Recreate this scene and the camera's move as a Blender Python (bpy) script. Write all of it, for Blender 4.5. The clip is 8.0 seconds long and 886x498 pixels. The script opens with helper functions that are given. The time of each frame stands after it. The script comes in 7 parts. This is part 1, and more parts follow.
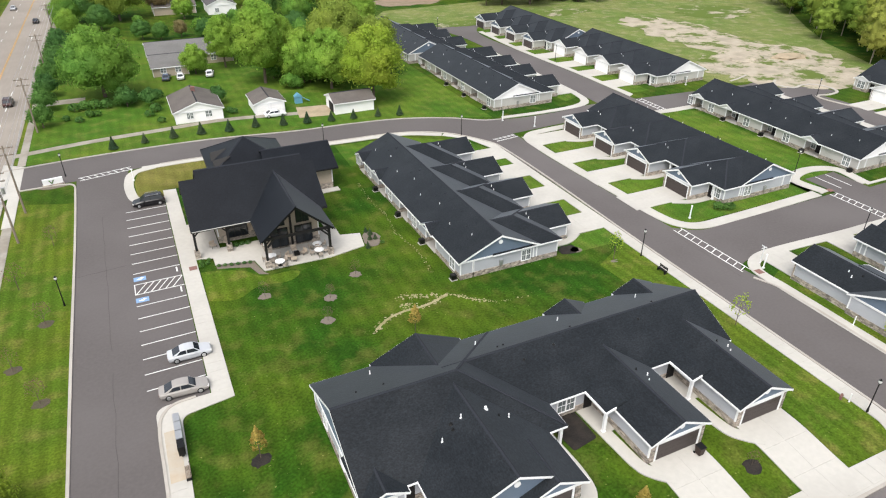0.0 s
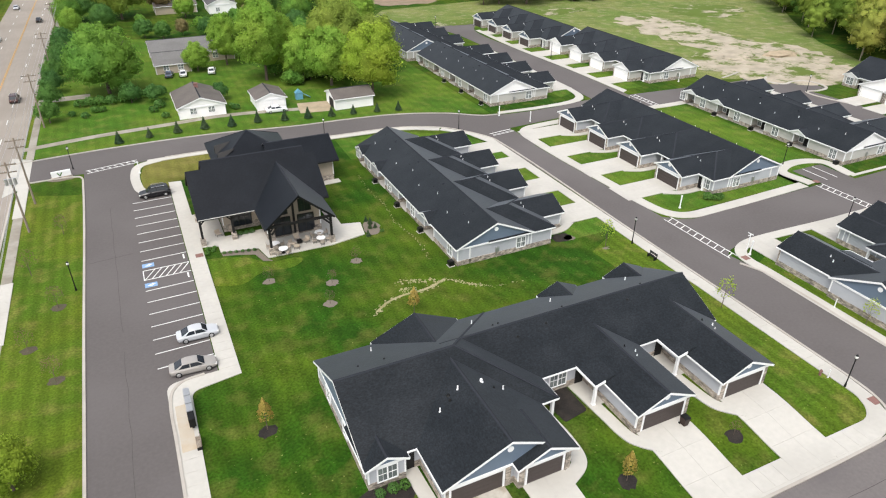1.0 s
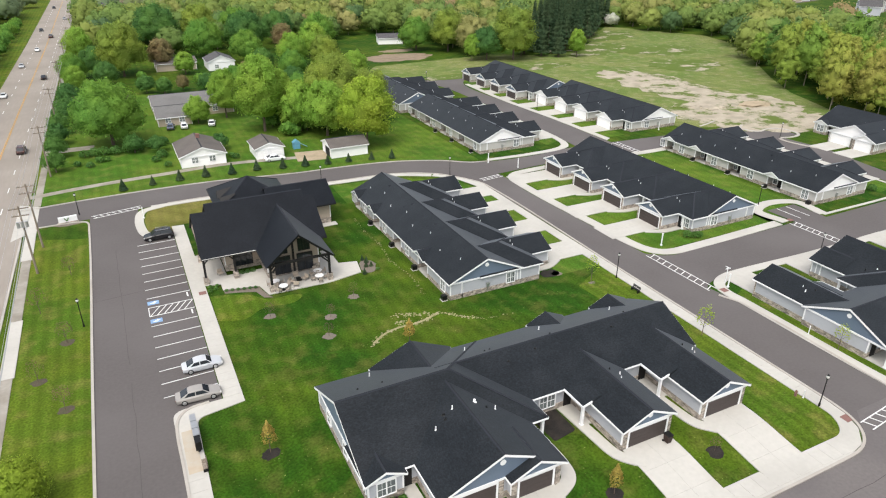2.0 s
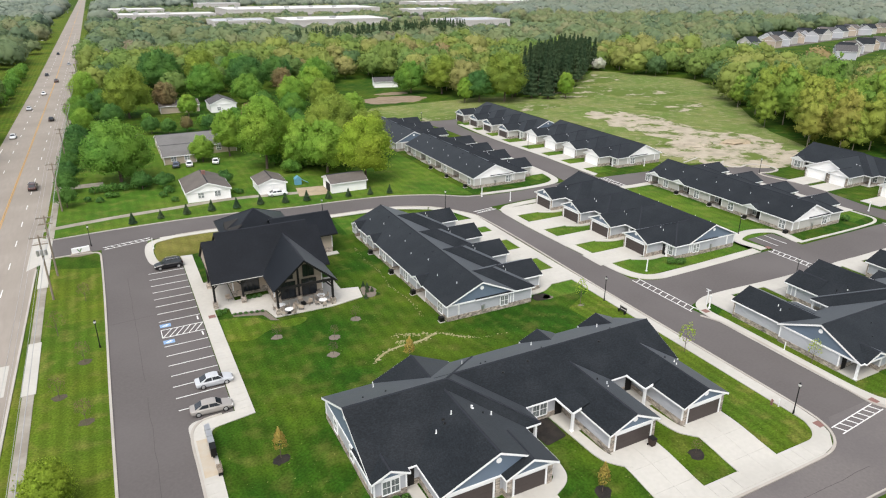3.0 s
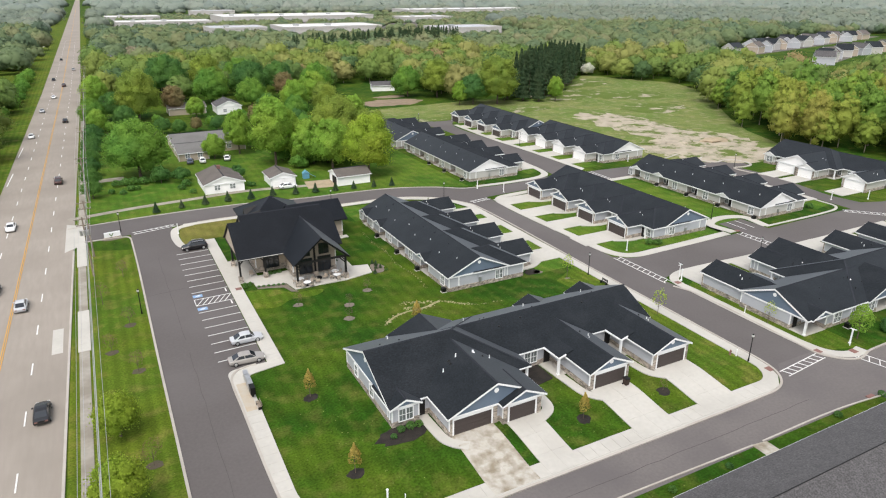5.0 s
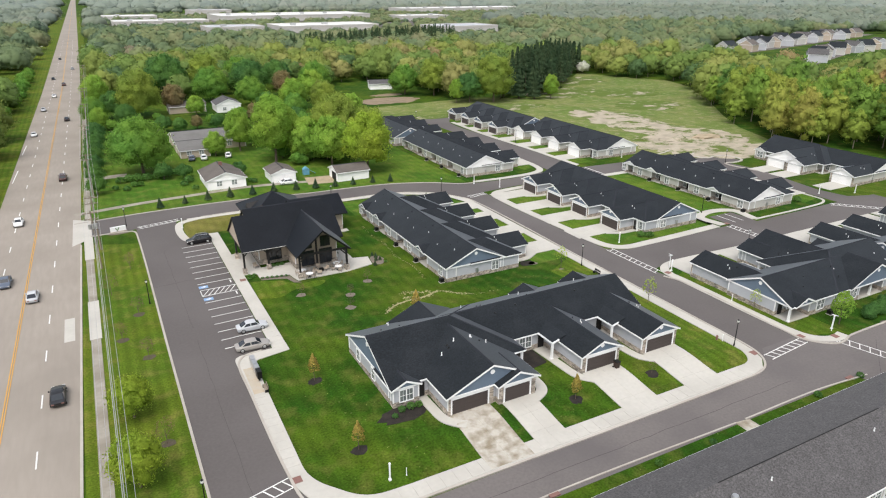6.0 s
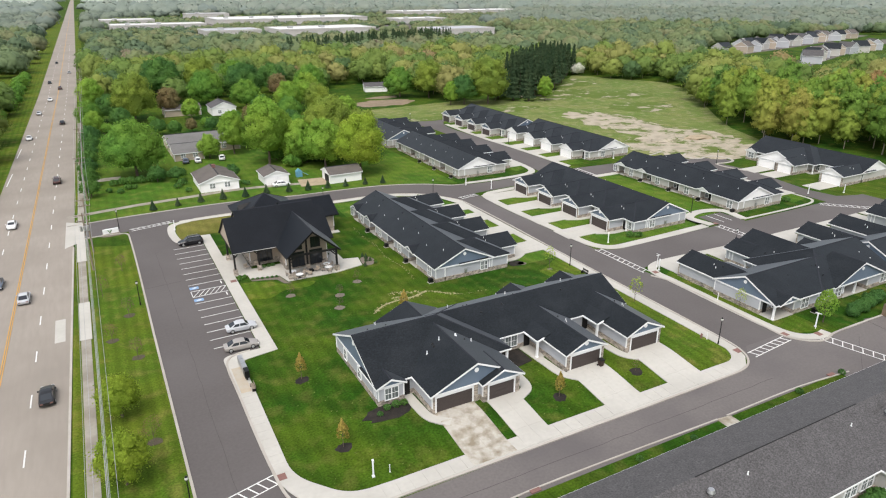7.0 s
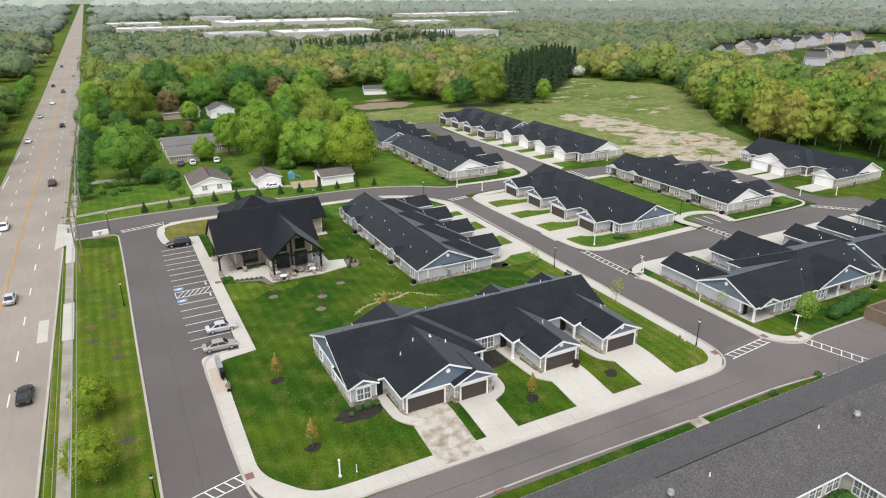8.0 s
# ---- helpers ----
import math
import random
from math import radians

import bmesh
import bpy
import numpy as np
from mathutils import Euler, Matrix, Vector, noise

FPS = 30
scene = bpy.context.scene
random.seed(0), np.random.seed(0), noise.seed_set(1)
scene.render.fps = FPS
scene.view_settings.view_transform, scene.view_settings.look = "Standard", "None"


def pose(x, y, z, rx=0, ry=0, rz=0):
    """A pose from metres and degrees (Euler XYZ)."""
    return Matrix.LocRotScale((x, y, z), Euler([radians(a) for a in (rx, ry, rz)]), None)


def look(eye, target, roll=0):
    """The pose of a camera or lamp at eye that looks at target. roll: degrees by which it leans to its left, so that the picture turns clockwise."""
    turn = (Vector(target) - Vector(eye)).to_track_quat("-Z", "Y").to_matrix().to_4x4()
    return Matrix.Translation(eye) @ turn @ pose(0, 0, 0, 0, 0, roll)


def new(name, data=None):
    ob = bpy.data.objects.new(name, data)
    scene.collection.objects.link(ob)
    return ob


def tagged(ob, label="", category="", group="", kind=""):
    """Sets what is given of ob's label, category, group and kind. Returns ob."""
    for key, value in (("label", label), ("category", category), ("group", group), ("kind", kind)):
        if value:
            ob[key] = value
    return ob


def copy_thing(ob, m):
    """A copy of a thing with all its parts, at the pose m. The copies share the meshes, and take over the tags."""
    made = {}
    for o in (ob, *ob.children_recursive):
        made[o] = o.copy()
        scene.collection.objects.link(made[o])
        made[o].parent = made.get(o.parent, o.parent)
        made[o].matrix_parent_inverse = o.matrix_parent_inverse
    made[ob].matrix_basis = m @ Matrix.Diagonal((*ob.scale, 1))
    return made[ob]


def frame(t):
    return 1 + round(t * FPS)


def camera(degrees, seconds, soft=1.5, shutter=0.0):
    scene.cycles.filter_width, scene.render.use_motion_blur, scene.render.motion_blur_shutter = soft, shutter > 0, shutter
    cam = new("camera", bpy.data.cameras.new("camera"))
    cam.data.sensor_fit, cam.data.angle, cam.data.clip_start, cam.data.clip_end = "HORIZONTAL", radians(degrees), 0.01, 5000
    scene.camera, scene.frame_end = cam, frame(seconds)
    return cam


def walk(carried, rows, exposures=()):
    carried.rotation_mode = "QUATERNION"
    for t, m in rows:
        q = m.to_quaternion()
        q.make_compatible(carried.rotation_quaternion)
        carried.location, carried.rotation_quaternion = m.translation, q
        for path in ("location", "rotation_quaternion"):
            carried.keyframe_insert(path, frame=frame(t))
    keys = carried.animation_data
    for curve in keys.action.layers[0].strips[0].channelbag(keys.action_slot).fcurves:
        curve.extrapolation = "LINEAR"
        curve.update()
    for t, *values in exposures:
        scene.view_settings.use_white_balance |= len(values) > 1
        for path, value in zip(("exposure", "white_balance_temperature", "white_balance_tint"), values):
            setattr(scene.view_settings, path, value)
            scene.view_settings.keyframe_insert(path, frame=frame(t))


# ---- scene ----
cam = camera(67.9, 8.0, 1.15)
PATH = [
    (0, (-0.736, -1.242, 46.944), (0.001, 0.316, 45.929), 0.3),
    (0.5, (-1.437, -2.765, 46.944), (-0.7, -1.207, 45.931), 0.3),
    (1, (-2.222, -4.598, 46.927), (-1.48, -3.041, 45.915), 0.3),
    (1.5, (-3.27, -6.662, 46.963), (-2.501, -5.076, 46.017), 0.2),
    (2, (-4.59, -9.058, 47.027), (-3.793, -7.444, 46.156), 0.1),
    (3.5, (-9.758, -17.382, 47.252), (-8.91, -15.726, 46.518), 0.1),
    (4, (-11.66, -20.321, 47.311), (-10.807, -18.667, 46.577), 0.1),
    (4.5, (-13.49, -23.14, 47.372), (-12.633, -21.489, 46.637), 0.1),
    (6, (-17.166, -28.994, 47.684), (-16.298, -27.351, 46.944), 0.0),
    (6.5, (-17.061, -29.898, 47.733), (-16.19, -28.255, 46.996), -0.1),
    (7, (-16.009, -30.715, 47.705), (-15.138, -29.071, 46.972), -0.2),
    (7.5, (-14.348, -31.8, 47.666), (-13.473, -30.156, 46.938), -0.4),
    (8, (-12.333, -33.056, 47.654), (-11.481, -31.398, 46.928), -0.4),
]
walk(cam, [(t, look(eye, target, roll)) for t, eye, target, roll in PATH], [(0, 0.8), (2, 0.74), (4.5, 0.66), (8, 0.6)])

# ---- world, sun ----
world = bpy.data.worlds.new("sky_world")
world.use_nodes = True
scene.world = world
wn = world.node_tree.nodes
sky = wn.new("ShaderNodeTexSky")
sky.sky_type, sky.sun_disc = 'NISHITA', False
sky.sun_elevation, sky.sun_rotation = radians(59), radians(222)
sky.air_density, sky.dust_density = 1.3, 4.0
veil = wn.new("ShaderNodeHueSaturation")
veil.inputs["Saturation"].default_value = 0.4
world.node_tree.links.new(sky.outputs[0], veil.inputs["Color"])
world.node_tree.links.new(veil.outputs[0], wn["Background"].inputs[0])
wn["Background"].inputs[1].default_value = 0.15
sun = new("sun", bpy.data.lights.new("sun", 'SUN'))
sun.data.energy, sun.data.angle, sun.data.color = 0.95, radians(40), (1.0, 0.97, 0.92)
sun.matrix_world = look((0, 0, 0), (0.34, 0.38, -0.86))

# ---- materials ----
def mat(name, base, rough=0.8, other=None, grain=6.0, amount=0.25, large=0.0, large_scale=0.08, bump=0.0, metal=0.0, spec=0.3, stretch=(1, 1, 1)):
    """A surface with fine grain between two tones, a second large-scale tone, and relief."""
    m = bpy.data.materials.new(name)
    m.use_nodes = True
    n, l = m.node_tree.nodes, m.node_tree.links
    b = n["Principled BSDF"]
    b.inputs["Roughness"].default_value, b.inputs["Metallic"].default_value = rough, metal
    b.inputs["Specular IOR Level"].default_value = spec
    geo = n.new("ShaderNodeNewGeometry")
    mp = n.new("ShaderNodeMapping")
    mp.inputs["Scale"].default_value = stretch
    l.new(geo.outputs["Position"], mp.inputs[0])
    t = n.new("ShaderNodeTexNoise")
    t.inputs["Scale"].default_value, t.inputs["Detail"].default_value = grain, 5
    l.new(mp.outputs[0], t.inputs["Vector"])
    mix = n.new("ShaderNodeMix")
    mix.data_type = 'RGBA'
    dark = tuple(c * (1 - amount) for c in base)
    light = tuple(min(1, c * (1 + amount)) for c in base)
    mix.inputs[6].default_value, mix.inputs[7].default_value = (*dark, 1), (*light, 1)
    l.new(t.outputs[0], mix.inputs[0])
    out = mix.outputs[2]
    if large > 0:
        t2 = n.new("ShaderNodeTexNoise")
        t2.inputs["Scale"].default_value, t2.inputs["Detail"].default_value = large_scale, 4
        l.new(geo.outputs["Position"], t2.inputs["Vector"])
        ramp = n.new("ShaderNodeMapRange")
        ramp.inputs[1].default_value, ramp.inputs[2].default_value = 0.42, 0.66
        ramp.inputs[4].default_value = large
        l.new(t2.outputs[0], ramp.inputs[0])
        mix2 = n.new("ShaderNodeMix")
        mix2.data_type = 'RGBA'
        mix2.inputs[7].default_value = (*(other or tuple(c * 0.7 for c in base)), 1)
        l.new(ramp.outputs[0], mix2.inputs[0])
        l.new(out, mix2.inputs[6])
        out = mix2.outputs[2]
    l.new(out, b.inputs["Base Color"])
    if bump > 0:
        bp = n.new("ShaderNodeBump")
        bp.inputs["Strength"].default_value, bp.inputs["Distance"].default_value = 0.5, bump
        l.new(t.outputs[0], bp.inputs["Height"])
        l.new(bp.outputs[0], b.inputs["Normal"])
    return m

ASPHALT = mat("asphalt", (0.1, 0.089, 0.086), 0.9, (0.128, 0.115, 0.112), 3.0, 0.18, 0.7, 0.05)
ASPHALT_OLD = mat("old_asphalt", (0.14, 0.125, 0.12), 0.9, (0.1, 0.09, 0.09), 3.0, 0.2, 0.7, 0.09)
HIGHWAY = mat("highway_concrete", (0.282, 0.248, 0.213), 0.9, (0.225, 0.197, 0.168), 1.5, 0.15, 0.7, 0.06, stretch=(1, 0.15, 1))
CONCRETE = mat("new_concrete", (0.455, 0.435, 0.395), 0.85, (0.375, 0.355, 0.32), 2.0, 0.1, 0.6, 0.15)
WALK_OLD = mat("old_walk_concrete", (0.3, 0.275, 0.235), 0.85, (0.2, 0.175, 0.14), 2.0, 0.2, 0.8, 0.3)
CONCRETE_OLD = mat("stained_concrete", (0.42, 0.39, 0.34), 0.85, (0.235, 0.2, 0.145), 2.5, 0.2, 1.0, 0.75)
CURB = mat("curb_concrete", (0.4, 0.37, 0.33), 0.85, (0.31, 0.28, 0.24), 2.0, 0.12, 0.6, 0.2)
SHINGLE = mat("charcoal_shingle", (0.0098, 0.0122, 0.0148), 0.5, (0.017, 0.0198, 0.0232), 3.0, 0.8, 0.75, 0.35, 0.02, spec=0.18, stretch=(1, 1, 3))
SHINGLE_GREY = mat("grey_shingle", (0.084, 0.08, 0.081), 0.9, (0.066, 0.062, 0.063), 5.0, 0.7, 0.6, 0.8, 0.03)
SHINGLE_PALE = mat("faded_grey_shingle", (0.15, 0.145, 0.14), 0.9, (0.12, 0.115, 0.11), 5.0, 0.4, 0.6, 0.4)
SHINGLE_BROWN = mat("brown_shingle", (0.12, 0.105, 0.095), 0.9, None, 5.0, 0.35, 0.6, 0.3)
RIDGE = mat("ridge_cap_shingle", (0.021, 0.0235, 0.03), 0.9, None, 8.0, 0.4)
CLUB_SHINGLE = mat("black_shingle", (0.006, 0.0075, 0.0105), 0.5, (0.01, 0.012, 0.016), 5.0, 0.4, 0.6, 0.3, 0.015, spec=0.14)
SIDING = mat("pale_grey_siding", (0.42, 0.43, 0.46), 0.6, (0.37, 0.38, 0.41), 6.0, 0.06, 0.5, 0.5, 0.02, stretch=(0.2, 0.2, 5))
SIDING_TAN = mat("greige_siding", (0.48, 0.465, 0.435), 0.6, (0.42, 0.405, 0.38), 6.0, 0.06, 0.5, 0.5, 0.02, stretch=(0.2, 0.2, 5))
BLUE = mat("slate_blue_siding", (0.13, 0.17, 0.225), 0.6, (0.11, 0.148, 0.2), 6.0, 0.08, 0.5, 0.5, 0.02, stretch=(0.2, 0.2, 5))
WHITE = mat("white_trim", (0.8, 0.8, 0.8), 0.5, None, 6.0, 0.04)
WHITE_SIDING = mat("white_siding", (0.86, 0.85, 0.84), 0.6, (0.8, 0.79, 0.77), 6.0, 0.05, 0.5, 0.5, stretch=(0.2, 0.2, 5))
STONE = mat("ledge_stone", (0.33, 0.285, 0.24), 0.85, (0.17, 0.15, 0.13), 5.0, 0.5, 0.8, 1.6, 0.05)
GARAGE = mat("brown_garage_door", (0.06, 0.048, 0.045), 0.5, None, 4.0, 0.12)
GLASS = mat("window_glass", (0.02, 0.024, 0.03), 0.08, None, 1.0, 0.1, spec=0.6)
BLIND_GLASS = mat("window_glass_with_blinds", (0.17, 0.19, 0.185), 0.12, (0.08, 0.09, 0.095), 1.0, 0.1, 0.8, 0.6, spec=0.6)
TIMBER = mat("black_timber", (0.012, 0.011, 0.011), 0.6, None, 5.0, 0.3)
TAN = mat("tan_panel", (0.42, 0.35, 0.28), 0.7, None, 4.0, 0.12)
PAINT = mat("white_road_paint", (0.72, 0.72, 0.7), 0.7, (0.5, 0.49, 0.47), 4.0, 0.1, 0.5, 0.8)
YELLOW = mat("yellow_road_paint", (0.55, 0.3, 0.06), 0.7, None, 4.0, 0.15)
BLUE_PAINT = mat("blue_road_paint", (0.2, 0.33, 0.52), 0.7, None, 4.0, 0.15)
RED_PAD = mat("red_tactile_pad", (0.2, 0.105, 0.09), 0.8, None, 6.0, 0.2)
MULCH = mat("dark_mulch", (0.02, 0.017, 0.015), 1.0, (0.036, 0.029, 0.024), 8.0, 0.6, 0.6, 1.0, 0.05)
SOIL = mat("bare_soil", (0.36, 0.29, 0.2), 1.0, (0.24, 0.2, 0.13), 2.0, 0.25, 0.7, 0.3)
METAL = mat("dark_metal", (0.02, 0.02, 0.02), 0.4, None, 6.0, 0.2, metal=0.6)
STEEL = mat("galvanised_steel", (0.5, 0.5, 0.5), 0.4, None, 6.0, 0.1, metal=0.8)
WOOD = mat("weathered_pole_wood", (0.22, 0.18, 0.14), 0.9, None, 3.0, 0.3, stretch=(1, 1, 0.1))
RUBBER = mat("tyre_rubber", (0.015, 0.015, 0.015), 0.8, None, 6.0, 0.2)
LAMPGLASS = mat("lamp_globe", (0.6, 0.6, 0.57), 0.2, None, 2.0, 0.03)
WIRE = mat("bare_cable", (0.34, 0.34, 0.34), 0.5, None, 3.0, 0.1)
PALE_BARK = mat("pale_bark", (0.26, 0.22, 0.17), 0.95, None, 4.0, 0.3)
BARK = mat("bark", (0.12, 0.09, 0.07), 0.95, None, 4.0, 0.4)

def ledge(m, size):
    """Flat ledge stones, each of its own tone, with dark joints."""
    n, l = m.node_tree.nodes, m.node_tree.links
    b = n["Principled BSDF"]
    src = b.inputs["Base Color"].links[0].from_socket
    geo, mp, v, r, hsv = n.new("ShaderNodeNewGeometry"), n.new("ShaderNodeMapping"), n.new("ShaderNodeTexVoronoi"), n.new("ShaderNodeMapRange"), n.new("ShaderNodeHueSaturation")
    mp.inputs["Scale"].default_value = (1 / size, 1 / size, 2.6 / size)
    l.new(geo.outputs["Position"], mp.inputs[0])
    l.new(mp.outputs[0], v.inputs["Vector"])
    v.inputs["Scale"].default_value = 1.0
    r.inputs[3].default_value, r.inputs[4].default_value = 0.45, 1.75
    l.new(v.outputs["Color"], r.inputs[0])
    l.new(r.outputs[0], hsv.inputs["Value"])
    l.new(src, hsv.inputs["Color"])
    l.new(hsv.outputs[0], b.inputs["Base Color"])

ledge(STONE, 0.42)

def coursed(m, sheen, deep=0.3):
    """Shingle courses with uneven tabs, and the dusty sheen of mineral granules."""
    n, l = m.node_tree.nodes, m.node_tree.links
    b = n["Principled BSDF"]
    src = b.inputs["Base Color"].links[0].from_socket
    geo, mp, t = n.new("ShaderNodeNewGeometry"), n.new("ShaderNodeMapping"), n.new("ShaderNodeTexNoise")
    mp.inputs["Scale"].default_value = (5.0, 5.0, 17.0)
    t.inputs["Scale"].default_value, t.inputs["Detail"].default_value = 1.0, 6
    l.new(geo.outputs["Position"], mp.inputs[0])
    l.new(mp.outputs[0], t.inputs["Vector"])
    r, hsv = n.new("ShaderNodeMapRange"), n.new("ShaderNodeHueSaturation")
    r.inputs[1].default_value, r.inputs[2].default_value, r.inputs[3].default_value, r.inputs[4].default_value = 0.32, 0.68, 1 - deep, 1 + deep
    l.new(t.outputs[0], r.inputs[0])
    l.new(r.outputs[0], hsv.inputs["Value"])
    l.new(src, hsv.inputs["Color"])
    l.new(hsv.outputs[0], b.inputs["Base Color"])
    b.inputs["Sheen Weight"].default_value, b.inputs["Sheen Roughness"].default_value = sheen, 0.35
    b.inputs["Sheen Tint"].default_value = (0.85, 0.92, 1.0, 1)

coursed(SHINGLE, 0.28, 0.42)
coursed(CLUB_SHINGLE, 0.15)
coursed(SHINGLE_GREY, 0.06, 0.34)

def leafy(name, a, b, spot=0.12, through_light=0.48, crowns=0.0, ramp=(), flutter=0.2):
    """Foliage whose hue wanders between a and b from crown to crown and leaf to leaf."""
    m = bpy.data.materials.new(name)
    m.use_nodes = True
    n, l = m.node_tree.nodes, m.node_tree.links
    p = n["Principled BSDF"]
    p.inputs["Roughness"].default_value, p.inputs["Specular IOR Level"].default_value = 0.7, 0.15
    geo = n.new("ShaderNodeNewGeometry")
    t = n.new("ShaderNodeTexNoise")
    t.inputs["Scale"].default_value, t.inputs["Detail"].default_value = spot, 2
    l.new(geo.outputs["Position"], t.inputs["Vector"])
    r = n.new("ShaderNodeMapRange")
    r.inputs[1].default_value, r.inputs[2].default_value = 0.36, 0.64
    l.new(t.outputs[0], r.inputs[0])
    kind = n.new("ShaderNodeAttribute")
    kind.attribute_name = "crown_tint"
    pick = n.new("ShaderNodeMix")
    pick.inputs[0].default_value = crowns
    l.new(r.outputs[0], pick.inputs[2])
    l.new(kind.outputs["Fac"], pick.inputs[3])
    mix = n.new("ShaderNodeMix")
    mix.data_type = 'RGBA'
    mix.inputs[6].default_value, mix.inputs[7].default_value = (*a, 1), (*b, 1)
    l.new(pick.outputs[0], mix.inputs[0])
    tone_out = mix.outputs[2]
    if ramp:
        cr = n.new("ShaderNodeValToRGB")
        while len(cr.color_ramp.elements) < len(ramp):
            cr.color_ramp.elements.new(0.5)
        for e, (at, c) in zip(cr.color_ramp.elements, ramp):
            e.position, e.color = at, (*c, 1)
        l.new(pick.outputs[0], cr.inputs[0])
        tone_out = cr.outputs[0]
    hsv = n.new("ShaderNodeHueSaturation")
    vr = n.new("ShaderNodeMapRange")
    vr.inputs[3].default_value, vr.inputs[4].default_value = 1 - flutter, 1 + flutter
    l.new(geo.outputs["Random Per Island"], vr.inputs[0])
    l.new(vr.outputs[0], hsv.inputs["Value"])
    l.new(tone_out, hsv.inputs["Color"])
    l.new(hsv.outputs[0], p.inputs["Base Color"])
    tr = n.new("ShaderNodeBsdfTranslucent")
    l.new(hsv.outputs[0], tr.inputs[0])
    sh = n.new("ShaderNodeMixShader")
    sh.inputs[0].default_value = through_light
    l.new(p.outputs[0], sh.inputs[1])
    l.new(tr.outputs[0], sh.inputs[2])
    l.new(sh.outputs[0], n["Material Output"].inputs[0])
    return m

LEAF = leafy("spring_leaves", (0.23, 0.4, 0.06), (0.31, 0.45, 0.07))
LEAF_DEEP = leafy("deep_green_leaves", (0.085, 0.2, 0.056), (0.13, 0.26, 0.056))
BLOSSOM = leafy("white_blossom", (0.6, 0.62, 0.5), (0.75, 0.75, 0.68))
LEAF_MID = leafy("leaf_green_leaves", (0.14, 0.3, 0.055), (0.2, 0.35, 0.055))
LEAF_LIME = leafy("lime_leaves", (0.34, 0.47, 0.06), (0.42, 0.51, 0.07), through_light=0.55)
LEAF_AMBER = leafy("amber_young_leaves", (0.4, 0.32, 0.08), (0.48, 0.36, 0.1))
LEAF_YELLOW = leafy("yellow_green_leaves", (0.22, 0.31, 0.06), (0.3, 0.38, 0.065))
LEAF_OLIVE = leafy("olive_lime_leaves", (0.22, 0.33, 0.035), (0.3, 0.38, 0.04), through_light=0.4, flutter=0.25)
LEAF_RED = leafy("reddish_bare_twigs", (0.17, 0.085, 0.096), (0.21, 0.11, 0.096))
LEAF_RUST = leafy("rust_leaves", (0.3, 0.22, 0.112), (0.24, 0.23, 0.096))
NEEDLE = leafy("conifer_needles", (0.05, 0.095, 0.045), (0.08, 0.12, 0.055))
def spring_haze_mix(pale, grey=(0.18, 0.212, 0.2), k=0.84):
    """Tones of a mixed spring wood, from dark green over yellow-green to rust; pale: share of haze grey painted into
    them.
    """
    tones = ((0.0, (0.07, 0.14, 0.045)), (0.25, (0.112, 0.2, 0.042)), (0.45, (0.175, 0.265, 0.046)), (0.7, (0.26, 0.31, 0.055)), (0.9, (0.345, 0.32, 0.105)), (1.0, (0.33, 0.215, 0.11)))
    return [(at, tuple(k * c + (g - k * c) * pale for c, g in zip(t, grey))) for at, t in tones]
WOODS = leafy("mixed_woods_leaves", (0, 0, 0), (1, 1, 1), through_light=0.3, spot=0.05, crowns=0.92, ramp=spring_haze_mix(0.1, k=0.92), flutter=0.16)
NEARWOODS = leafy("field_edge_leaves", (0, 0, 0), (1, 1, 1), through_light=0.3, spot=0.05, crowns=0.92, ramp=[(0.0, (0.085, 0.18, 0.045)), (0.3, (0.14, 0.26, 0.047)), (0.55, (0.215, 0.325, 0.052)), (0.8, (0.285, 0.33, 0.06)), (0.92, (0.34, 0.29, 0.08)), (1.0, (0.3, 0.19, 0.085))], flutter=0.2)
# haze is put into these leaf colours, more of it with distance
MIDWOODS = leafy("haze_tinted_mid_leaves", (0, 0, 0), (1, 1, 1), through_light=0.3, spot=0.05, crowns=0.85, ramp=spring_haze_mix(0.42), flutter=0.07)
HAZEWOODS = leafy("haze_tinted_woods_leaves", (0, 0, 0), (1, 1, 1), through_light=0.2, spot=0.02, crowns=0.8, ramp=spring_haze_mix(0.82, (0.24, 0.275, 0.262)), flutter=0.04)
FAINTWOODS = leafy("haze_tinted_faint_leaves", (0, 0, 0), (1, 1, 1), through_light=0.2, spot=0.02, crowns=0.8, ramp=spring_haze_mix(0.93, (0.42, 0.46, 0.42)), flutter=0.03)
FARWOODS = leafy("haze_tinted_far_leaves", (0, 0, 0), (1, 1, 1), through_light=0.3, spot=0.02, crowns=0.8, ramp=spring_haze_mix(0.75, (0.225, 0.255, 0.24)), flutter=0.06)

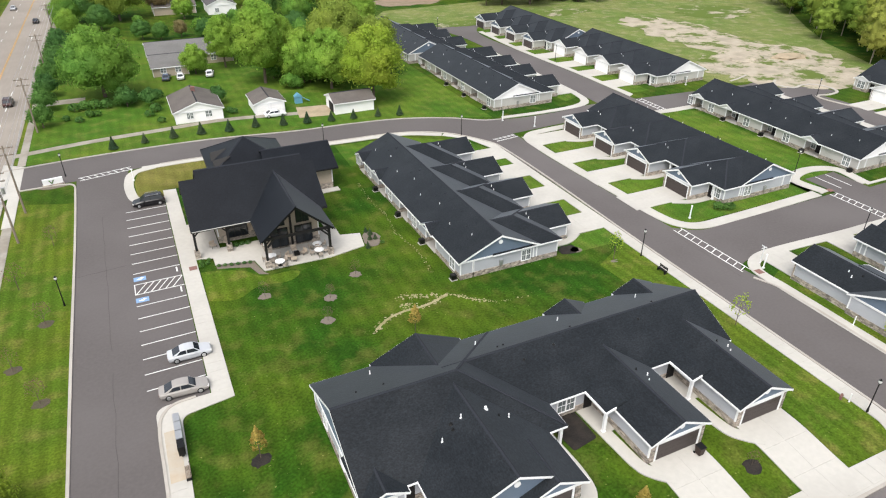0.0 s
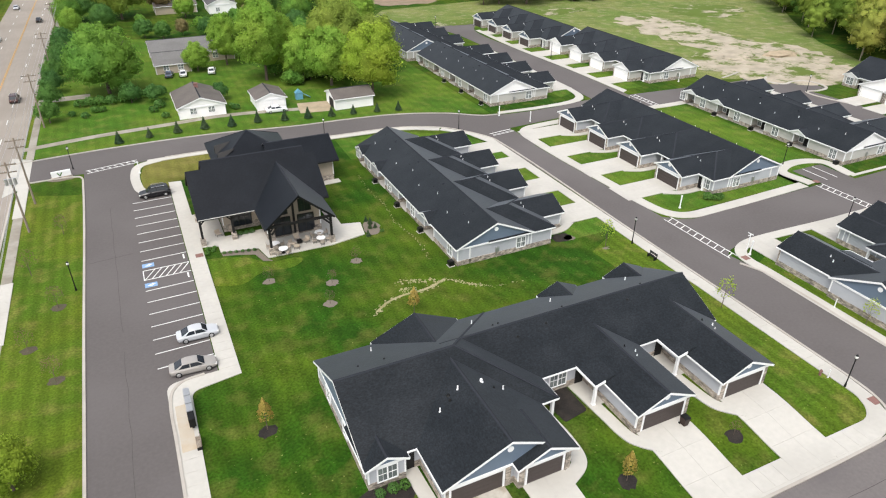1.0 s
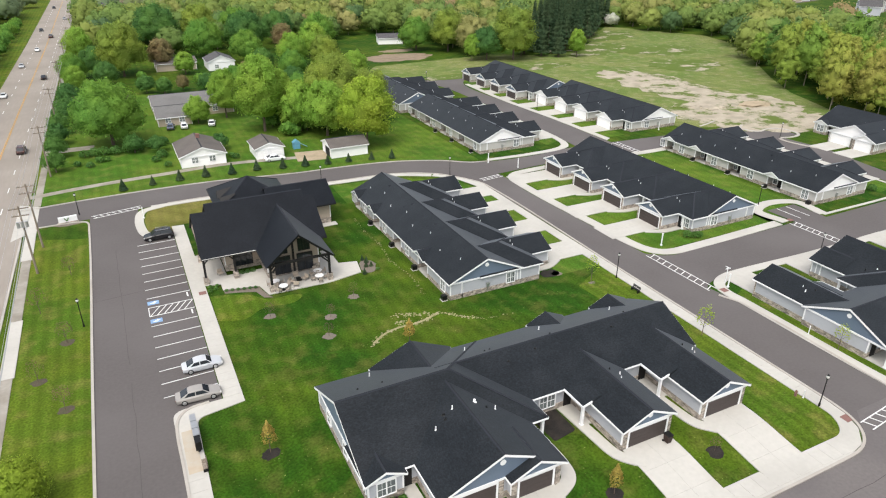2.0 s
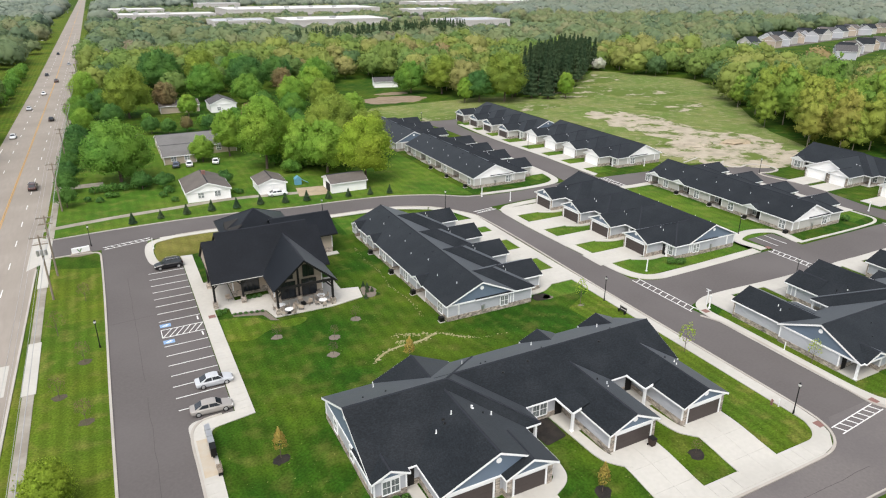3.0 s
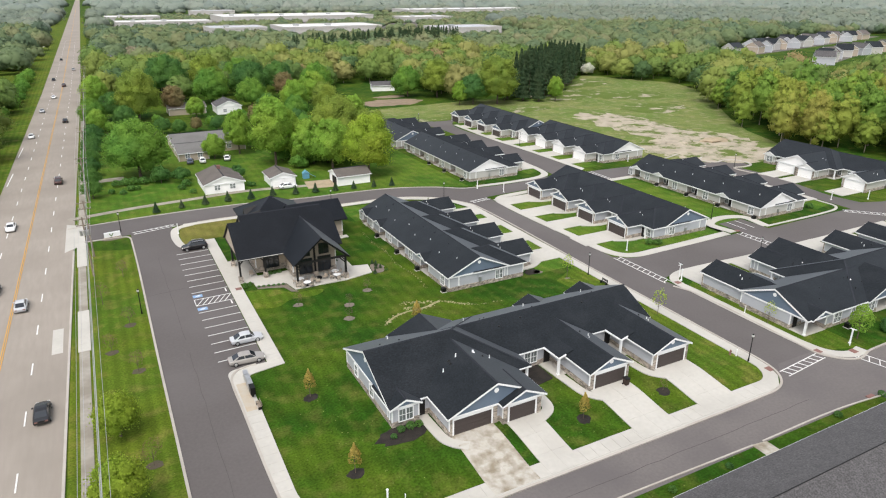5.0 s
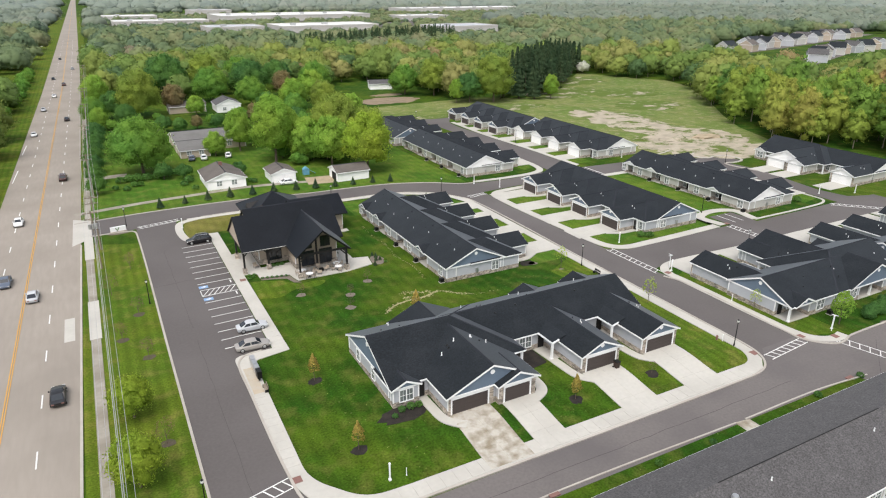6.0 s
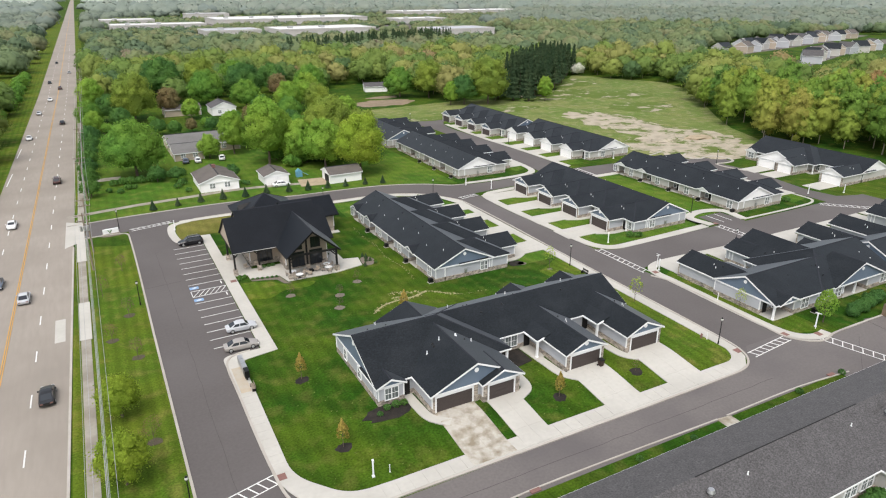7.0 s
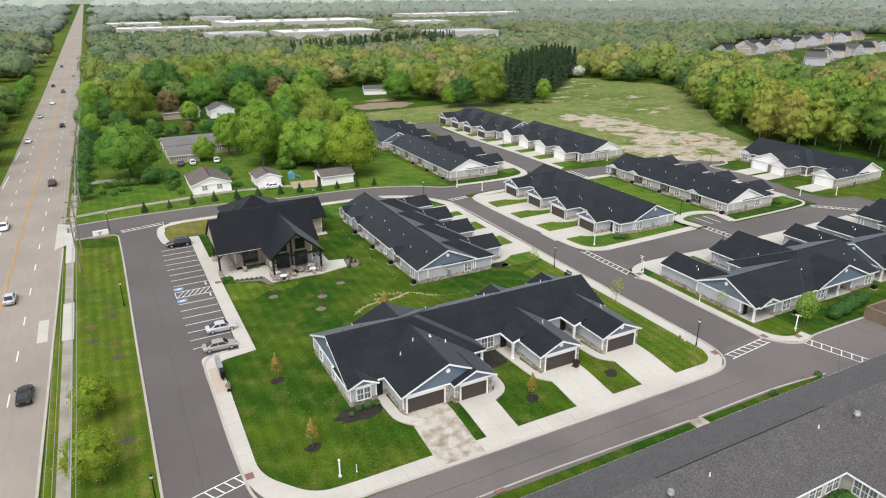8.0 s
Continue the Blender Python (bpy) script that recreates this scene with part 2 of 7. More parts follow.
def grass_material(name, lush, plain, dry, stripe=0.06, ways=(('X', 0.17), ('DIAGONAL', 0.11))):
    """Mown grass: lush and plain patches, dry spots, fine blades, faint mowing stripes both ways."""
    m = bpy.data.materials.new(name)
    m.use_nodes = True
    n, l = m.node_tree.nodes, m.node_tree.links
    b = n["Principled BSDF"]
    b.inputs["Roughness"].default_value, b.inputs["Specular IOR Level"].default_value = 1.0, 0.1
    geo = n.new("ShaderNodeNewGeometry")
    def speck(scale, lo, hi, detail=5, top=1.0):
        t, r = n.new("ShaderNodeTexNoise"), n.new("ShaderNodeMapRange")
        t.inputs["Scale"].default_value, t.inputs["Detail"].default_value = scale, detail
        l.new(geo.outputs["Position"], t.inputs["Vector"])
        r.inputs[1].default_value, r.inputs[2].default_value, r.inputs[4].default_value = lo, hi, top
        l.new(t.outputs[0], r.inputs[0])
        return r.outputs[0]
    def blend(f, a, c):
        k = n.new("ShaderNodeMix")
        k.data_type = 'RGBA'
        l.new(f, k.inputs[0])
        for i, v in ((6, a), (7, c)):
            if isinstance(v, tuple):
                k.inputs[i].default_value = (*v, 1)
            else:
                l.new(v, k.inputs[i])
        return k.outputs[2]
    col = blend(speck(0.055, 0.41, 0.6), lush, plain)
    col = blend(speck(0.16, 0.45, 0.75, 6, 0.55), col, tuple(0.62 * c for c in lush))
    col = blend(speck(0.35, 0.5, 0.72, 7, 0.55), col, dry)
    col = blend(speck(3.2, 0.68, 0.74, 6, 0.6), col, (0.28, 0.27, 0.1))
    value = None
    for direction, scale in ways:
        w = n.new("ShaderNodeTexWave")
        w.bands_direction = direction
        w.inputs["Scale"].default_value, w.inputs["Distortion"].default_value, w.inputs["Detail Scale"].default_value = scale, 0.7, 0.6
        l.new(geo.outputs["Position"], w.inputs["Vector"])
        r = n.new("ShaderNodeMapRange")
        r.inputs[3].default_value, r.inputs[4].default_value = 1 - stripe, 1 + stripe
        l.new(w.outputs[0], r.inputs[0])
        if value is None:
            value = r.outputs[0]
        else:
            mu = n.new("ShaderNodeMath")
            mu.operation = 'MULTIPLY'
            l.new(value, mu.inputs[0])
            l.new(r.outputs[0], mu.inputs[1])
            value = mu.outputs[0]
    fine = n.new("ShaderNodeMapRange")
    t = n.new("ShaderNodeTexNoise")
    t.inputs["Scale"].default_value, t.inputs["Detail"].default_value = 4.0, 7
    l.new(geo.outputs["Position"], t.inputs["Vector"])
    fine.inputs[1].default_value, fine.inputs[2].default_value, fine.inputs[3].default_value, fine.inputs[4].default_value = 0.3, 0.7, 0.66, 1.34
    l.new(t.outputs[0], fine.inputs[0])
    mu = n.new("ShaderNodeMath")
    mu.operation = 'MULTIPLY'
    l.new(value, mu.inputs[0])
    l.new(fine.outputs[0], mu.inputs[1])
    hsv = n.new("ShaderNodeHueSaturation")
    l.new(mu.outputs[0], hsv.inputs["Value"])
    l.new(col, hsv.inputs["Color"])
    l.new(hsv.outputs[0], b.inputs["Base Color"])
    bp = n.new("ShaderNodeBump")
    bp.inputs["Strength"].default_value, bp.inputs["Distance"].default_value = 0.5, 0.04
    l.new(t.outputs[0], bp.inputs["Height"])
    l.new(bp.outputs[0], b.inputs["Normal"])
    return m

GRASS = grass_material("mown_grass", (0.02, 0.062, 0.0045), (0.056, 0.094, 0.007), (0.115, 0.115, 0.025), 0.09)
YARD_GRASS = grass_material("yard_grass", (0.05, 0.115, 0.011), (0.085, 0.14, 0.015), (0.14, 0.15, 0.035))
DRY_GRASS = grass_material("dry_grass", (0.1, 0.11, 0.02), (0.15, 0.14, 0.035), (0.2, 0.16, 0.06))
FIELD_GRASS = grass_material("field_grass", (0.11, 0.16, 0.036), (0.165, 0.185, 0.06), (0.28, 0.25, 0.16), 0.01)
VERGE_GRASS = grass_material("verge_grass", (0.058, 0.108, 0.009), (0.092, 0.125, 0.011), (0.19, 0.16, 0.045), 0.11, (('X', 0.2),))

def worn_ground(name, grass, cover):
    """Bare soil with ragged islands of grass; cover: how much of it is soil."""
    m = mat(name, (0.38, 0.33, 0.255), 1.0, (0.25, 0.22, 0.165), 2.0, 0.25, 0.7, 0.25)
    n, l = m.node_tree.nodes, m.node_tree.links
    b = n["Principled BSDF"]
    src = b.inputs["Base Color"].links[0].from_socket
    geo, t, r, k = n.new("ShaderNodeNewGeometry"), n.new("ShaderNodeTexNoise"), n.new("ShaderNodeMapRange"), n.new("ShaderNodeMix")
    t.inputs["Scale"].default_value, t.inputs["Detail"].default_value, t.inputs["Roughness"].default_value = 0.13, 9, 0.68
    l.new(geo.outputs["Position"], t.inputs["Vector"])
    r.inputs[1].default_value, r.inputs[2].default_value = cover - 0.03, cover + 0.05
    l.new(t.outputs[0], r.inputs[0])
    k.data_type = 'RGBA'
    k.inputs[7].default_value = (*grass, 1)
    l.new(r.outputs[0], k.inputs[0])
    l.new(src, k.inputs[6])
    l.new(k.outputs[2], b.inputs["Base Color"])
    return m

WORN = worn_ground("worn_soil", (0.09, 0.125, 0.02), 0.53)
SPARSE = worn_ground("sparse_soil", (0.085, 0.125, 0.016), 0.42)


# ---- mesh helpers ----
def smooth01(t):
    t = min(1.0, max(0.0, t))
    return t * t * (3 - 2 * t)

def gz(x, y):
    """Height of the ground: flat but for the raised pad of the front house."""
    return 0.65 * smooth01((x - 1) / 7) * smooth01((59 - x) / 8) * smooth01((y - 19.5) / 7) * smooth01((60 - y) / 11)

def part(name, bm, material, parent=None, label=""):
    bmesh.ops.recalc_face_normals(bm, faces=bm.faces[:])
    me = bpy.data.meshes.new(name)
    bm.to_mesh(me)
    bm.free()
    me.materials.append(material)
    ob = new(name, me)
    if parent is not None:
        ob.parent = parent
    if label:
        tagged(ob, label)
    return ob

def raw(name, verts, faces, material, parent=None, label=""):
    me = bpy.data.meshes.new(name)
    me.from_pydata(verts, [], faces)
    me.materials.append(material)
    ob = new(name, me)
    if parent is not None:
        ob.parent = parent
    if label:
        tagged(ob, label)
    return ob

def thing(name, m, label, category, group="", kind=""):
    ob = new(name)
    ob.matrix_world = m
    ob.empty_display_size = 0.2
    return tagged(ob, label, category, group, kind)

def box(bm, x0, x1, y0, y1, z0, z1, m=None):
    vs = [bm.verts.new((x, y, z)) for z in (z0, z1) for y in (y0, y1) for x in (x0, x1)]
    for f in ((0, 2, 3, 1), (4, 5, 7, 6), (0, 1, 5, 4), (2, 6, 7, 3), (0, 4, 6, 2), (1, 3, 7, 5)):
        bm.faces.new([vs[i] for i in f])
    if m is not None:
        bmesh.ops.transform(bm, matrix=m, verts=vs)
    return vs

def tube(bm, p, q, r0, r1=None, n=8):
    p, q = Vector(p), Vector(q)
    r1 = r0 if r1 is None else r1
    turn = (q - p).to_track_quat('Z', 'Y').to_matrix()
    rings = []
    for c, r in ((p, r0), (q, r1)):
        rings.append([bm.verts.new(c + turn @ Vector((r * math.cos(6.2832 * k / n), r * math.sin(6.2832 * k / n), 0))) for k in range(n)])
    for k in range(n):
        bm.faces.new((rings[0][k], rings[0][(k + 1) % n], rings[1][(k + 1) % n], rings[1][k]))
    bm.faces.new(rings[0][::-1])
    bm.faces.new(rings[1])

def beam(bm, p, q, w, h):
    """A square timber from p to q."""
    p, q = Vector(p), Vector(q)
    d = q - p
    turn = d.to_track_quat('X', 'Z').to_matrix().to_4x4()
    box(bm, 0, d.length, -w / 2, w / 2, -h / 2, h / 2, Matrix.Translation(p) @ turn)

def loft(bm, rings, cap=True):
    rows = [[bm.verts.new(v) for v in r] for r in rings]
    n = len(rows[0])
    for a, b in zip(rows, rows[1:]):
        for k in range(n):
            bm.faces.new((a[k], a[(k + 1) % n], b[(k + 1) % n], b[k]))
    if cap:
        bm.faces.new(rows[0][::-1])
        bm.faces.new(rows[-1])

def rounded(pts, r, steps=6):
    """A closed outline with its corners rounded; r is one radius or one for each corner."""
    out = []
    n = len(pts)
    for i in range(n):
        p, a, b = Vector(pts[i]), Vector(pts[i - 1]), Vector(pts[(i + 1) % n])
        k = r[i] if isinstance(r, (list, tuple)) else r
        if k <= 0:
            out.append(tuple(p))
            continue
        u, v = (a - p), (b - p)
        k = min(k, u.length * 0.49, v.length * 0.49)
        s, e = p + u.normalized() * k, p + v.normalized() * k
        for j in range(steps + 1):
            f = j / steps
            out.append(tuple((1 - f) ** 2 * s + 2 * f * (1 - f) * p + f * f * e))
    return out

def glide(pts, steps=8):
    """A smooth line through points, with tangents held to each stretch's length."""
    P = [Vector(p) for p in pts]
    T = []
    for k, p in enumerate(P):
        a, b = P[max(0, k - 1)], P[min(len(P) - 1, k + 1)]
        T.append((b - a).normalized())
    out = []
    for k in range(len(P) - 1):
        d = (P[k + 1] - P[k]).length
        for j in range(steps):
            t = j / steps
            h = (2 * t ** 3 - 3 * t ** 2 + 1, t ** 3 - 2 * t ** 2 + t, -2 * t ** 3 + 3 * t ** 2, t ** 3 - t ** 2)
            out.append(tuple(P[k] * h[0] + T[k] * d * h[1] + P[k + 1] * h[2] + T[k + 1] * d * h[3]))
    out.append(tuple(P[-1]))
    return out

def laid(name, outline, lift, material, parent=None, label="", thick=0.25):
    """A slab laid on the ground along an outline, its top lift above the ground."""
    bm = bmesh.new()
    bm.faces.new([bm.verts.new((p[0], p[1], 0)) for p in outline])
    bm.normal_update()
    bmesh.ops.triangulate(bm, faces=bm.faces[:])
    xs, ys = [p[0] for p in outline], [p[1] for p in outline]
    if max(xs) > 0 and min(xs) < 60 and max(ys) > 19 and min(ys) < 61:
        for k in range(0, 31):
            for co, no in (((2 * k, 0, 0), (1, 0, 0)), ((0, 19 + 1.4 * k, 0), (0, 1, 0))):
                bmesh.ops.bisect_plane(bm, geom=bm.verts[:] + bm.edges[:] + bm.faces[:], plane_co=co, plane_no=no)
    got = bmesh.ops.extrude_face_region(bm, geom=bm.faces[:])
    top = {v for v in got["geom"] if isinstance(v, bmesh.types.BMVert)}
    for v in bm.verts:
        v.co.z = gz(v.co.x, v.co.y) + (lift if v in top else lift - thick)
    return part(name, bm, material, parent, label)

def ribbon(pts, width, side=0.0):
    """The outline of a strip along a line; side shifts it to the left."""
    L, R = [], []
    for i, p in enumerate(pts):
        a, b = Vector(pts[max(0, i - 1)]), Vector(pts[min(len(pts) - 1, i + 1)])
        d = (b - a).normalized()
        nrm = Vector((-d.y, d.x))
        c = Vector(p) + nrm * side
        L.append(tuple(c + nrm * width / 2))
        R.append(tuple(c - nrm * width / 2))
    return L + R[::-1]

def strip(name, pts, width, lift, material, parent=None, label="", side=0.0, thick=0.25):
    """As laid(), along a line, as quads."""
    o = ribbon(pts, width, side)
    n = len(pts)
    bm = bmesh.new()
    def z(p, k):
        return gz(p[0], p[1]) + k
    rings = []
    for i in range(n):
        a, b = o[i], o[2 * n - 1 - i]
        rings.append([(a[0], a[1], z(a, lift)), (b[0], b[1], z(b, lift)), (b[0], b[1], z(b, lift - thick)), (a[0], a[1], z(a, lift - thick))])
    loft(bm, rings)
    return part(name, bm, material, parent, label)

# ---- ground ----
gx = np.unique(np.concatenate([np.linspace(-5000, -100, 12), np.linspace(-100, 0, 11), np.linspace(0, 60, 31), np.linspace(60, 260, 11), np.linspace(260, 5200, 12)]))
gy = np.unique(np.concatenate([np.linspace(-1500, -60, 8), np.linspace(-60, 18, 8), np.linspace(18, 62, 32), np.linspace(62, 300, 14), np.linspace(300, 5200, 14)]))
gv = [(float(x), float(y), gz(x, y)) for y in gy for x in gx]
gf = [(j * len(gx) + i, j * len(gx) + i + 1, (j + 1) * len(gx) + i + 1, (j + 1) * len(gx) + i) for j in range(len(gy) - 1) for i in range(len(gx) - 1)]
ground = tagged(raw("ground", gv, gf, GRASS), "mown green lawn with yellowish worn patches", "ground", kind="structure")

def setting(ob, label, category):
    return tagged(ob, label, category, kind="structure")

def hwx(y):
    return -33.6 + 0.0128 * min(y, 350) + 0.0065 * max(0, y - 350)

# roads
hy = [-220, -60, 40, 120, 200, 300, 350, 450, 700, 1100, 1800, 2600, 4400]
highway = setting(strip("road", [(hwx(y), y) for y in hy], 16.6, 0.02, HIGHWAY), "wide pale concrete highway with painted lanes", "road")
lot_line = rounded([(-13.4, 11.9), (-13.4, 118.6), (-5.0, 119.5), (-6.3, 112.0), (-4.2, 103.6), (-0.6, 103.6), (-0.6, 54.4), (-5.6, 54.4), (-5.6, 24.5), (-1.5, 17.8), (-1.5, 11.9)], [0, 0, 0, 2.5, 1.5, 0.3, 0.3, 1.5, 3, 3, 0])
lot = setting(laid("road", lot_line, 0.024, ASPHALT), "dark asphalt car park lane beside the lawn", "road")
south_road = setting(laid("road", rounded([(-13.4, 5), (-13.4, 12.0), (-1.6, 12.1), (-1.6, 17.9), (3.8, 17.7), (57, 17.7), (61.5, 22.5), (69.2, 22.5), (72, 18.5), (140, 18.5), (140, -30), (66, -30), (66, 11.3), (5, 12.0), (-4, 11), (-6, 5)], [0, 0, 0, 0, 0, 6, 0, 0, 3, 0, 0, 0, 0, 0, 0, 0]), 0.02, ASPHALT_OLD), "worn grey asphalt street along the front house", "road")
CRACK = mat("tar_crack", (0.06, 0.054, 0.051), 0.9, None, 6.0, 0.3)
def cracks(road, lines, lift):
    """Thin tar-filled cracks wandering along a road."""
    r = random.Random(12)
    for (x0, y0), (x1, y1) in lines:
        n = max(4, int(math.hypot(x1 - x0, y1 - y0) / 2.2))
        pts = [(x0 + (x1 - x0) * k / n + r.uniform(-0.09, 0.09), y0 + (y1 - y0) * k / n + r.uniform(-0.09, 0.09)) for k in range(n + 1)]
        strip("crack", pts, 0.04, lift, CRACK, road, thick=0.03)
cracks(lot, [((-9.6, 24), (-9.5, 62)), ((-9.5, 66), (-9.7, 101)), ((-13.0, 84), (-7.0, 84.6))], 0.034)
cracks(south_road, [((4, 14.9), (57, 14.6)), ((66, 8), (78, 16))], 0.03)
def resample(pts, n):
    P = [Vector(p) for p in glide(pts)]
    d = [0.0]
    for a, b in zip(P, P[1:]):
        d.append(d[-1] + (b - a).length)
    out, k = [], 0
    for j in range(n):
        s = d[-1] * j / (n - 1)
        while k < len(d) - 2 and d[k + 1] < s:
            k += 1
        f = (s - d[k]) / max(1e-6, d[k + 1] - d[k])
        out.append(tuple(P[k].lerp(P[k + 1], f)))
    return out

def between(name, left, right, lift, material, parent=None, label="", n=40):
    """A surface between two edge lines."""
    A, B = resample(left, n), resample(right, n)
    bm = bmesh.new()
    loft(bm, [[(a[0], a[1], gz(*a) + lift), (b[0], b[1], gz(*b) + lift), (b[0], b[1], gz(*b) + lift - 0.25), (a[0], a[1], gz(*a) + lift - 0.25)] for a, b in zip(A, B)])
    return part(name, bm, material, parent, label)

N_SOUTH = [(-25, 116.6), (-13.4, 117.2), (-5, 118.6), (7, 119), (31, 116.7), (45, 115.8), (52.7, 112.3), (57, 107.4), (59.2, 102.5), (59.6, 96)]
N_NORTH = [(-25, 126.5), (-9.6, 127.8), (9.4, 127.7), (26.6, 125.3), (36, 124.9), (48, 123.4), (58, 119.5), (63.5, 114), (65.5, 106), (65.4, 96)]
E_WEST = [(59.9, 22), (59.8, 40), (59.7, 60), (59.8, 80), (59.5, 102)]
E_EAST = [(68.5, 22), (68.3, 44), (67.2, 52), (67.0, 62), (66.2, 75), (65.4, 90), (65.1, 102)]
east_road = setting(between("road", E_WEST, E_EAST, 0.028, ASPHALT), "dark asphalt street between the houses", "road")
north_road = setting(between("road", N_SOUTH, N_NORTH, 0.032, ASPHALT, n=60), "dark asphalt street curving past the clubhouse", "road")
mid_road = setting(between("road", [(61, 106), (68, 106.4), (80, 107.2), (92, 106.5), (104, 105), (138, 105)], [(60, 118.5), (67.5, 114.4), (80, 113.6), (90, 114.8), (103, 114), (138, 111.5)], 0.036, ASPHALT), "dark asphalt street crossing between house rows", "road")
far_road = setting(between("road", [(92.3, 110), (93, 120), (93.7, 140), (94.2, 170), (91.5, 196), (80, 205)], [(102.6, 110), (102.4, 123), (102.2, 140), (101, 165), (101.5, 190), (112, 204)], 0.04, ASPHALT), "dark asphalt street in front of far houses", "road")
cross_road = setting(laid("road", rounded([(66, 48), (69, 50.7), (150, 50.9), (150, 59.5), (131, 59.7), (107.3, 59.3), (107.3, 66.2), (100.2, 66.2), (100.2, 60.2), (70, 59.6), (66, 63)], [0, 2, 0, 0, 0, 0, 0, 0, 0, 2, 0]), 0.044, ASPHALT), "dark asphalt side street with a parking bay", "road")
inner_road = setting(laid("road", [(136.2, 58), (136.0, 106), (136, 112), (150, 112), (150, 98.5), (144.2, 98.5), (145.4, 87), (143.2, 77), (141.6, 68.5), (142.8, 61.5), (150, 58.8)], 0.048, ASPHALT), "dark asphalt lane behind the houses", "road")

# ---- houses ----
PITCH = 0.45

def box_part(name, parent, material, x0, x1, y0, y1, z0, z1, label=""):
    bm = bmesh.new()
    box(bm, x0, x1, y0, y1, z0, z1)
    return part(name, bm, material, parent, label)

class House:
    """A house in its own frame: x along its length, the back eave at y = 0, the front towards -y. flip mirrors x."""
    def __init__(self, m, label, shingle, wall, gable, flip=1, eave=2.75, category="house", name="terraced_house"):
        self.top = thing(name, m, label, category, "grey terraced houses" if name == "terraced_house" else "")
        self.s, self.ze, self.shingle, self.wallmat, self.gable, self.planes = flip, eave, shingle, wall, gable, []

    def X(self, x):
        return self.s * x

    def mesh(self, name, bm, material, label="", parent=None):
        if self.s < 0:
            bmesh.ops.scale(bm, vec=(-1, 1, 1), verts=bm.verts[:])
        return part(name, bm, material, parent or self.top, label)

    def height(self, x, y):
        """The roof's height over a place."""
        best = 0
        for a0, a1, b0, b1, ze, axis, ends, pitch in self.planes:
            a, b = (x, y) if axis == 'x' else (y, x)
            if a0 <= a <= a1 and b0 <= b <= b1:
                z = ze + pitch * min(b - b0, b1 - b)
                if ends[0] == 'h':
                    z = min(z, ze + pitch * (a - a0))
                if ends[1] == 'h':
                    z = min(z, ze + pitch * (a1 - a))
                best = max(best, z)
        return best

    def roof(self, a0, a1, b0, b1, axis='x', ends="gg", ze=None, pitch=PITCH, gable=None, trim=None, vent=True, shingle=None, cap=True):
        """A roof with its ridge along axis from a0 to a1; ends: g gable, h hip, n runs into another roof."""
        ze = self.ze if ze is None else ze
        trim = trim or WHITE
        self.planes.append((a0, a1, b0, b1, ze, axis, ends, pitch))
        h, mid = (b1 - b0) / 2, (b0 + b1) / 2
        zr = ze + pitch * h
        r0 = a0 + h if ends[0] == 'h' else a0
        r1 = a1 - h if ends[1] == 'h' else a1
        def P(a, b, z):
            return (a, b, z) if axis == 'x' else (b, a, z)
        bm = bmesh.new()
        v = [bm.verts.new(P(*c)) for c in ((a0, b0, ze), (a1, b0, ze), (r1, mid, zr), (r0, mid, zr), (a0, b1, ze), (a1, b1, ze))]
        bm.faces.new((v[0], v[1], v[2], v[3]))
        bm.faces.new((v[3], v[2], v[5], v[4]))
        if ends[0] == 'h':
            bm.faces.new((v[0], v[3], v[4]))
        if ends[1] == 'h':
            bm.faces.new((v[1], v[5], v[2]))
        got = bmesh.ops.extrude_face_region(bm, geom=bm.faces[:])
        for q in got["geom"]:
            if isinstance(q, bmesh.types.BMVert):
                q.co.z -= 0.07
        self.mesh("roof", bm, shingle or self.shingle)
        # eave boards
        for b, out in ((b0, -1), (b1, 1)):
            bm = bmesh.new()
            p, q = P(a0 + 0.02, b - 0.02 * out, ze - 0.24), P(a1 - 0.02, b + 0.06 * out, ze - 0.05)
            lo, hi = [min(s, t) for s, t in zip(p, q)], [max(s, t) for s, t in zip(p, q)]
            box(bm, lo[0], hi[0], lo[1], hi[1], lo[2], hi[2])
            self.mesh("eave_board", bm, trim)
        for e, a, out in ((ends[0], a0, -1), (ends[1], a1, 1)):
            if e == 'h':
                bm = bmesh.new()
                p, q = P(a - 0.02 * out, b0, ze - 0.24), P(a + 0.06 * out, b1, ze - 0.05)
                lo, hi = [min(s, t) for s, t in zip(p, q)], [max(s, t) for s, t in zip(p, q)]
                box(bm, lo[0], hi[0], lo[1], hi[1], lo[2], hi[2])
                self.mesh("eave_board", bm, trim)
        if cap:
            bm = bmesh.new()
            prof = [(-0.15, -0.045), (0.0, 0.07), (0.15, -0.045), (0.0, -0.06)]
            loft(bm, [[P(a, mid + d, zr + k) for d, k in prof] for a in (r0, r1)])
            for e, a, r in ((ends[0], a0, r0), (ends[1], a1, r1)):
                if e == 'h':
                    for b in (b0, b1):
                        beam(bm, P(a, b, ze + 0.0), P(r, mid, zr + 0.0), 0.24, 0.06)
            self.mesh("ridge_cap", bm, RIDGE)
        for e, a, inn in ((ends[0], a0, 1), (ends[1], a1, -1)):
            if e != 'g':
                continue
            g0, g1 = a + 0.28 * inn, a + 0.45 * inn
            bm = bmesh.new()
            loft(bm, [[P(g, b0 + 0.3, ze - 0.18), P(g, b0 + 0.3, ze - 0.04), P(g, mid, zr - 0.17), P(g, b1 - 0.3, ze - 0.04), P(g, b1 - 0.3, ze - 0.18)] for g in (g0, g1)])
            self.mesh("gable_wall", bm, gable or self.gable)
            bm = bmesh.new()
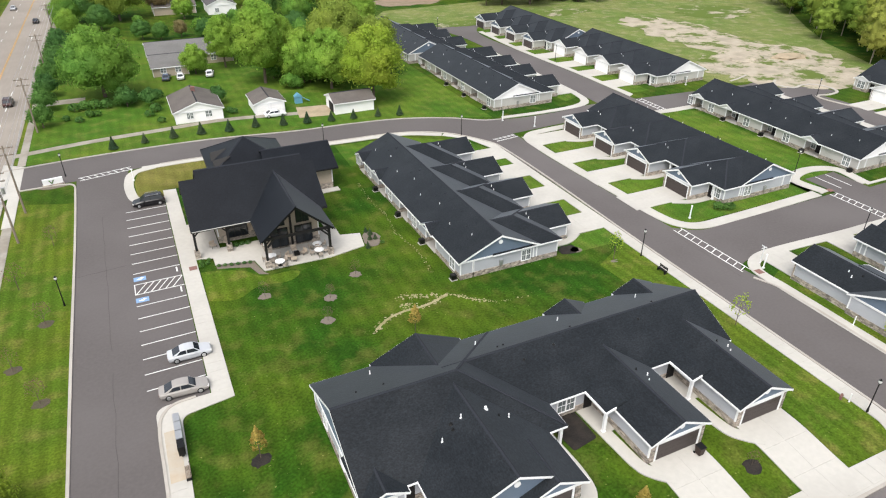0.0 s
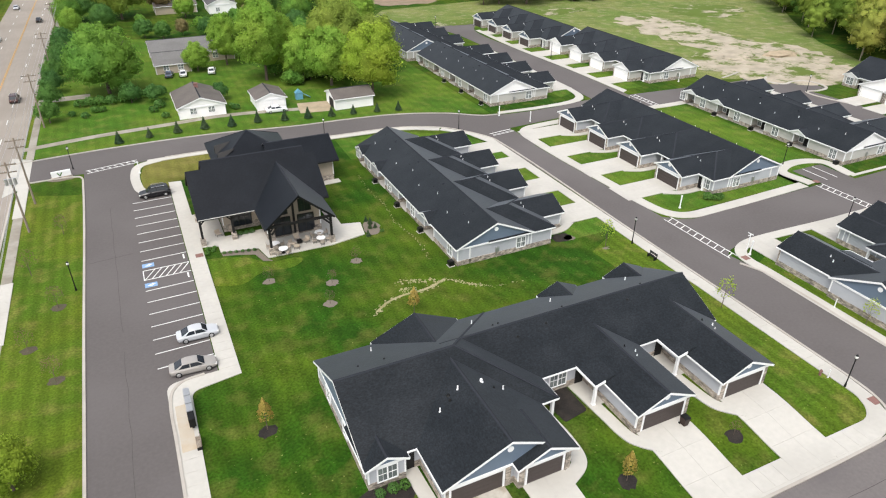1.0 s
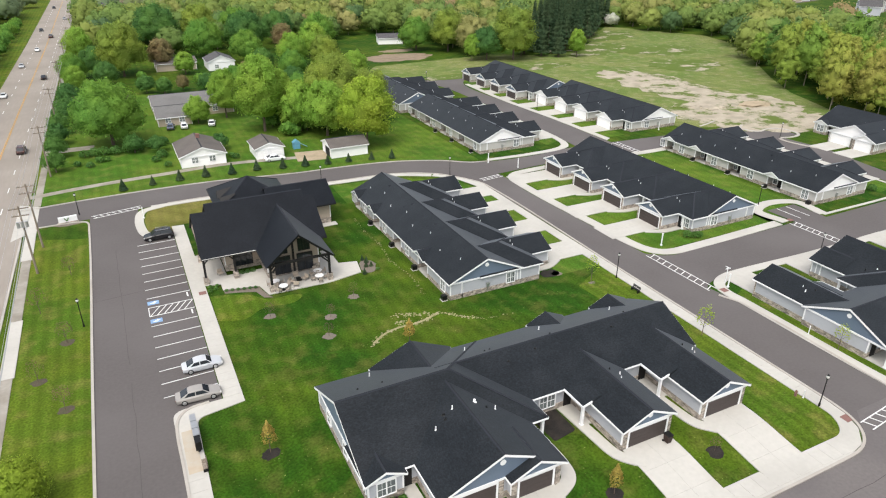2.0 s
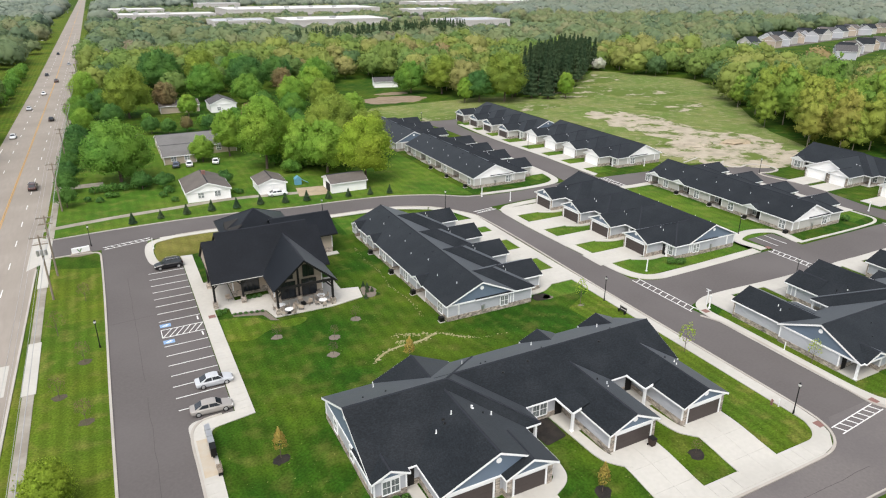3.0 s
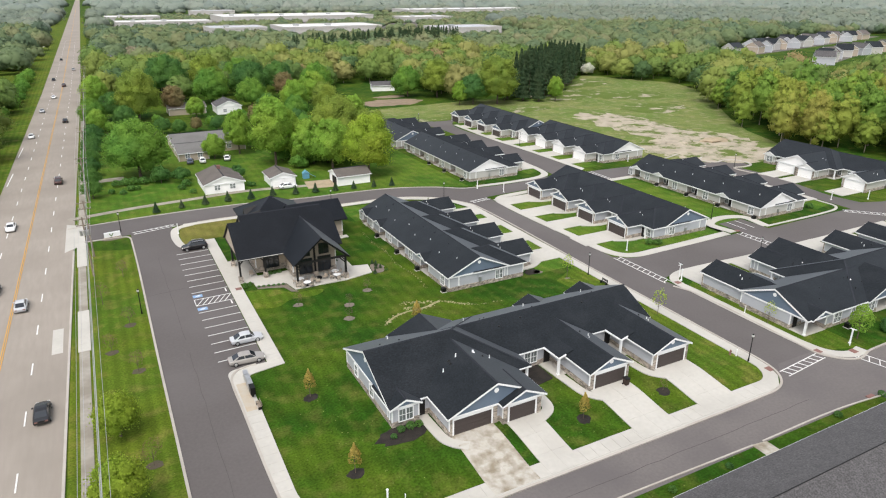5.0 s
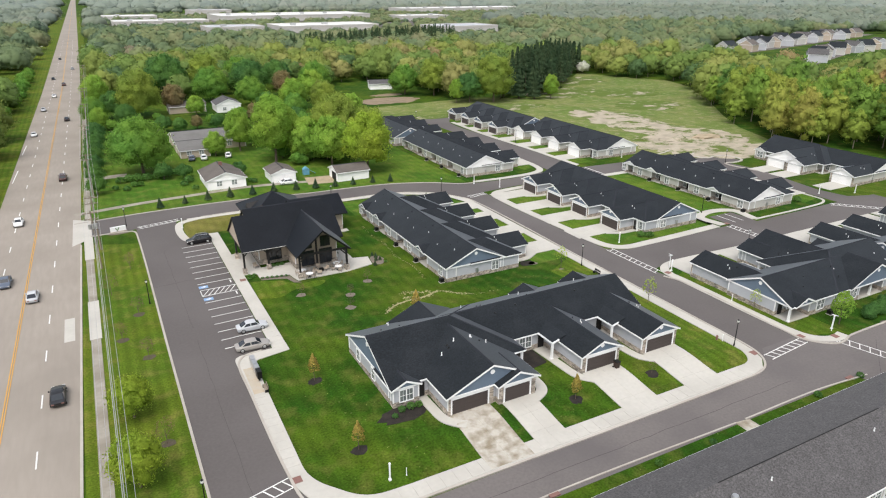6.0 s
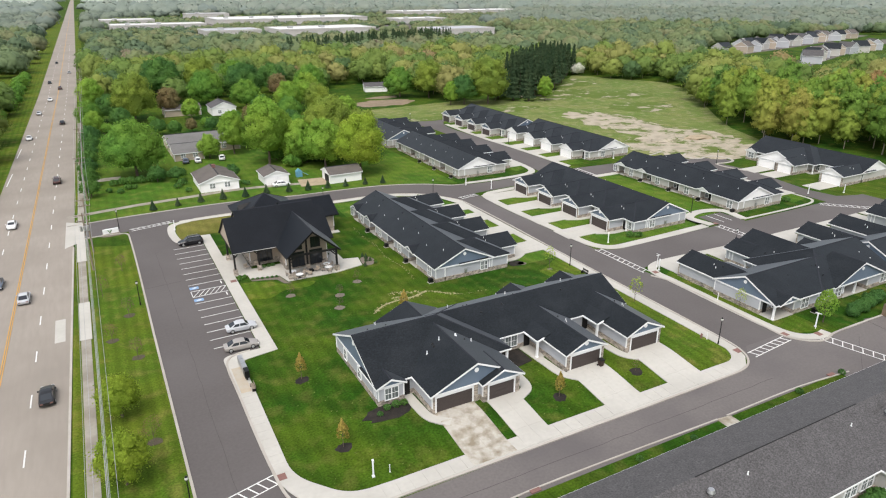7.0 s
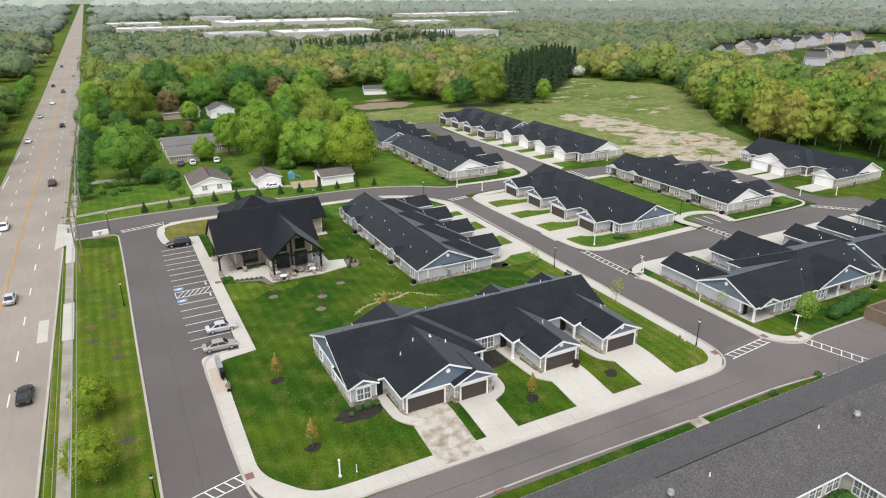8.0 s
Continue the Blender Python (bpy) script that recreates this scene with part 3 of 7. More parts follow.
            for b in (b0, b1):
                out = -1 if b == b0 else 1
                loft(bm, [[P(g, b, ze - 0.01), P(g, mid, zr - 0.01), P(g, mid, zr - 0.27), P(g, b, ze - 0.27)] for g in (a - 0.015 * inn, a + 0.06 * inn)])
            self.mesh("rake_board", bm, trim)
            if vent:
                bm = bmesh.new()
                c = Vector(P(g0, mid, zr - 0.3 - 0.28 * h * pitch))
                tube(bm, c - Vector(P(0.07 * inn, 0, 0)), c, 0.3, n=12)
                self.mesh("gable_vent", bm, trim, "round white gable vent")
            bm = bmesh.new()
            p, q = P(g0 - 0.06 * inn, b0 + 0.25, ze - 0.3), P(g0 + 0.02 * inn, b1 - 0.25, ze - 0.06)
            lo, hi = [min(s, t) for s, t in zip(p, q)], [max(s, t) for s, t in zip(p, q)]
            box(bm, lo[0], hi[0], lo[1], hi[1], lo[2], hi[2])
            self.mesh("frieze_board", bm, trim)

    def walls(self, x0, x1, y0, y1, base=0.75, z1=None, stone=True, material=None):
        z1 = self.ze - 0.06 if z1 is None else z1
        bm = bmesh.new()
        box(bm, x0, x1, y0, y1, -0.3, z1)
        self.mesh("wall", bm, material or self.wallmat)
        if stone:
            bm = bmesh.new()
            box(bm, x0 - 0.06, x1 + 0.06, y0 - 0.06, y1 + 0.06, -0.3, base)
            self.mesh("stone_base", bm, STONE, "rough grey ledge stone base")
        for x in (x0, x1):
            for y in (y0, y1):
                bm = bmesh.new()
                box(bm, x - 0.075, x + 0.075, y - 0.075, y + 0.075, base if stone else -0.3, z1 - 0.01)
                self.mesh("corner_board", bm, WHITE)

    def facing(self, x, y, z, turn):
        """Turn: degrees that the outward side is swung from -y."""
        return pose(x, y, z, 0, 0, turn)

    def window(self, x, y, z, turn=0, w=1.5, h=1.5, sashes=2, frame_mat=None):
        fm = frame_mat or WHITE
        m = self.facing(x, y, z, turn)
        bm = bmesh.new()
        t = 0.11
        for a, b, c, d in ((-w / 2 - t, w / 2 + t, h / 2, h / 2 + t), (-w / 2 - t, w / 2 + t, -h / 2 - t, -h / 2), (-w / 2 - t, -w / 2, -h / 2, h / 2), (w / 2, w / 2 + t, -h / 2, h / 2)):
            box(bm, a, b, -0.09, 0.05, c, d, m)
        for k in range(1, sashes):
            c = -w / 2 + w * k / sashes
            box(bm, c - 0.06, c + 0.06, -0.09, 0.05, -h / 2, h / 2, m)
        win = self.mesh("window", bm, fm, "black framed window" if frame_mat else "white framed double window")
        bm = bmesh.new()
        box(bm, -w / 2 - 0.02, w / 2 + 0.02, -0.03, 0.02, -h / 2 - 0.02, h / 2 + 0.02, m)
        self.mesh("pane", bm, GLASS if frame_mat else BLIND_GLASS, "", win)
        bm = bmesh.new()
        box(bm, -w / 2, w / 2, -0.055, -0.02, -0.028, 0.028, m)
        for k in range(sashes):
            c = -w / 2 + w * (k + 0.5) / sashes
            box(bm, c - 0.014, c + 0.014, -0.05, -0.02, -h / 2, h / 2, m)
        self.mesh("muntin", bm, fm, "", win)

    def garage(self, x, y, w=4.9, h=2.1, material=None):
        y -= 0.05
        bm = bmesh.new()
        for k in range(4):
            box(bm, x - w / 2, x + w / 2, y - 0.05 , y + 0.02, 0.03 + k * h / 4, 0.01 + (k + 1) * h / 4)
            n = 4 if w < 4 else 8
            for j in range(n):
                c = x - w / 2 + w * (j + 0.5) / n
                box(bm, c - w / n * 0.4, c + w / n * 0.4, y - 0.056, y - 0.04, 0.1 + k * h / 4, -0.06 + (k + 1) * h / 4)
        self.mesh("garage_door", bm, material or GARAGE, "panelled garage door")
        bm = bmesh.new()
        for a, b, c, d in ((x - w / 2 - 0.2, x - w / 2, 0, h), (x + w / 2, x + w / 2 + 0.2, 0, h), (x - w / 2 - 0.2, x + w / 2 + 0.2, h, h + 0.24)):
            box(bm, a, b, y - 0.11, y + 0.05, c, d)
        self.mesh("door_surround", bm, WHITE)

    def post(self, x, y, z1, w=0.28):
        bm = bmesh.new()
        box(bm, x - w / 2, x + w / 2, y - w / 2, y + w / 2, 0, z1)
        box(bm, x - w / 2 - 0.05, x + w / 2 + 0.05, y - w / 2 - 0.05, y + w / 2 + 0.05, 0, 0.25)
        box(bm, x - w / 2 - 0.05, x + w / 2 + 0.05, y - w / 2 - 0.05, y + w / 2 + 0.05, z1 - 0.16, z1 - 0.02)
        self.mesh("porch_post", bm, WHITE)

    def pipe(self, x, y, tall=0.45, r=0.07, material=None):
        r, tall = r * 0.65, tall * 0.7
        z = self.height(x, y)
        bm = bmesh.new()
        tube(bm, (x, y, z - 0.1), (x, y, z + tall), r)
        tube(bm, (x, y, z - 0.05), (x, y, z + 0.08), r * 1.9, r * 1.1)
        self.mesh("vent_pipe", bm, material or WHITE, "short roof vent pipe")

    def front_door(self, x, y, turn=0):
        m = self.facing(x, y, 1.05, turn)
        bm = bmesh.new()
        box(bm, -0.47, 0.47, -0.06, 0.03, -1.05, 1.02, m)
        box(bm, -0.3, -0.04, -0.09, -0.05, -0.85, 0.85, m)
        box(bm, 0.04, 0.3, -0.09, -0.05, -0.85, 0.85, m)
        self.mesh("front_door", bm, TIMBER, "dark panelled front door")

    def slab(self, x0, x1, y0, y1, z=0.1):
        bm = bmesh.new()
        box(bm, x0, x1, y0, y1, -0.3, z)
        self.mesh("porch_slab", bm, CONCRETE, "pale concrete porch slab")

    def stone_pier(self, x, y, h=2.3, w=0.5):
        bm = bmesh.new()
        box(bm, x - w / 2, x + w / 2, y - 0.1, y + 0.12, -0.2, h)
        self.mesh("stone_pier", bm, STONE, "ledge stone facing beside the garage")

HG = ["pale grey row house, charcoal shingle roof, slate blue gables", "pale row house, charcoal shingle roof, white gables"]

def end_garage_house(m, singles, double, L, label, wall, gable, garage_mat, rear, porches=(), pipes=()):
    """Row house with single garage wings and one double garage wing, an entry block at x = 0."""
    H = House(m, label, SHINGLE, wall, gable)
    e = H.ze
    xi = double + 8.3
    H.roof(0, xi, -15.0, 0, 'x', "gh")
    H.roof(double, L, -12.0, 0, 'x', "ng", e - 0.012)
    if not porches:
        H.walls(0.35, double + 6, -14.6, -0.4)
        H.walls(double + 6, L - 0.35, -11.6, -0.404, z1=e - 0.07)
    else:
        H.walls(0.35, double + 6, -14.6, -2.9)
        H.walls(double + 6, L - 0.35, -11.6, -2.904, z1=e - 0.07)
        x = 0.35
        for a, b in (*porches, (L - 0.35, L)):
            if a - x > 0.3:
                H.walls(x, a, -3.0, -0.4, z1=e - 0.064 - 0.0007 * x)
            for k in np.arange(x + 1.6, a - 1.0, 4.2):
                H.window(float(k), -0.34, 1.45, 180, 1.6, 1.6)
            if b < L:
                H.slab(a, b, -2.9, -0.2)
                H.post((a + b) / 2 if b < L - 0.5 else b - 0.2, -0.5, e - 0.1)
                H.front_door((a + b) / 2 + 1.2, -2.84, 180)
                H.window((a + b) / 2 - 1.2, -2.84, 1.4, 180, 1.4, 1.6)
            x = b
    # entry gable at the end unit
    H.roof(-15.7, -10, -0.02, 4.0, 'y', "gn", e - 0.02, vent=False)
    H.walls(0.36, 3.7, -15.3, -14, stone=True, z1=e - 0.1)
    H.window(2.05, -15.37, 1.5, 0, 1.7, 1.55)
    H.front_door(4.35, -14.62)
    # double garage
    d = double
    H.roof(-20.2, -7, d - 6.35, d + 6.35, 'y', "gn", e + 0.012)
    H.walls(d - 5.9, d + 5.9, -19.7, -12, z1=e - 0.05)
    H.roof(-20.95, -16, d + 0.3, d + 6.4, 'y', "gn", e + 0.02, vent=False)
    H.walls(d + 0.7, d + 5.95, -20.4, -19, z1=e - 0.03)
    H.garage(d - 2.95, -19.7, 4.9, 2.1, garage_mat)
    H.garage(d + 3.3, -20.4, 3.6, 2.1, garage_mat)
    for x, y in ((d - 5.62, -19.75), (d + 0.02, -19.75), (d + 0.95, -20.46), (d + 5.68, -20.46)):
        H.stone_pier(x, y)
    H.slab(xi - 2.3, xi - 0.15, -14.9, -11.5)
    H.post(xi - 0.45, -14.7, e - 0.1)
    H.window(xi + 2.2, -11.68, 1.5, 0, 1.9, 1.6)
    H.window(xi - 1.0, -11.69, 1.5, 0, 1.0, 1.6, 1)
    # single garages, each with its porch
    for i, c in enumerate(singles):
        H.roof(-20.2, -6, c - 3.45, c + 3.45, 'y', "gn", e + 0.008 * i)
        H.walls(c - 3.05, c + 3.05, -19.7, -11, z1=e - 0.05)
        H.garage(c + 0.15, -19.7, 4.8, 2.1, garage_mat)
        for s in (-1, 1):
            H.stone_pier(c + s * 2.82 + 0.08, -19.75)
        H.slab(c - 4.4, c - 3.0, -15.2, -11.5)
        # porch roof running on from the wing's slope
        bm = bmesh.new()
        loft(bm, [[(c - 4.55, y, e - 0.05), (c - 2.2, y, e + 0.64), (c - 2.2, y, e + 0.5), (c - 4.55, y, e - 0.21)] for y in (-15.2, -10.5)])
        H.mesh("porch_roof", bm, SHINGLE)
        bm = bmesh.new()
        box(bm, c - 4.6, c - 4.5, -15.25, -11.9, e - 0.26, e - 0.02)
        loft(bm, [[(c - 4.6, y, e - 0.04), (c - 3.4, y, e + 0.3), (c - 3.4, y, e + 0.06), (c - 4.6, y, e - 0.28)] for y in (-15.28, -15.18)])
        H.mesh("eave_board", bm, WHITE)
        H.post(c - 4.3, -15.0, e - 0.1)
        H.front_door(c - 3.75, -11.66)
        for k, (dx, dy) in enumerate(((1.1, -14.2), (1.6, -13.4), (0.8, -12.6))):
            H.pipe(c + dx, dy, 0.3 + 0.12 * (k == 1), 0.07 + 0.02 * k, METAL if k == 2 else WHITE)
    # rear cross gables and pipes
    for c, half in rear:
        H.roof(-5.5, 0.35, c - half, c + half, 'y', "ng", e + 0.03)
    for x, y, tall, r, dark in pipes:
        H.pipe(x, y, tall, r, METAL if dark else WHITE)
    for x, y in () if pipes else ((3.2, -4.6), (5.2, -2.6), (2.4, -3.0), (13.5, -3.2), (15.4, -4.4), (16.1, -4.6), (L - 14.5, -2.4), (L - 15.5, -4.0), (L - 6, -2.6), (L - 8, -4.2), (d - 2.4, -12.4), (d - 3.8, -14.6), (d - 2.2, -11), (d + 2.8, -13.2), (d + 4.4, -13.7), (d + 3.4, -12.7)):
        if x < L - 0.5:
            H.pipe(x, y, 0.5 if (x * 7) % 2 > 1 else 0.15, 0.09, WHITE if (x * 3) % 2 > 0.8 else METAL)
    H.window(0.3, -9.2, 1.45, -90, 1.0, 1.5, 1)
    H.window(0.3, -4.0, 1.45, -90, 1.0, 1.5, 1)
    return H

def wing_house(m, flip, label, wall, gable, garage_mat, singles=(6.7, 16.8, 26.2, 36.2), L=41.0, porch_gables=()):
    """Row house with one projecting garage wing to each unit; the back has porches let into it."""
    H = House(m, label, SHINGLE, wall, gable, flip)
    e = H.ze
    H.roof(0, L, -12.3, 0, 'x', "gg")
    H.walls(0.35, L - 0.35, -11.9, -2.2)
    # back wall bays and porches
    edges = [0.35]
    for i, c in enumerate(singles):
        x0, x1 = c + 1.2, c + 4.6
        if i == len(singles) - 1:
            x1 = min(x1, L - 1.2)
        edges += [x0, x1]
    edges.append(L - 0.35)
    for k in range(0, len(edges), 2):
        if edges[k + 1] - edges[k] > 0.6:
            H.walls(edges[k], edges[k + 1], -2.3, -0.4, z1=e - 0.065 - 0.001 * k)
            H.window((edges[k] + edges[k + 1]) / 2 + (0.8 if k else -1.5), -0.34, 1.4, 180, 1.3, 1.6)
    for k in range(1, len(edges) - 1, 2):
        H.slab(edges[k], edges[k + 1], -2.2, -0.2)
        H.front_door((edges[k] + edges[k + 1]) / 2, -2.14, 180)
        H.window((edges[k] + edges[k + 1]) / 2 + 1.1, -2.14, 1.4, 180, 0.9, 1.5, 1)
    for c in porch_gables:
        H.roof(-3.5, 0.3, c - 2.0, c + 2.0, 'y', "ng", e + 0.03, vent=False)
    # front blocks with garage wings
    for i, c in enumerate(singles):
        H.roof(-15.7, -5, max(0.06, c - 7.1), c + 3.5, 'y', "hn", e + 0.006 + 0.004 * (i % 2))
        H.roof(-19.4, -12, c - 3.4, c + 3.4, 'y', "gn", e + 0.02 + 0.003 * (i % 2))
        H.walls(c - 3.0, c + 3.0, -19.0, -11.5, z1=e - 0.05)
        H.walls(max(0.36, c - 6.6), c - 3.0, -13.6 if i else -15.2, -11.4, z1=e - 0.058)
        H.garage(c, -19.0, 4.9, 2.1, garage_mat)
        for s in (-1, 1):
            H.stone_pier(c + s * 2.75, -19.05)
        H.window(max(0.36, c - 6.6) + 1.5, (-13.6 if i else -15.2) - 0.07, 1.45, 0, 1.6, 1.5)
        H.slab(c - 4.7, c - 3.0, -15.4, -13.4)
        H.post(c - 4.4, -15.4, e - 0.1)
        H.front_door(c - 3.7, -13.66 if i else -15.26)
        for k, (dx, dy) in enumerate(((-1.0, -4.0), (1.5, -2.6), (2.4, -4.9), (-3.2, -3.6))):
            H.pipe(c + dx, dy, 0.4 if k % 2 else 0.15, 0.065, WHITE if k % 2 else METAL)
        for dx in (-1.2, -0.5):
            H.pipe(c + dx, -13.6, 0.35, 0.065)
    H.window(0.3, -10.2, 1.45, -90, 1.3, 1.5)
    bm = bmesh.new()
    box(bm, 0.14, 0.3, -6.6, -6.1, 0.9, 1.6)
    tube(bm, (0.1, -6.35, 1.3), (0.14, -6.35, 1.3), 0.14)
    tube(bm, (0.22, -6.35, -0.1), (0.22, -6.35, 0.9), 0.04)
    H.mesh("meter_box", bm, STEEL, "grey electric meter box")
    return H

front_house = end_garage_house(pose(8.2, 47.7, 0.65), (28.2, 38.6), 11.3, 42.4, HG[0], SIDING, BLUE, GARAGE, ((11.3, 5.0), (29.5, 2.7), (39.2, 2.9)), pipes=((5.5, -2.1, 0.6, 0.09, 0), (5.6, -5.7, 0.15, 0.12, 1), (3.0, -5.65, 0.15, 0.12, 1), (16.65, -2.65, 0.6, 0.09, 0), (17.8, -5.1, 0.15, 0.12, 1), (18.5, -5.0, 0.15, 0.12, 1), (26.5, -2.75, 0.6, 0.09, 0), (26.0, -5.6, 0.15, 0.12, 1), (36.9, -2.8, 0.6, 0.09, 0), (36.6, -5.6, 0.15, 0.12, 1), (12.7, -12.1, 0.4, 0.2, 0), (10.2, -12.25, 0.6, 0.1, 0), (9.3, -12.2, 0.2, 0.2, 1), (9.2, -12.8, 0.2, 0.16, 1), (8.0, -13.2, 0.6, 0.1, 0), (13.6, -12.9, 0.2, 0.14, 1), (14.5, -13.1, 0.6, 0.1, 0), (33.6, -7.1, 0.15, 0.16, 1), (19.4, -7.5, 0.15, 0.16, 1), (23.1, -7.0, 0.15, 0.16, 1)))
east_house = end_garage_house(pose(101.5, 25.0, 0, 0, 0, 180), (26.9,), 11.2, 30.7, HG[0], SIDING, BLUE, GARAGE, ((9.6, 6.9), (27.6, 2.4)), porches=((6.4, 13.0), (25.6, 30.35)))
next_house = end_garage_house(pose(145.6, 25.0, 0, 0, 0, 180), (28.2, 38.6), 11.3, 42.4, HG[0], SIDING, BLUE, GARAGE, ((9.6, 6.9), (29.5, 2.7), (39.2, 2.6)), porches=((6.4, 13.0), (37.3, 42.05)))
far_house = end_garage_house(pose(171.3, 98.9, 0, 0, 0, -90), (29.9,), 13.6, 33.3, HG[1], SIDING_TAN, WHITE_SIDING, WHITE_SIDING, ())
house_c = wing_house(pose(31.6, 62.3, 0, 0, 0, 90), 1, HG[0], SIDING, BLUE, GARAGE, porch_gables=(10.2, 30.5, 38.5))
house_b = wing_house(pose(95.0, 64.6, 0, 0, 0, -90), -1, HG[0], SIDING, BLUE, GARAGE)
house_d = wing_house(pose(110.1, 63.9, 0, 0, 0, 90), 1, HG[1], SIDING_TAN, WHITE_SIDING, WHITE_SIDING, porch_gables=(10.2, 30.5, 38.5))
house_f = wing_house(pose(128.4, 119, 0, 0, 0, -90), -1, HG[1], SIDING_TAN, WHITE_SIDING, WHITE_SIDING, L=39.5)
house_f2 = wing_house(pose(124.4, 159, 0, 0, 0, -90), -1, HG[0], SIDING_TAN, BLUE, GARAGE, L=39.5)
house_a = wing_house(pose(68.3, 119.6, 0, 0, 0, 90), 1, HG[1], SIDING_TAN, WHITE_SIDING, WHITE_SIDING)
house_a2 = wing_house(pose(66.3, 163.0, 0, 0, 0, 90), 1, HG[0], SIDING_TAN, BLUE, GARAGE, L=36, singles=(6.7, 16.8, 26.2))

# ---- clubhouse ----
def clubhouse():
    C = House(pose(0, 0, 0.15), "black-roofed timber clubhouse with a gabled stone patio porch", CLUB_SHINGLE, TAN, TAN, category="clubhouse", name="clubhouse")
    C.roof(3.8, 18.8, 82.2, 97.4, 'x', "gg", 4.15, 0.72, TAN, TIMBER, False)
    C.roof(1.6, 20.3, 82.15, 95.2, 'x', "gg", 4.15, 0.72, TAN, TIMBER, False, cap=False)
    C.roof(75.3, 89.4, 9.45, 19.35, 'y', "nn", 4.2, 0.85, TIMBER, TIMBER, False)
    C.roof(15, 26.2, 95.8, 106.5, 'x', "ng", 3.8, 0.52, TAN, TIMBER, False)
    C.roof(99.8, 112.8, 6.8, 19.8, 'y', "hh", 3.8, 0.56, TAN, TIMBER, False)
    C.walls(5.2, 18.2, 85.6, 95.8, 0.9, 4.3)
    C.walls(10.5, 18.3, 80.4, 86, 0.9, 4.7)
    C.walls(16, 25.3, 96.8, 106, 0.9, 3.75)
    C.walls(7.4, 19.2, 95, 112.2, 0.9, 3.75)
    # open gable front: tall wall set back, glazed
    bm = bmesh.new()
    loft(bm, [[(10.5, y, 3.8), (10.5, y, 4.8), (14.4, y, 8.05), (18.3, y, 4.8), (18.3, y, 3.8)] for y in (80.2, 80.5)])
    C.mesh("gable_wall", bm, TAN)
    for x in (12.7, 16.1):
        C.window(x, 80.14, 4.6, 0, 1.6, 1.8, 2, TIMBER)
        C.window(x, 80.14, 1.75, 0, 2.2, 2.6, 2, TIMBER)
    bm = bmesh.new()
    box(bm, 14.25, 14.55, 80.0, 80.22, 0.1, 7.9)
    C.mesh("wall_post", bm, TIMBER)
    C.window(7.9, 85.5, 2.0, 0, 2.6, 2.9, 3, TIMBER)
    for x, y, z in ((1.9, 82.6, 4.2), (2.1, 90.5, 4.4), (10.1, 76.1, 4.4), (18.7, 76.1, 4.4), (6.2, 82.7, 4.1)):
        bm = bmesh.new()
        box(bm, x - 0.16, x + 0.16, y - 0.16, y + 0.16, 0.9, z)
        for s in ((1,) if x < 3 or x == 10.1 else (-1,) if x > 18 else (-1, 1)):
            beam(bm, (x, y, z - 1.1), (x + s * 0.9, y, z - 0.15), 0.16, 0.16)
        C.mesh("timber_post", bm, TIMBER)
        bm = bmesh.new()
        box(bm, x - 0.36, x + 0.36, y - 0.36, y + 0.36, -0.1, 1.0)
        C.mesh("stone_pier", bm, STONE, "grey ledge stone pier under a post")
    # truss in the open gable
    bm = bmesh.new()
    beam(bm, (9.8, 75.8, 4.25), (19.0, 75.8, 4.25), 0.26, 0.34)
    for s in (-1, 1):
        beam(bm, (14.4 + s * 4.8, 75.6, 4.08), (14.4, 75.6, 8.18), 0.24, 0.3)
        beam(bm, (14.4 + s * 4.1, 75.8, 3.1), (14.4 + s * 3.1, 75.8, 4.15), 0.2, 0.22)
    C.mesh("gable_truss", bm, TIMBER)
    bm = bmesh.new()
    box(bm, 1.7, 10, 82.5, 82.8, 3.9, 4.2)
    C.mesh("porch_beam", bm, TIMBER)
    bm = bmesh.new()
    box(bm, 1.7, 9.6, 82.0, 82.1, 4.07, 4.14)
    C.mesh("gutter", bm, SIDING_TAN, "pale eave gutter")
    # louvre dormers on the back hip roof
    for y in (101.6, 105.2):
        bm = bmesh.new()
        loft(bm, [[(7.7, y, 4.25), (7.7, y + 1.0, 5.5), (7.7, y + 2.0, 4.25)], [(10.4, y + 0.9, 5.75), (10.4, y + 1.0, 5.9), (10.4, y + 1.1, 5.75)]])
        C.mesh("dormer", bm, TIMBER, "black louvred dormer")
    for x, y in ((17.5, 90.4), (12.5, 90.6)):
        C.pipe(x, y, 0.3, 0.16, STEEL)
    return C

club = clubhouse()
patio = setting(laid("patio", [(1.4, 82.2), (3.7, 81.6), (3.7, 79.6), (8.7, 78.6), (9.4, 75.4), (18.5, 75.2), (23.6, 76.2), (24.2, 79.9), (21.4, 80.6), (21.4, 86), (20, 86), (20, 84), (5, 84), (5, 93), (1.4, 93)], 0.12, CONCRETE), "pale concrete patio under the clubhouse porch", "patio")
setting(laid("porch_slab", [(23.2, 95.2), (26.1, 95.3), (26.1, 96.7), (23.2, 96.7)], 0.11, CONCRETE), "small concrete pad at the clubhouse side door", "patio")

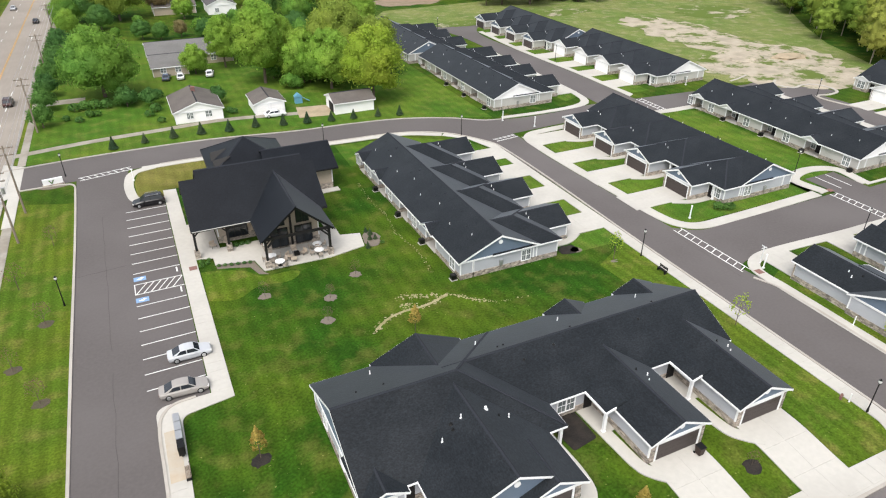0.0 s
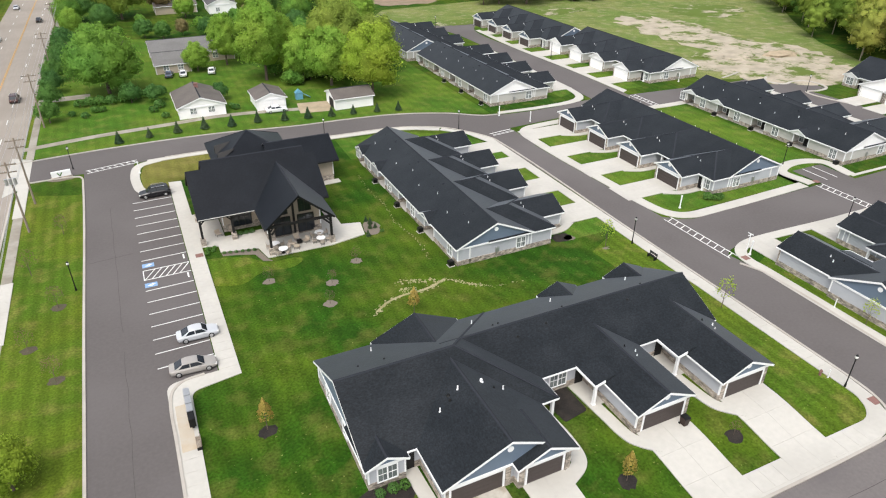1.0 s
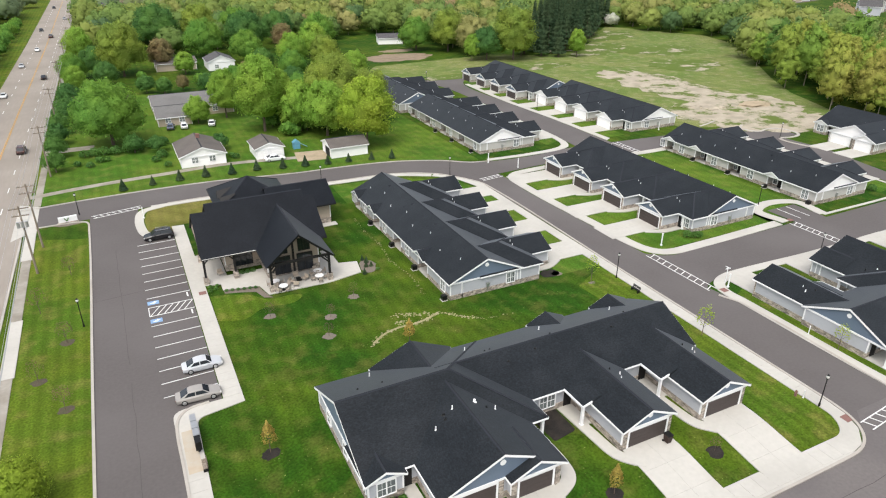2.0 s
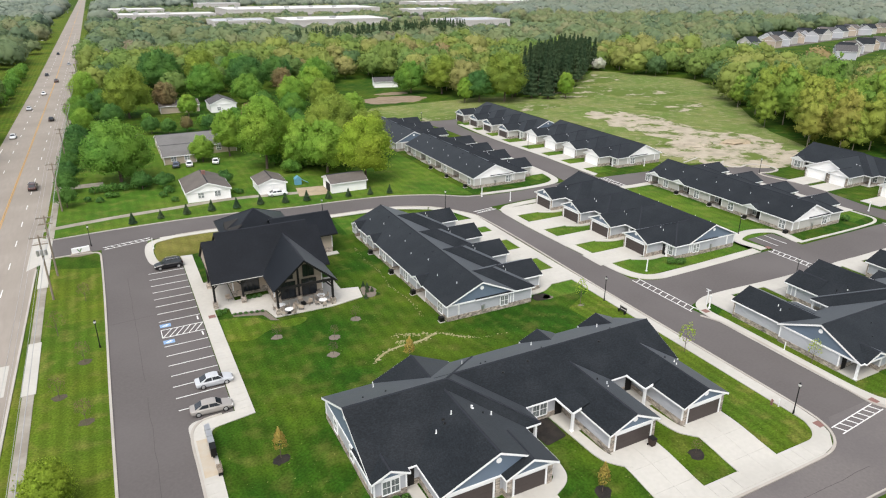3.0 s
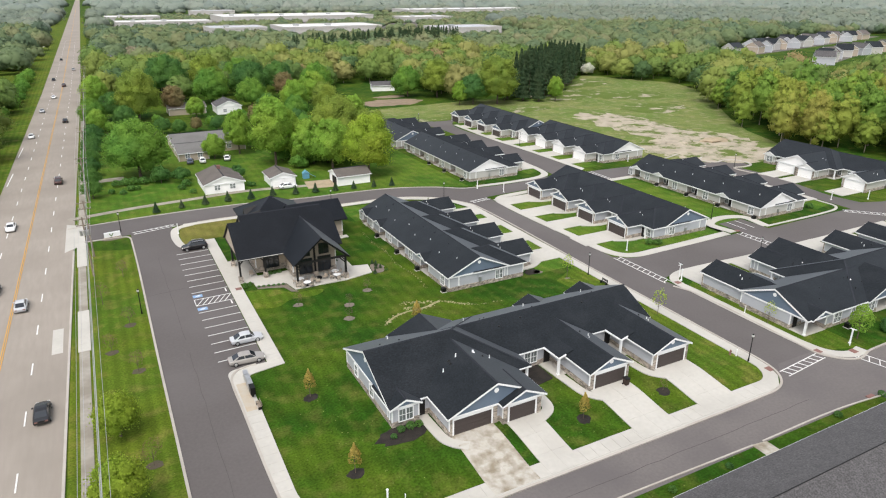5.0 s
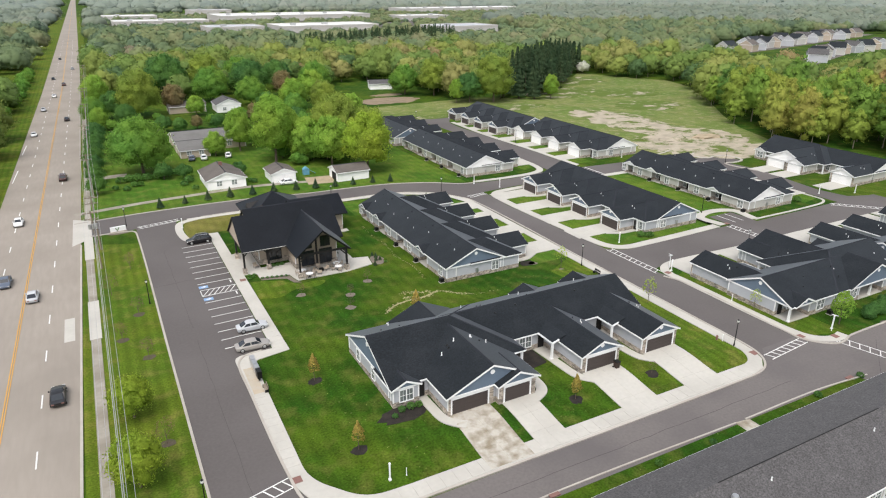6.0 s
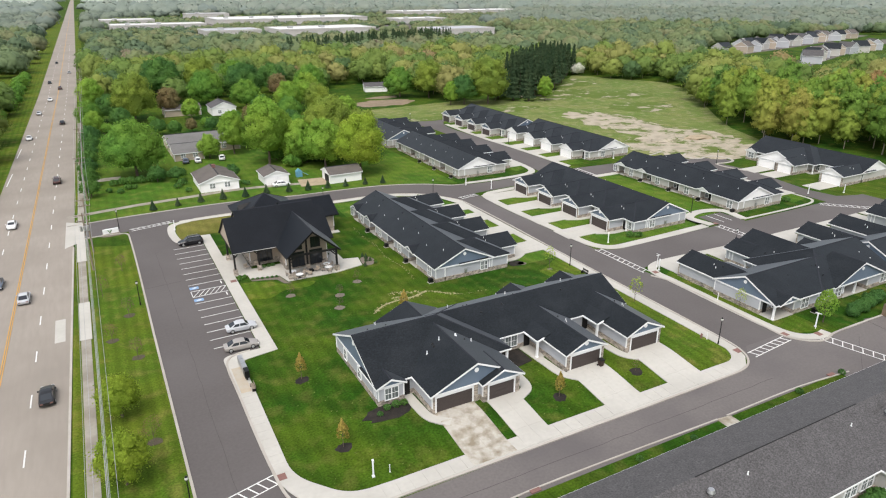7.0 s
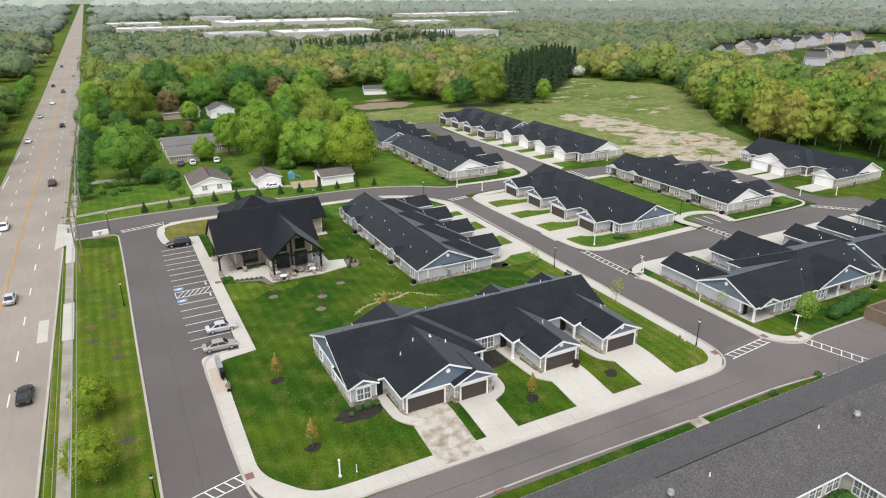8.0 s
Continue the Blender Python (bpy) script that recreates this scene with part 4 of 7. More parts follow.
# ---- walks, kerbs, drives ----
def slabs(walk, pts, width, lift, step=1.55, side=0.0, material=None):
    """Concrete slabs along a line as pieces of a pavement, with open joints."""
    n = max(2, int(sum((Vector(b) - Vector(a)).length for a, b in zip(pts, pts[1:])) / step))
    c = resample(pts, n + 1)
    for k in range(n):
        a, b = Vector(c[k]), Vector(c[k + 1])
        d = (b - a).normalized()
        nr = Vector((-d.y, d.x))
        g = d * 0.012
        ring = []
        for p, s in ((a + g, 1), (b - g, 1), (b - g, -1), (a + g, -1)):
            q = p + nr * (side + s * width / 2)
            ring.append(q)
        bm = bmesh.new()
        loft(bm, [[(q.x, q.y, gz(q.x, q.y) + z) for q in ring] for z in (lift - 0.1, lift)])
        part("slab", bm, material or CONCRETE, walk)

def kerb(pts, label="pale concrete kerb", width=0.3, side=0.0, lift=0.15):
    return setting(strip("kerb", glide(pts), width, lift, CURB, side=side), label, "kerb")

walk_bed = setting(laid("pavement", rounded([(-5.9, 54.4), (-0.5, 54.4), (-0.5, 107.2), (1.5, 107), (1.6, 53.0), (-3.6, 52.2), (-3.95, 26), (0.4, 20.6), (5, 20.4), (56.2, 20.25), (57.9, 22.4), (57.8, 101), (56, 107), (52, 111), (53, 112.1), (56.9, 107.4), (59.5, 102.5), (59.7, 25.5), (59.4, 22.3), (58.4, 20.0), (56.6, 18.4), (54, 17.85), (4, 17.85), (-2.2, 18.4), (-5.65, 25)], [1.5, 0, 0, 0, 0, 1, 2.5, 3, 0, 3, 2.5, 0, 0, 0, 0, 0, 0, 0, 0, 0, 0, 0, 0, 3, 3]), 0.08, CONCRETE), "pale concrete pavement round the central lawn", "pavement")
slabs(walk_bed, [(2, 19.2), (55, 19.1)], 2.0, 0.105)
slabs(walk_bed, [(58.6, 26), (58.6, 100)], 1.7, 0.105)
slabs(walk_bed, [(0.5, 54.5), (0.5, 106)], 2.0, 0.105)
slabs(walk_bed, [(-4.8, 27), (-4.8, 51)], 1.4, 0.105)
slabs(walk_bed, [(-4.75, 44.0), (-4.75, 50.6)], 1.3, 0.11, material=mat("tan_stained_concrete", (0.42, 0.35, 0.26), 0.85, (0.4, 0.37, 0.32), 2.0, 0.12, 0.7, 0.5))
north_walk = setting(strip("pavement", glide([(-3, 118.3), (7, 118.4), (31, 116.0), (45, 115.0), (52.2, 111.6)]), 1.5, 0.1, CONCRETE), "pale concrete pavement along the north street", "pavement")
def walk_line(pts, width, label, lift=0.1):
    return setting(strip("pavement", glide(pts), width, lift, CONCRETE), label, "pavement")

WB = "pale concrete pavement round the middle house rows"
walk_line([(97, 61.3), (76, 60.7), (70.4, 61.2), (68.0, 64.5), (67.3, 75), (66.6, 87), (66.4, 98), (67.0, 102.8), (70, 104.8), (90, 105.4), (104, 104.2), (116, 104.3)], 1.9, WB)
walk_line([(98.7, 61.0), (98.7, 67.4), (108.2, 67.4), (108.3, 60.6)], 2.0, WB, 0.095)
walk_line([(108, 60.4), (130.5, 60.7), (134.6, 62.3), (135.2, 66), (135.1, 74)], 0.6, WB, 0.09)
WE = "pale concrete pavement round the east house"
walk_line([(75.2, 19.2), (73.0, 18.9), (71.0, 19.7), (69.7, 21.3), (69.2, 23.4), (69.0, 26), (69.0, 44), (69.0, 47.8), (70.5, 49.9), (74, 50.8), (92, 50.1), (130, 50.1)], 1.6, WE)
walk_f = setting(between("pavement", [(102.6, 116), (102.6, 123), (102.4, 140), (101.2, 165), (101.8, 190)], [(104.4, 117), (104.2, 123), (104, 140), (102.8, 165), (103.3, 190)], 0.1, CONCRETE), "pale concrete pavement before far houses", "pavement")
walk_a = setting(between("pavement", [(67.8, 114.7), (80, 114), (90, 115.2), (92.8, 120), (93.5, 140), (94, 168)], [(68.3, 116), (80, 115.5), (89, 116.8), (91.3, 121), (91.9, 140), (92.4, 168)], 0.1, CONCRETE), "pale concrete pavement at the street bend", "pavement")

kerb([(-13.55, 20), (-13.55, 60), (-13.55, 114), (-14.5, 116.2), (-22, 116.6)])
kerb([(-25, 126.7), (-9.6, 128.0), (9.4, 127.9), (26.6, 125.5), (36, 125.1), (48, 123.6), (58, 119.7), (63.8, 115.5), (68, 114.5)])
kerb([(3.8, 18.0), (30, 17.75), (54, 17.75), (56.7, 18.3), (58.6, 19.9), (59.55, 22.2), (59.8, 25.5), (59.8, 60), (59.75, 101), (57, 107.4), (52.7, 112.4), (45, 115.9), (31, 116.9), (7, 119.15), (0, 119.1)])
kerb([(3.8, 18.0), (-1.5, 18.5), (-4.7, 21.5), (-5.6, 27), (-5.75, 46), (-5.75, 51.0), (-5.35, 53.0), (-4.2, 54.2), (-2, 54.5)])
kerb([(67.2, 47), (68.45, 43.5), (68.4, 24.5), (68.6, 20.8), (71.8, 17.8), (76, 18.4), (88, 18.4)])
kerb([(144.5, 111.5), (141.9, 109.4), (141.7, 107.3), (143.4, 105.0), (147.0, 105.6), (150.4, 104.6), (151.4, 101.4), (150.2, 98.4), (146.6, 97.6), (143.1, 98.1), (142.2, 96.4), (142.6, 92.9), (144.0, 88.0)], width=0.7)
kerb([(133.6, 115.5), (137.4, 116.4), (141.2, 117.7)], width=0.5)
kerb([(5, 12.0), (18.5, 12.45), (43.4, 11.8)], width=0.2, lift=0.1)
kerb([(45, 11.8), (58, 11.7), (67.4, 10.9)], width=0.2, lift=0.1)

setting(strip("pavement", glide([(0, 104.6), (-3, 104.4), (-4.6, 105.2), (-5.3, 108), (-5.4, 113), (-4.4, 116.8), (-1, 118.2)]), 1.5, 0.094, CONCRETE), "pale concrete bulb at the car park mouth", "pavement")
setting(laid("grass_patch", [(-4.4, 105.4), (0, 105.3), (0, 107.4), (7, 107.5), (7, 113), (12, 114), (14, 117.5), (0, 117.8), (-3.8, 116.5), (-4.6, 112)], 0.02, DRY_GRASS, thick=0.1), "dry yellowish grass behind the clubhouse", "grass")

def drive(x0, x1, y0, y1, material=None, nx=2, ny=2):
    """A concrete driveway of separate bays."""
    d = setting(laid("driveway", [(x0 + 0.03, y0 + 0.03), (x1 - 0.03, y0 + 0.03), (x1 - 0.03, y1 - 0.03), (x0 + 0.03, y1 - 0.03)], 0.06, material or CONCRETE), "stained worn concrete driveway" if material else "clean pale concrete driveway", "driveway")
    for i in range(nx):
        for j in range(ny):
            a0, a1 = x0 + (x1 - x0) * i / nx + 0.007, x0 + (x1 - x0) * (i + 1) / nx - 0.007
            b0, b1 = y0 + (y1 - y0) * j / ny + 0.007, y0 + (y1 - y0) * (j + 1) / ny - 0.007
            laid("slab", [(a0, b0), (a1, b0), (a1, b1), (a0, b1)], 0.116, material or CONCRETE, d, thick=0.08)

drive(13.7, 19.2, 18.3, 27.9, CONCRETE_OLD, 2, 3)
drive(20.6, 24.9, 18.3, 27.2, None, 2, 3)
drive(33.5, 39.2, 18.3, 27.9, None, 2, 3)
drive(44.0, 49.9, 18.3, 27.9, None, 2, 3)
for c in (69.1, 79.6, 90.0, 98.4):
    drive(50.7, 59.4, c - 2.7, c + 2.7)
for c in (71.4, 81.6, 91.2, 101.0):
    drive(65.9, 75.9, c - 2.6, c + 2.6)
for c in (125.7, 135.8, 145.2, 155.2):
    drive(103.0, 109.3, c - 2.7, c + 2.7)
for c in (165.7, 175.8, 185.2):
    drive(101.6, 105.3, c - 2.6, c + 2.6)
for c in (126.3, 136.4, 145.8, 155.8):
    drive(87.4, 93.3, c - 2.6, c + 2.6)
for c in (69.0, 82.0, 88.25):
    drive(143.8, 151.5, c - 2.4, c + 2.4)
for c in (74.5, 87.0, 93.2, 106.9, 117.3, 131.0, 137.2):
    drive(c - 2.6, c + 2.6, 44.8, 50.9)
for c in (70.6, 80.1, 90.1, 99.9):
    drive(129.2, 136.1, c - 2.6, c + 2.6)

def path(pts, width, label="pale curved concrete entry path"):
    return setting(strip("path", glide(pts), width, 0.12, CONCRETE), label, "path")

path([(12.6, 33.0), (12.7, 30), (12.9, 27.8), (13.6, 26.6), (14.8, 25.6)], 1.3)
path([(32.0, 36), (32.3, 31), (32.6, 27.8), (33.4, 26.6), (34.6, 25.6)], 1.3)
path([(42.4, 36), (42.6, 31), (43.0, 27.8), (43.9, 26.6), (45.1, 25.6)], 1.3)
path([(27.0, 33.0), (27.1, 29.5), (26.6, 27.3), (24.8, 26.2), (23.4, 25.8)], 1.4)
for c in (69.1, 79.6, 90.0, 98.4):
    path([(47.4, c - 3.9), (50.5, c - 3.8), (53, c - 2.4)], 1.2)
for c in (71.4, 81.6, 91.2, 101.0):
    path([(79.4, c - 3.9), (76, c - 3.8), (73, c - 2.4)], 1.2)

hwy_walk = setting(strip("pavement", [(-22.55, -40), (-22.55, 20), (-22.5, 116)], 1.3, 0.05, WALK_OLD), "old stained concrete pavement beside the highway", "pavement")
slabs(hwy_walk, [(-22.5, 69), (-22.5, 83)], 1.6, 0.08, 2.3)
slabs(hwy_walk, [(-22.5, 103), (-22.5, 116)], 1.6, 0.08, 2.3)
setting(strip("pavement", [(-22.3, 128), (-21.5, 200), (-20.5, 300)], 1.3, 0.05, WALK_OLD), "old grey concrete pavement beside the highway", "pavement")
setting(laid("apron", [(-25.4, 112), (-21.8, 115.8), (-21.8, 127.6), (-25.2, 130)], 0.05, CONCRETE), "pale concrete apron at the highway", "pavement")
setting(laid("apron", [(-26.6, 70), (-25.2, 70), (-25.2, 78), (-26.6, 78)], 0.03, CONCRETE), "pale concrete patch at the highway's edge", "pavement")
kerb([(hwx(-60) + 8.3, -60), (hwx(30) + 8.3, 30), (hwx(112) + 8.3, 112)], "stained highway kerb")
setting(strip("path", glide([(-25, 133.5), (-12, 136.0), (1, 137.3), (14, 138.4), (30, 136)]), 1.9, 0.03, WALK_OLD), "gravel track past the white house", "path")
setting(laid("driveway", [(-22, 163.5), (-12, 163.5), (-12, 167), (-22, 167)], 0.03, WALK_OLD), "old concrete driveway off the highway", "driveway")
setting(laid("path", [(43.3, 11.9), (45.4, 11.6), (45.4, 6), (43.3, 6)], 0.06, CONCRETE_OLD), "short path across the verge", "path")
setting(laid("patio", [(29, 133), (36, 132), (37, 139), (30, 140)], 0.05, SOIL), "bare gravel yard beside the shed", "yard")

for x, y in ((17.3, 12.15), (64.5, 11.5)):
    setting(laid("drain_grate", [(x - 0.6, y - 0.25), (x + 0.6, y - 0.25), (x + 0.6, y + 0.25), (x - 0.6, y + 0.25)], 0.16, RED_PAD, thick=0.1), "rusty iron drain grate in the kerb", "drain")

setting(laid("pavement", [(53, 18.0), (56.7, 18.5), (58.5, 20.1), (59.4, 22.3), (59.65, 26.5), (58.4, 26.5), (58.0, 23.2), (57.0, 21.0), (55.6, 19.8), (53, 19.6)], 0.096, CONCRETE), "pale concrete pavement corner at the ramp", "pavement")
setting(laid("road", [(56.5, 17.4), (62, 17.4), (62.5, 25), (59.8, 25), (59.6, 22.2), (58.6, 19.8)], 0.017, ASPHALT), "dark asphalt at the street corner", "road")
# ---- painted marks ----
def mark(pts, width, material=None, lift=0.07):
    return strip("line", pts, width, lift, material or PAINT, marks, thick=0.03)

marks = thing("road_markings", Matrix(), "white painted stall lines and crossing bars", "markings", kind="structure")
for y in [57.4 + 2.725 * k for k in range(7)] + [81.75 + 2.76 * k for k in range(8)]:
    mark([(-6.45, y), (-0.62, y + 0.12)], 0.1)
for y in (76.5, 78.95):
    mark([(-6.45, y), (-0.62, y + 0.06)], 0.11)
mark([(-6.42, 76.5), (-6.42, 78.95)], 0.11, lift=0.072)
for a in np.linspace(-6.3, -2.0, 6):
    mark([(a, 76.6), (a + 1.35, 78.9)], 0.11, lift=0.074)
for y in (75.1, 80.3):
    symbol = setting(laid("painted_symbol", [(-6.45, y - 0.5), (-4.95, y - 0.5), (-4.95, y + 0.5), (-6.45, y + 0.5)], 0.062, BLUE_PAINT), "blue painted square with a white access symbol", "marking")
    for pts, w in (([(-6.1, y - 0.1), (-5.6, y - 0.25), (-5.35, y + 0.05), (-5.6, y + 0.3)], 0.14), ([(-5.9, y + 0.05), (-5.2, y + 0.1)], 0.13)):
        strip("stroke", pts, w, 0.08, PAINT, symbol, thick=0.03)
    mark([(-1.1, y - 0.1), (-1.1, y + 1.1)], 0.2)

def crossing(a, b, width, bars):
    a, b = Vector(a), Vector(b)
    d = (b - a).normalized()
    n = Vector((-d.y, d.x)) * width / 2
    for s in (-1, 1):
        mark([tuple(a + n * s), tuple(b + n * s)], 0.12)
    for k in range(bars):
        c = a.lerp(b, (k + 0.5) / bars)
        mark([tuple(c - n + d * 0.25), tuple(c + n - d * 0.25)], 0.13)

crossing((-12.9, 24.5), (-5.55, 26.4), 1.6, 7)
crossing((59.6, 19.9), (68.2, 20.7), 1.3, 7)
crossing((72.8, 18.9), (76.0, 7.6), 1.6, 9)
crossing((-13.0, 117.6), (-4.6, 119.3), 1.3, 8)
crossing((67.7, 48.6), (67.4, 61.5), 1.4, 10)
crossing((99.6, 50.9), (99.4, 60.2), 1.5, 8)
crossing((133.0, 59.4), (141.0, 51.2), 1.4, 9)
crossing((60.3, 104.3), (65.5, 105.0), 1.3, 5)
crossing((103.2, 105.0), (103.2, 113.5), 1.4, 7)
mark([(102.5, 61), (102.5, 66)], 0.12)
mark([(105, 61), (105, 66)], 0.12)
mark([(53, 6.5), (75, 8.5)], 0.12)
for k, off in ((0, -0.13), (1, 0.13)):
    mark([(hwx(y) + off, y) for y in hy], 0.11, YELLOW)
for lane in (-4.0, 3.95):
    for k in range(62):
        y = -20 + k * 12.2
        mark([(hwx(y) + lane, y), (hwx(y + 3) + lane, y + 3.2)], 0.16)
for y in (170, 205):
    mark([(hwx(y) - 7.6, y), (hwx(y + 14) - 7.3, y + 14)], 0.2)
for x, y in ((-5.05, 26.4), (58.8, 21.6), (68.9, 21.6), (73.4, 19.3), (0.9, 80.0), (-0.5, 19.4), (69.0, 47.7), (100.0, 61.2)):
    setting(laid("tactile_pad", [(x - 0.5, y - 0.5), (x + 0.5, y - 0.5), (x + 0.5, y + 0.5), (x - 0.5, y + 0.5)], 0.118, RED_PAD, thick=0.02), "red tactile pad at a kerb ramp", "tactile pad")

# ---- ground patches ----
def blob(x, y, rx, ry, seed, n=18):
    r = random.Random(seed)
    return [(x + rx * math.cos(6.2832 * k / n) * r.uniform(0.8, 1.15), y + ry * math.sin(6.2832 * k / n) * r.uniform(0.8, 1.15)) for k in range(n)]

def bed(x, y, rx, ry, seed, material=MULCH, label="dark mulch ring in the lawn"):
    return setting(laid("mulch_bed", blob(x, y, rx, ry, seed), 0.03, material, thick=0.2), label, "mulch bed")

BROWN_MULCH = mat("brown_mulch", (0.085, 0.066, 0.05), 1.0, (0.06, 0.07, 0.025), 8.0, 0.5, 0.6, 1.2)
GREY_MULCH = mat("faded_mulch", (0.16, 0.135, 0.11), 1.0, None, 8.0, 0.4)
bed(9.3, 30.9, 3.2, 1.7, 1, label="dark mulch bed along the entry wall")
setting(laid("mulch_bed", rounded([(27.95, 36.1), (31.2, 36.1), (31.2, 32.4), (28.3, 31.9)], 0.3), 0.05, MULCH, thick=0.2), "dark mulch bed in the porch recess", "mulch bed")
for i, (x, y) in enumerate(((2.3, 43.4), (2.4, 27.8), (29.3, 23.9), (41.9, 23.9))):
    bed(x, y, 0.95, 0.8, 10 + i)
for i, (x, y) in enumerate(((13.9, 61.4), (20.1, 69.7), (8.2, 69.5), (15.5, 65.8), (-16.2, 60.0), (-16.2, 39.0), (-16.3, 74.5), (-19.1, 66.8), (53.3, 58.4), (50.2, 62.8))):
    bed(x, y, 0.85, 0.75, 30 + i, BROWN_MULCH if x < -10 else GREY_MULCH, "brown mulch ring in the verge" if x < -10 else "faded mulch ring in the lawn")
setting(laid("mulch_bed", [(3.75, 79.45), (8.6, 78.45), (9.3, 75.3), (9.8, 74.5), (8.6, 75.0), (7.9, 77.2), (5.6, 78.1), (3.8, 78.6)], 0.03, GREY_MULCH, thick=0.2), "brown mulch bed beside the patio", "mulch bed")
bed(25.2, 77.9, 1.3, 2.3, 52, GREY_MULCH, "brown mulch bed beside the patio")
bed(49.2, 63.2, 1.6, 1.2, 53, label="dark mulch bed at the house corner")
def worn(x, y, rx, ry, seed, material, n=26, label="bare tan soil patch in the grass"):
    return setting(laid("soil_patch", blob(x, y, rx, ry, seed, n), 0.012 + 0.004 * (seed - 70), material, thick=0.1), label, "soil")
for i, (x, y, rx, ry) in enumerate(((101, 249, 15, 9), (108, 264, 8, 4))):
    worn(x, y, rx, ry, 70 + i, mat("brown_soil", (0.24, 0.18, 0.13), 1.0, (0.16, 0.13, 0.08), 2.0, 0.3, 0.7, 0.3))
for i, (x, y, rx, ry) in enumerate(((152, 122, 17, 18), (166, 128, 14, 16), (162, 160, 13, 30), (160, 107, 17, 8), (205, 262, 30, 14), (186, 232, 24, 14), (219, 268, 16, 12), (214, 215, 18, 12), (196, 185, 15, 12), (112, 203, 20, 5), (140, 206, 18, 5))):
    worn(x, y, rx, ry, 80 + i, WORN if i < 4 else SPARSE, 44)

def trail(pts, width, label="thin bare line of soil across the lawn", material=None):
    return setting(strip("soil_patch", glide(pts), width, 0.022, material or WORN, None, thick=0.05), label, "soil")
def crumbs(pts, spread, count, size, seed, label):
    """Scraps of bare earth strewn along a line, thinning to its sides, joined into one."""
    r = random.Random(seed)
    line = resample(pts, 60)
    bm = bmesh.new()
    for k in range(count):
        p = line[r.randrange(60)]
        x, y, w = p[0] + r.gauss(0, spread), p[1] + r.gauss(0, spread), size * r.uniform(0.35, 1.4)
        z, turn, long = gz(x, y) + 0.022 + 0.0002 * k, r.uniform(0, 6.28), r.uniform(0.5, 1.0)
        ring = []
        for j in range(7):
            a, q = 6.2832 * j / 7, w * r.uniform(0.6, 1.2)
            u, v = q * math.cos(a), q * math.sin(a) * long
            ring.append(bm.verts.new((x + u * math.cos(turn) - v * math.sin(turn), y + u * math.sin(turn) + v * math.cos(turn), z)))
        bm.faces.new(ring)
    got = bmesh.ops.extrude_face_region(bm, geom=bm.faces[:])
    for v in got["geom"]:
        if isinstance(v, bmesh.types.BMVert):
            v.co.z -= 0.05
    return setting(part("soil_patch", bm, TRAIL_SOIL), label, "soil")
TRAIL_SOIL = mat("straw_soil", (0.3, 0.27, 0.15), 1.0, (0.2, 0.19, 0.07), 2.0, 0.3, 0.7, 0.9)
trail([(18.4, 57.2), (20.5, 58.7), (22.7, 59.3), (25.3, 59.3), (27.0, 59.7), (29.0, 60.5)], 0.34, material=TRAIL_SOIL)
crumbs([(18.0, 56.8), (20.5, 58.7), (22.7, 59.3), (25.3, 59.3), (27.0, 59.7), (29.0, 60.5)], 0.26, 150, 0.13, 5, "straw-coloured bare earth trail across the lawn")
crumbs([(23.4, 62.4), (24.5, 62.1), (25.9, 61.4), (28.0, 61.0)], 0.32, 90, 0.12, 6, "scattered straw-coloured scraps of earth in the lawn")
crumbs([(22.8, 60.6), (24.4, 60.2)], 0.25, 30, 0.14, 7, "scattered straw-coloured scraps of earth in the lawn")
crumbs([(29.0, 60.5), (30.6, 59.2), (31.6, 57.9), (32.8, 57.0)], 0.16, 70, 0.12, 8, "broken line of bare earth across the lawn")
crumbs([(32.8, 57.0), (34.2, 56.1), (35.9, 55.8), (38.1, 55.5)], 0.12, 26, 0.09, 9, "broken line of bare earth across the lawn")
crumbs([(29.6, 96.5), (29.2, 90), (29.7, 84), (29.1, 78), (29.8, 72), (29.4, 66)], 0.14, 110, 0.075, 10, "broken line of bare earth along the house")
setting(laid("soil_patch", [(140.5, 121.0), (150, 124), (157.0, 124.0), (162.4, 118.4), (171.5, 109.4), (165.6, 102.6), (158, 107.4), (149.5, 111.7), (141.2, 117.7)], 0.05, WORN, thick=0.1), "grey gravel strip at the field's edge", "soil")
for i, (x, y, rx, ry, h) in enumerate(((154.8, 129.3, 6, 3, 0.7), (166.7, 126.3, 5, 3, 0.9), (147, 134, 5, 3, 0.5))):
    bm = bmesh.new()
    bmesh.ops.create_icosphere(bm, subdivisions=4, radius=1.0)
    for v in bm.verts:
        k = 1 + 0.35 * noise.noise(v.co * 1.7 + Vector((i * 7.3, 0, 0))) + 0.12 * noise.noise(v.co * 5)
        v.co = Vector((x + v.co.x * rx * k, y + v.co.y * ry * k, v.co.z * h * k))
    tagged(part("earth_mound", bm, WORN if i != 1 else SOIL), "low weedy heap of earth on the field", "mound")
setting(laid("field", [(128, 116), (176, 101), (182, 113), (191, 133), (205, 152), (226, 177), (254, 209), (264, 240), (242, 290), (214, 264), (176, 224), (158, 228), (140, 238), (86, 234), (66, 206), (104, 207), (130, 202)], 0.008, FIELD_GRASS, thick=0.1), "rough open field of uneven grass", "field")
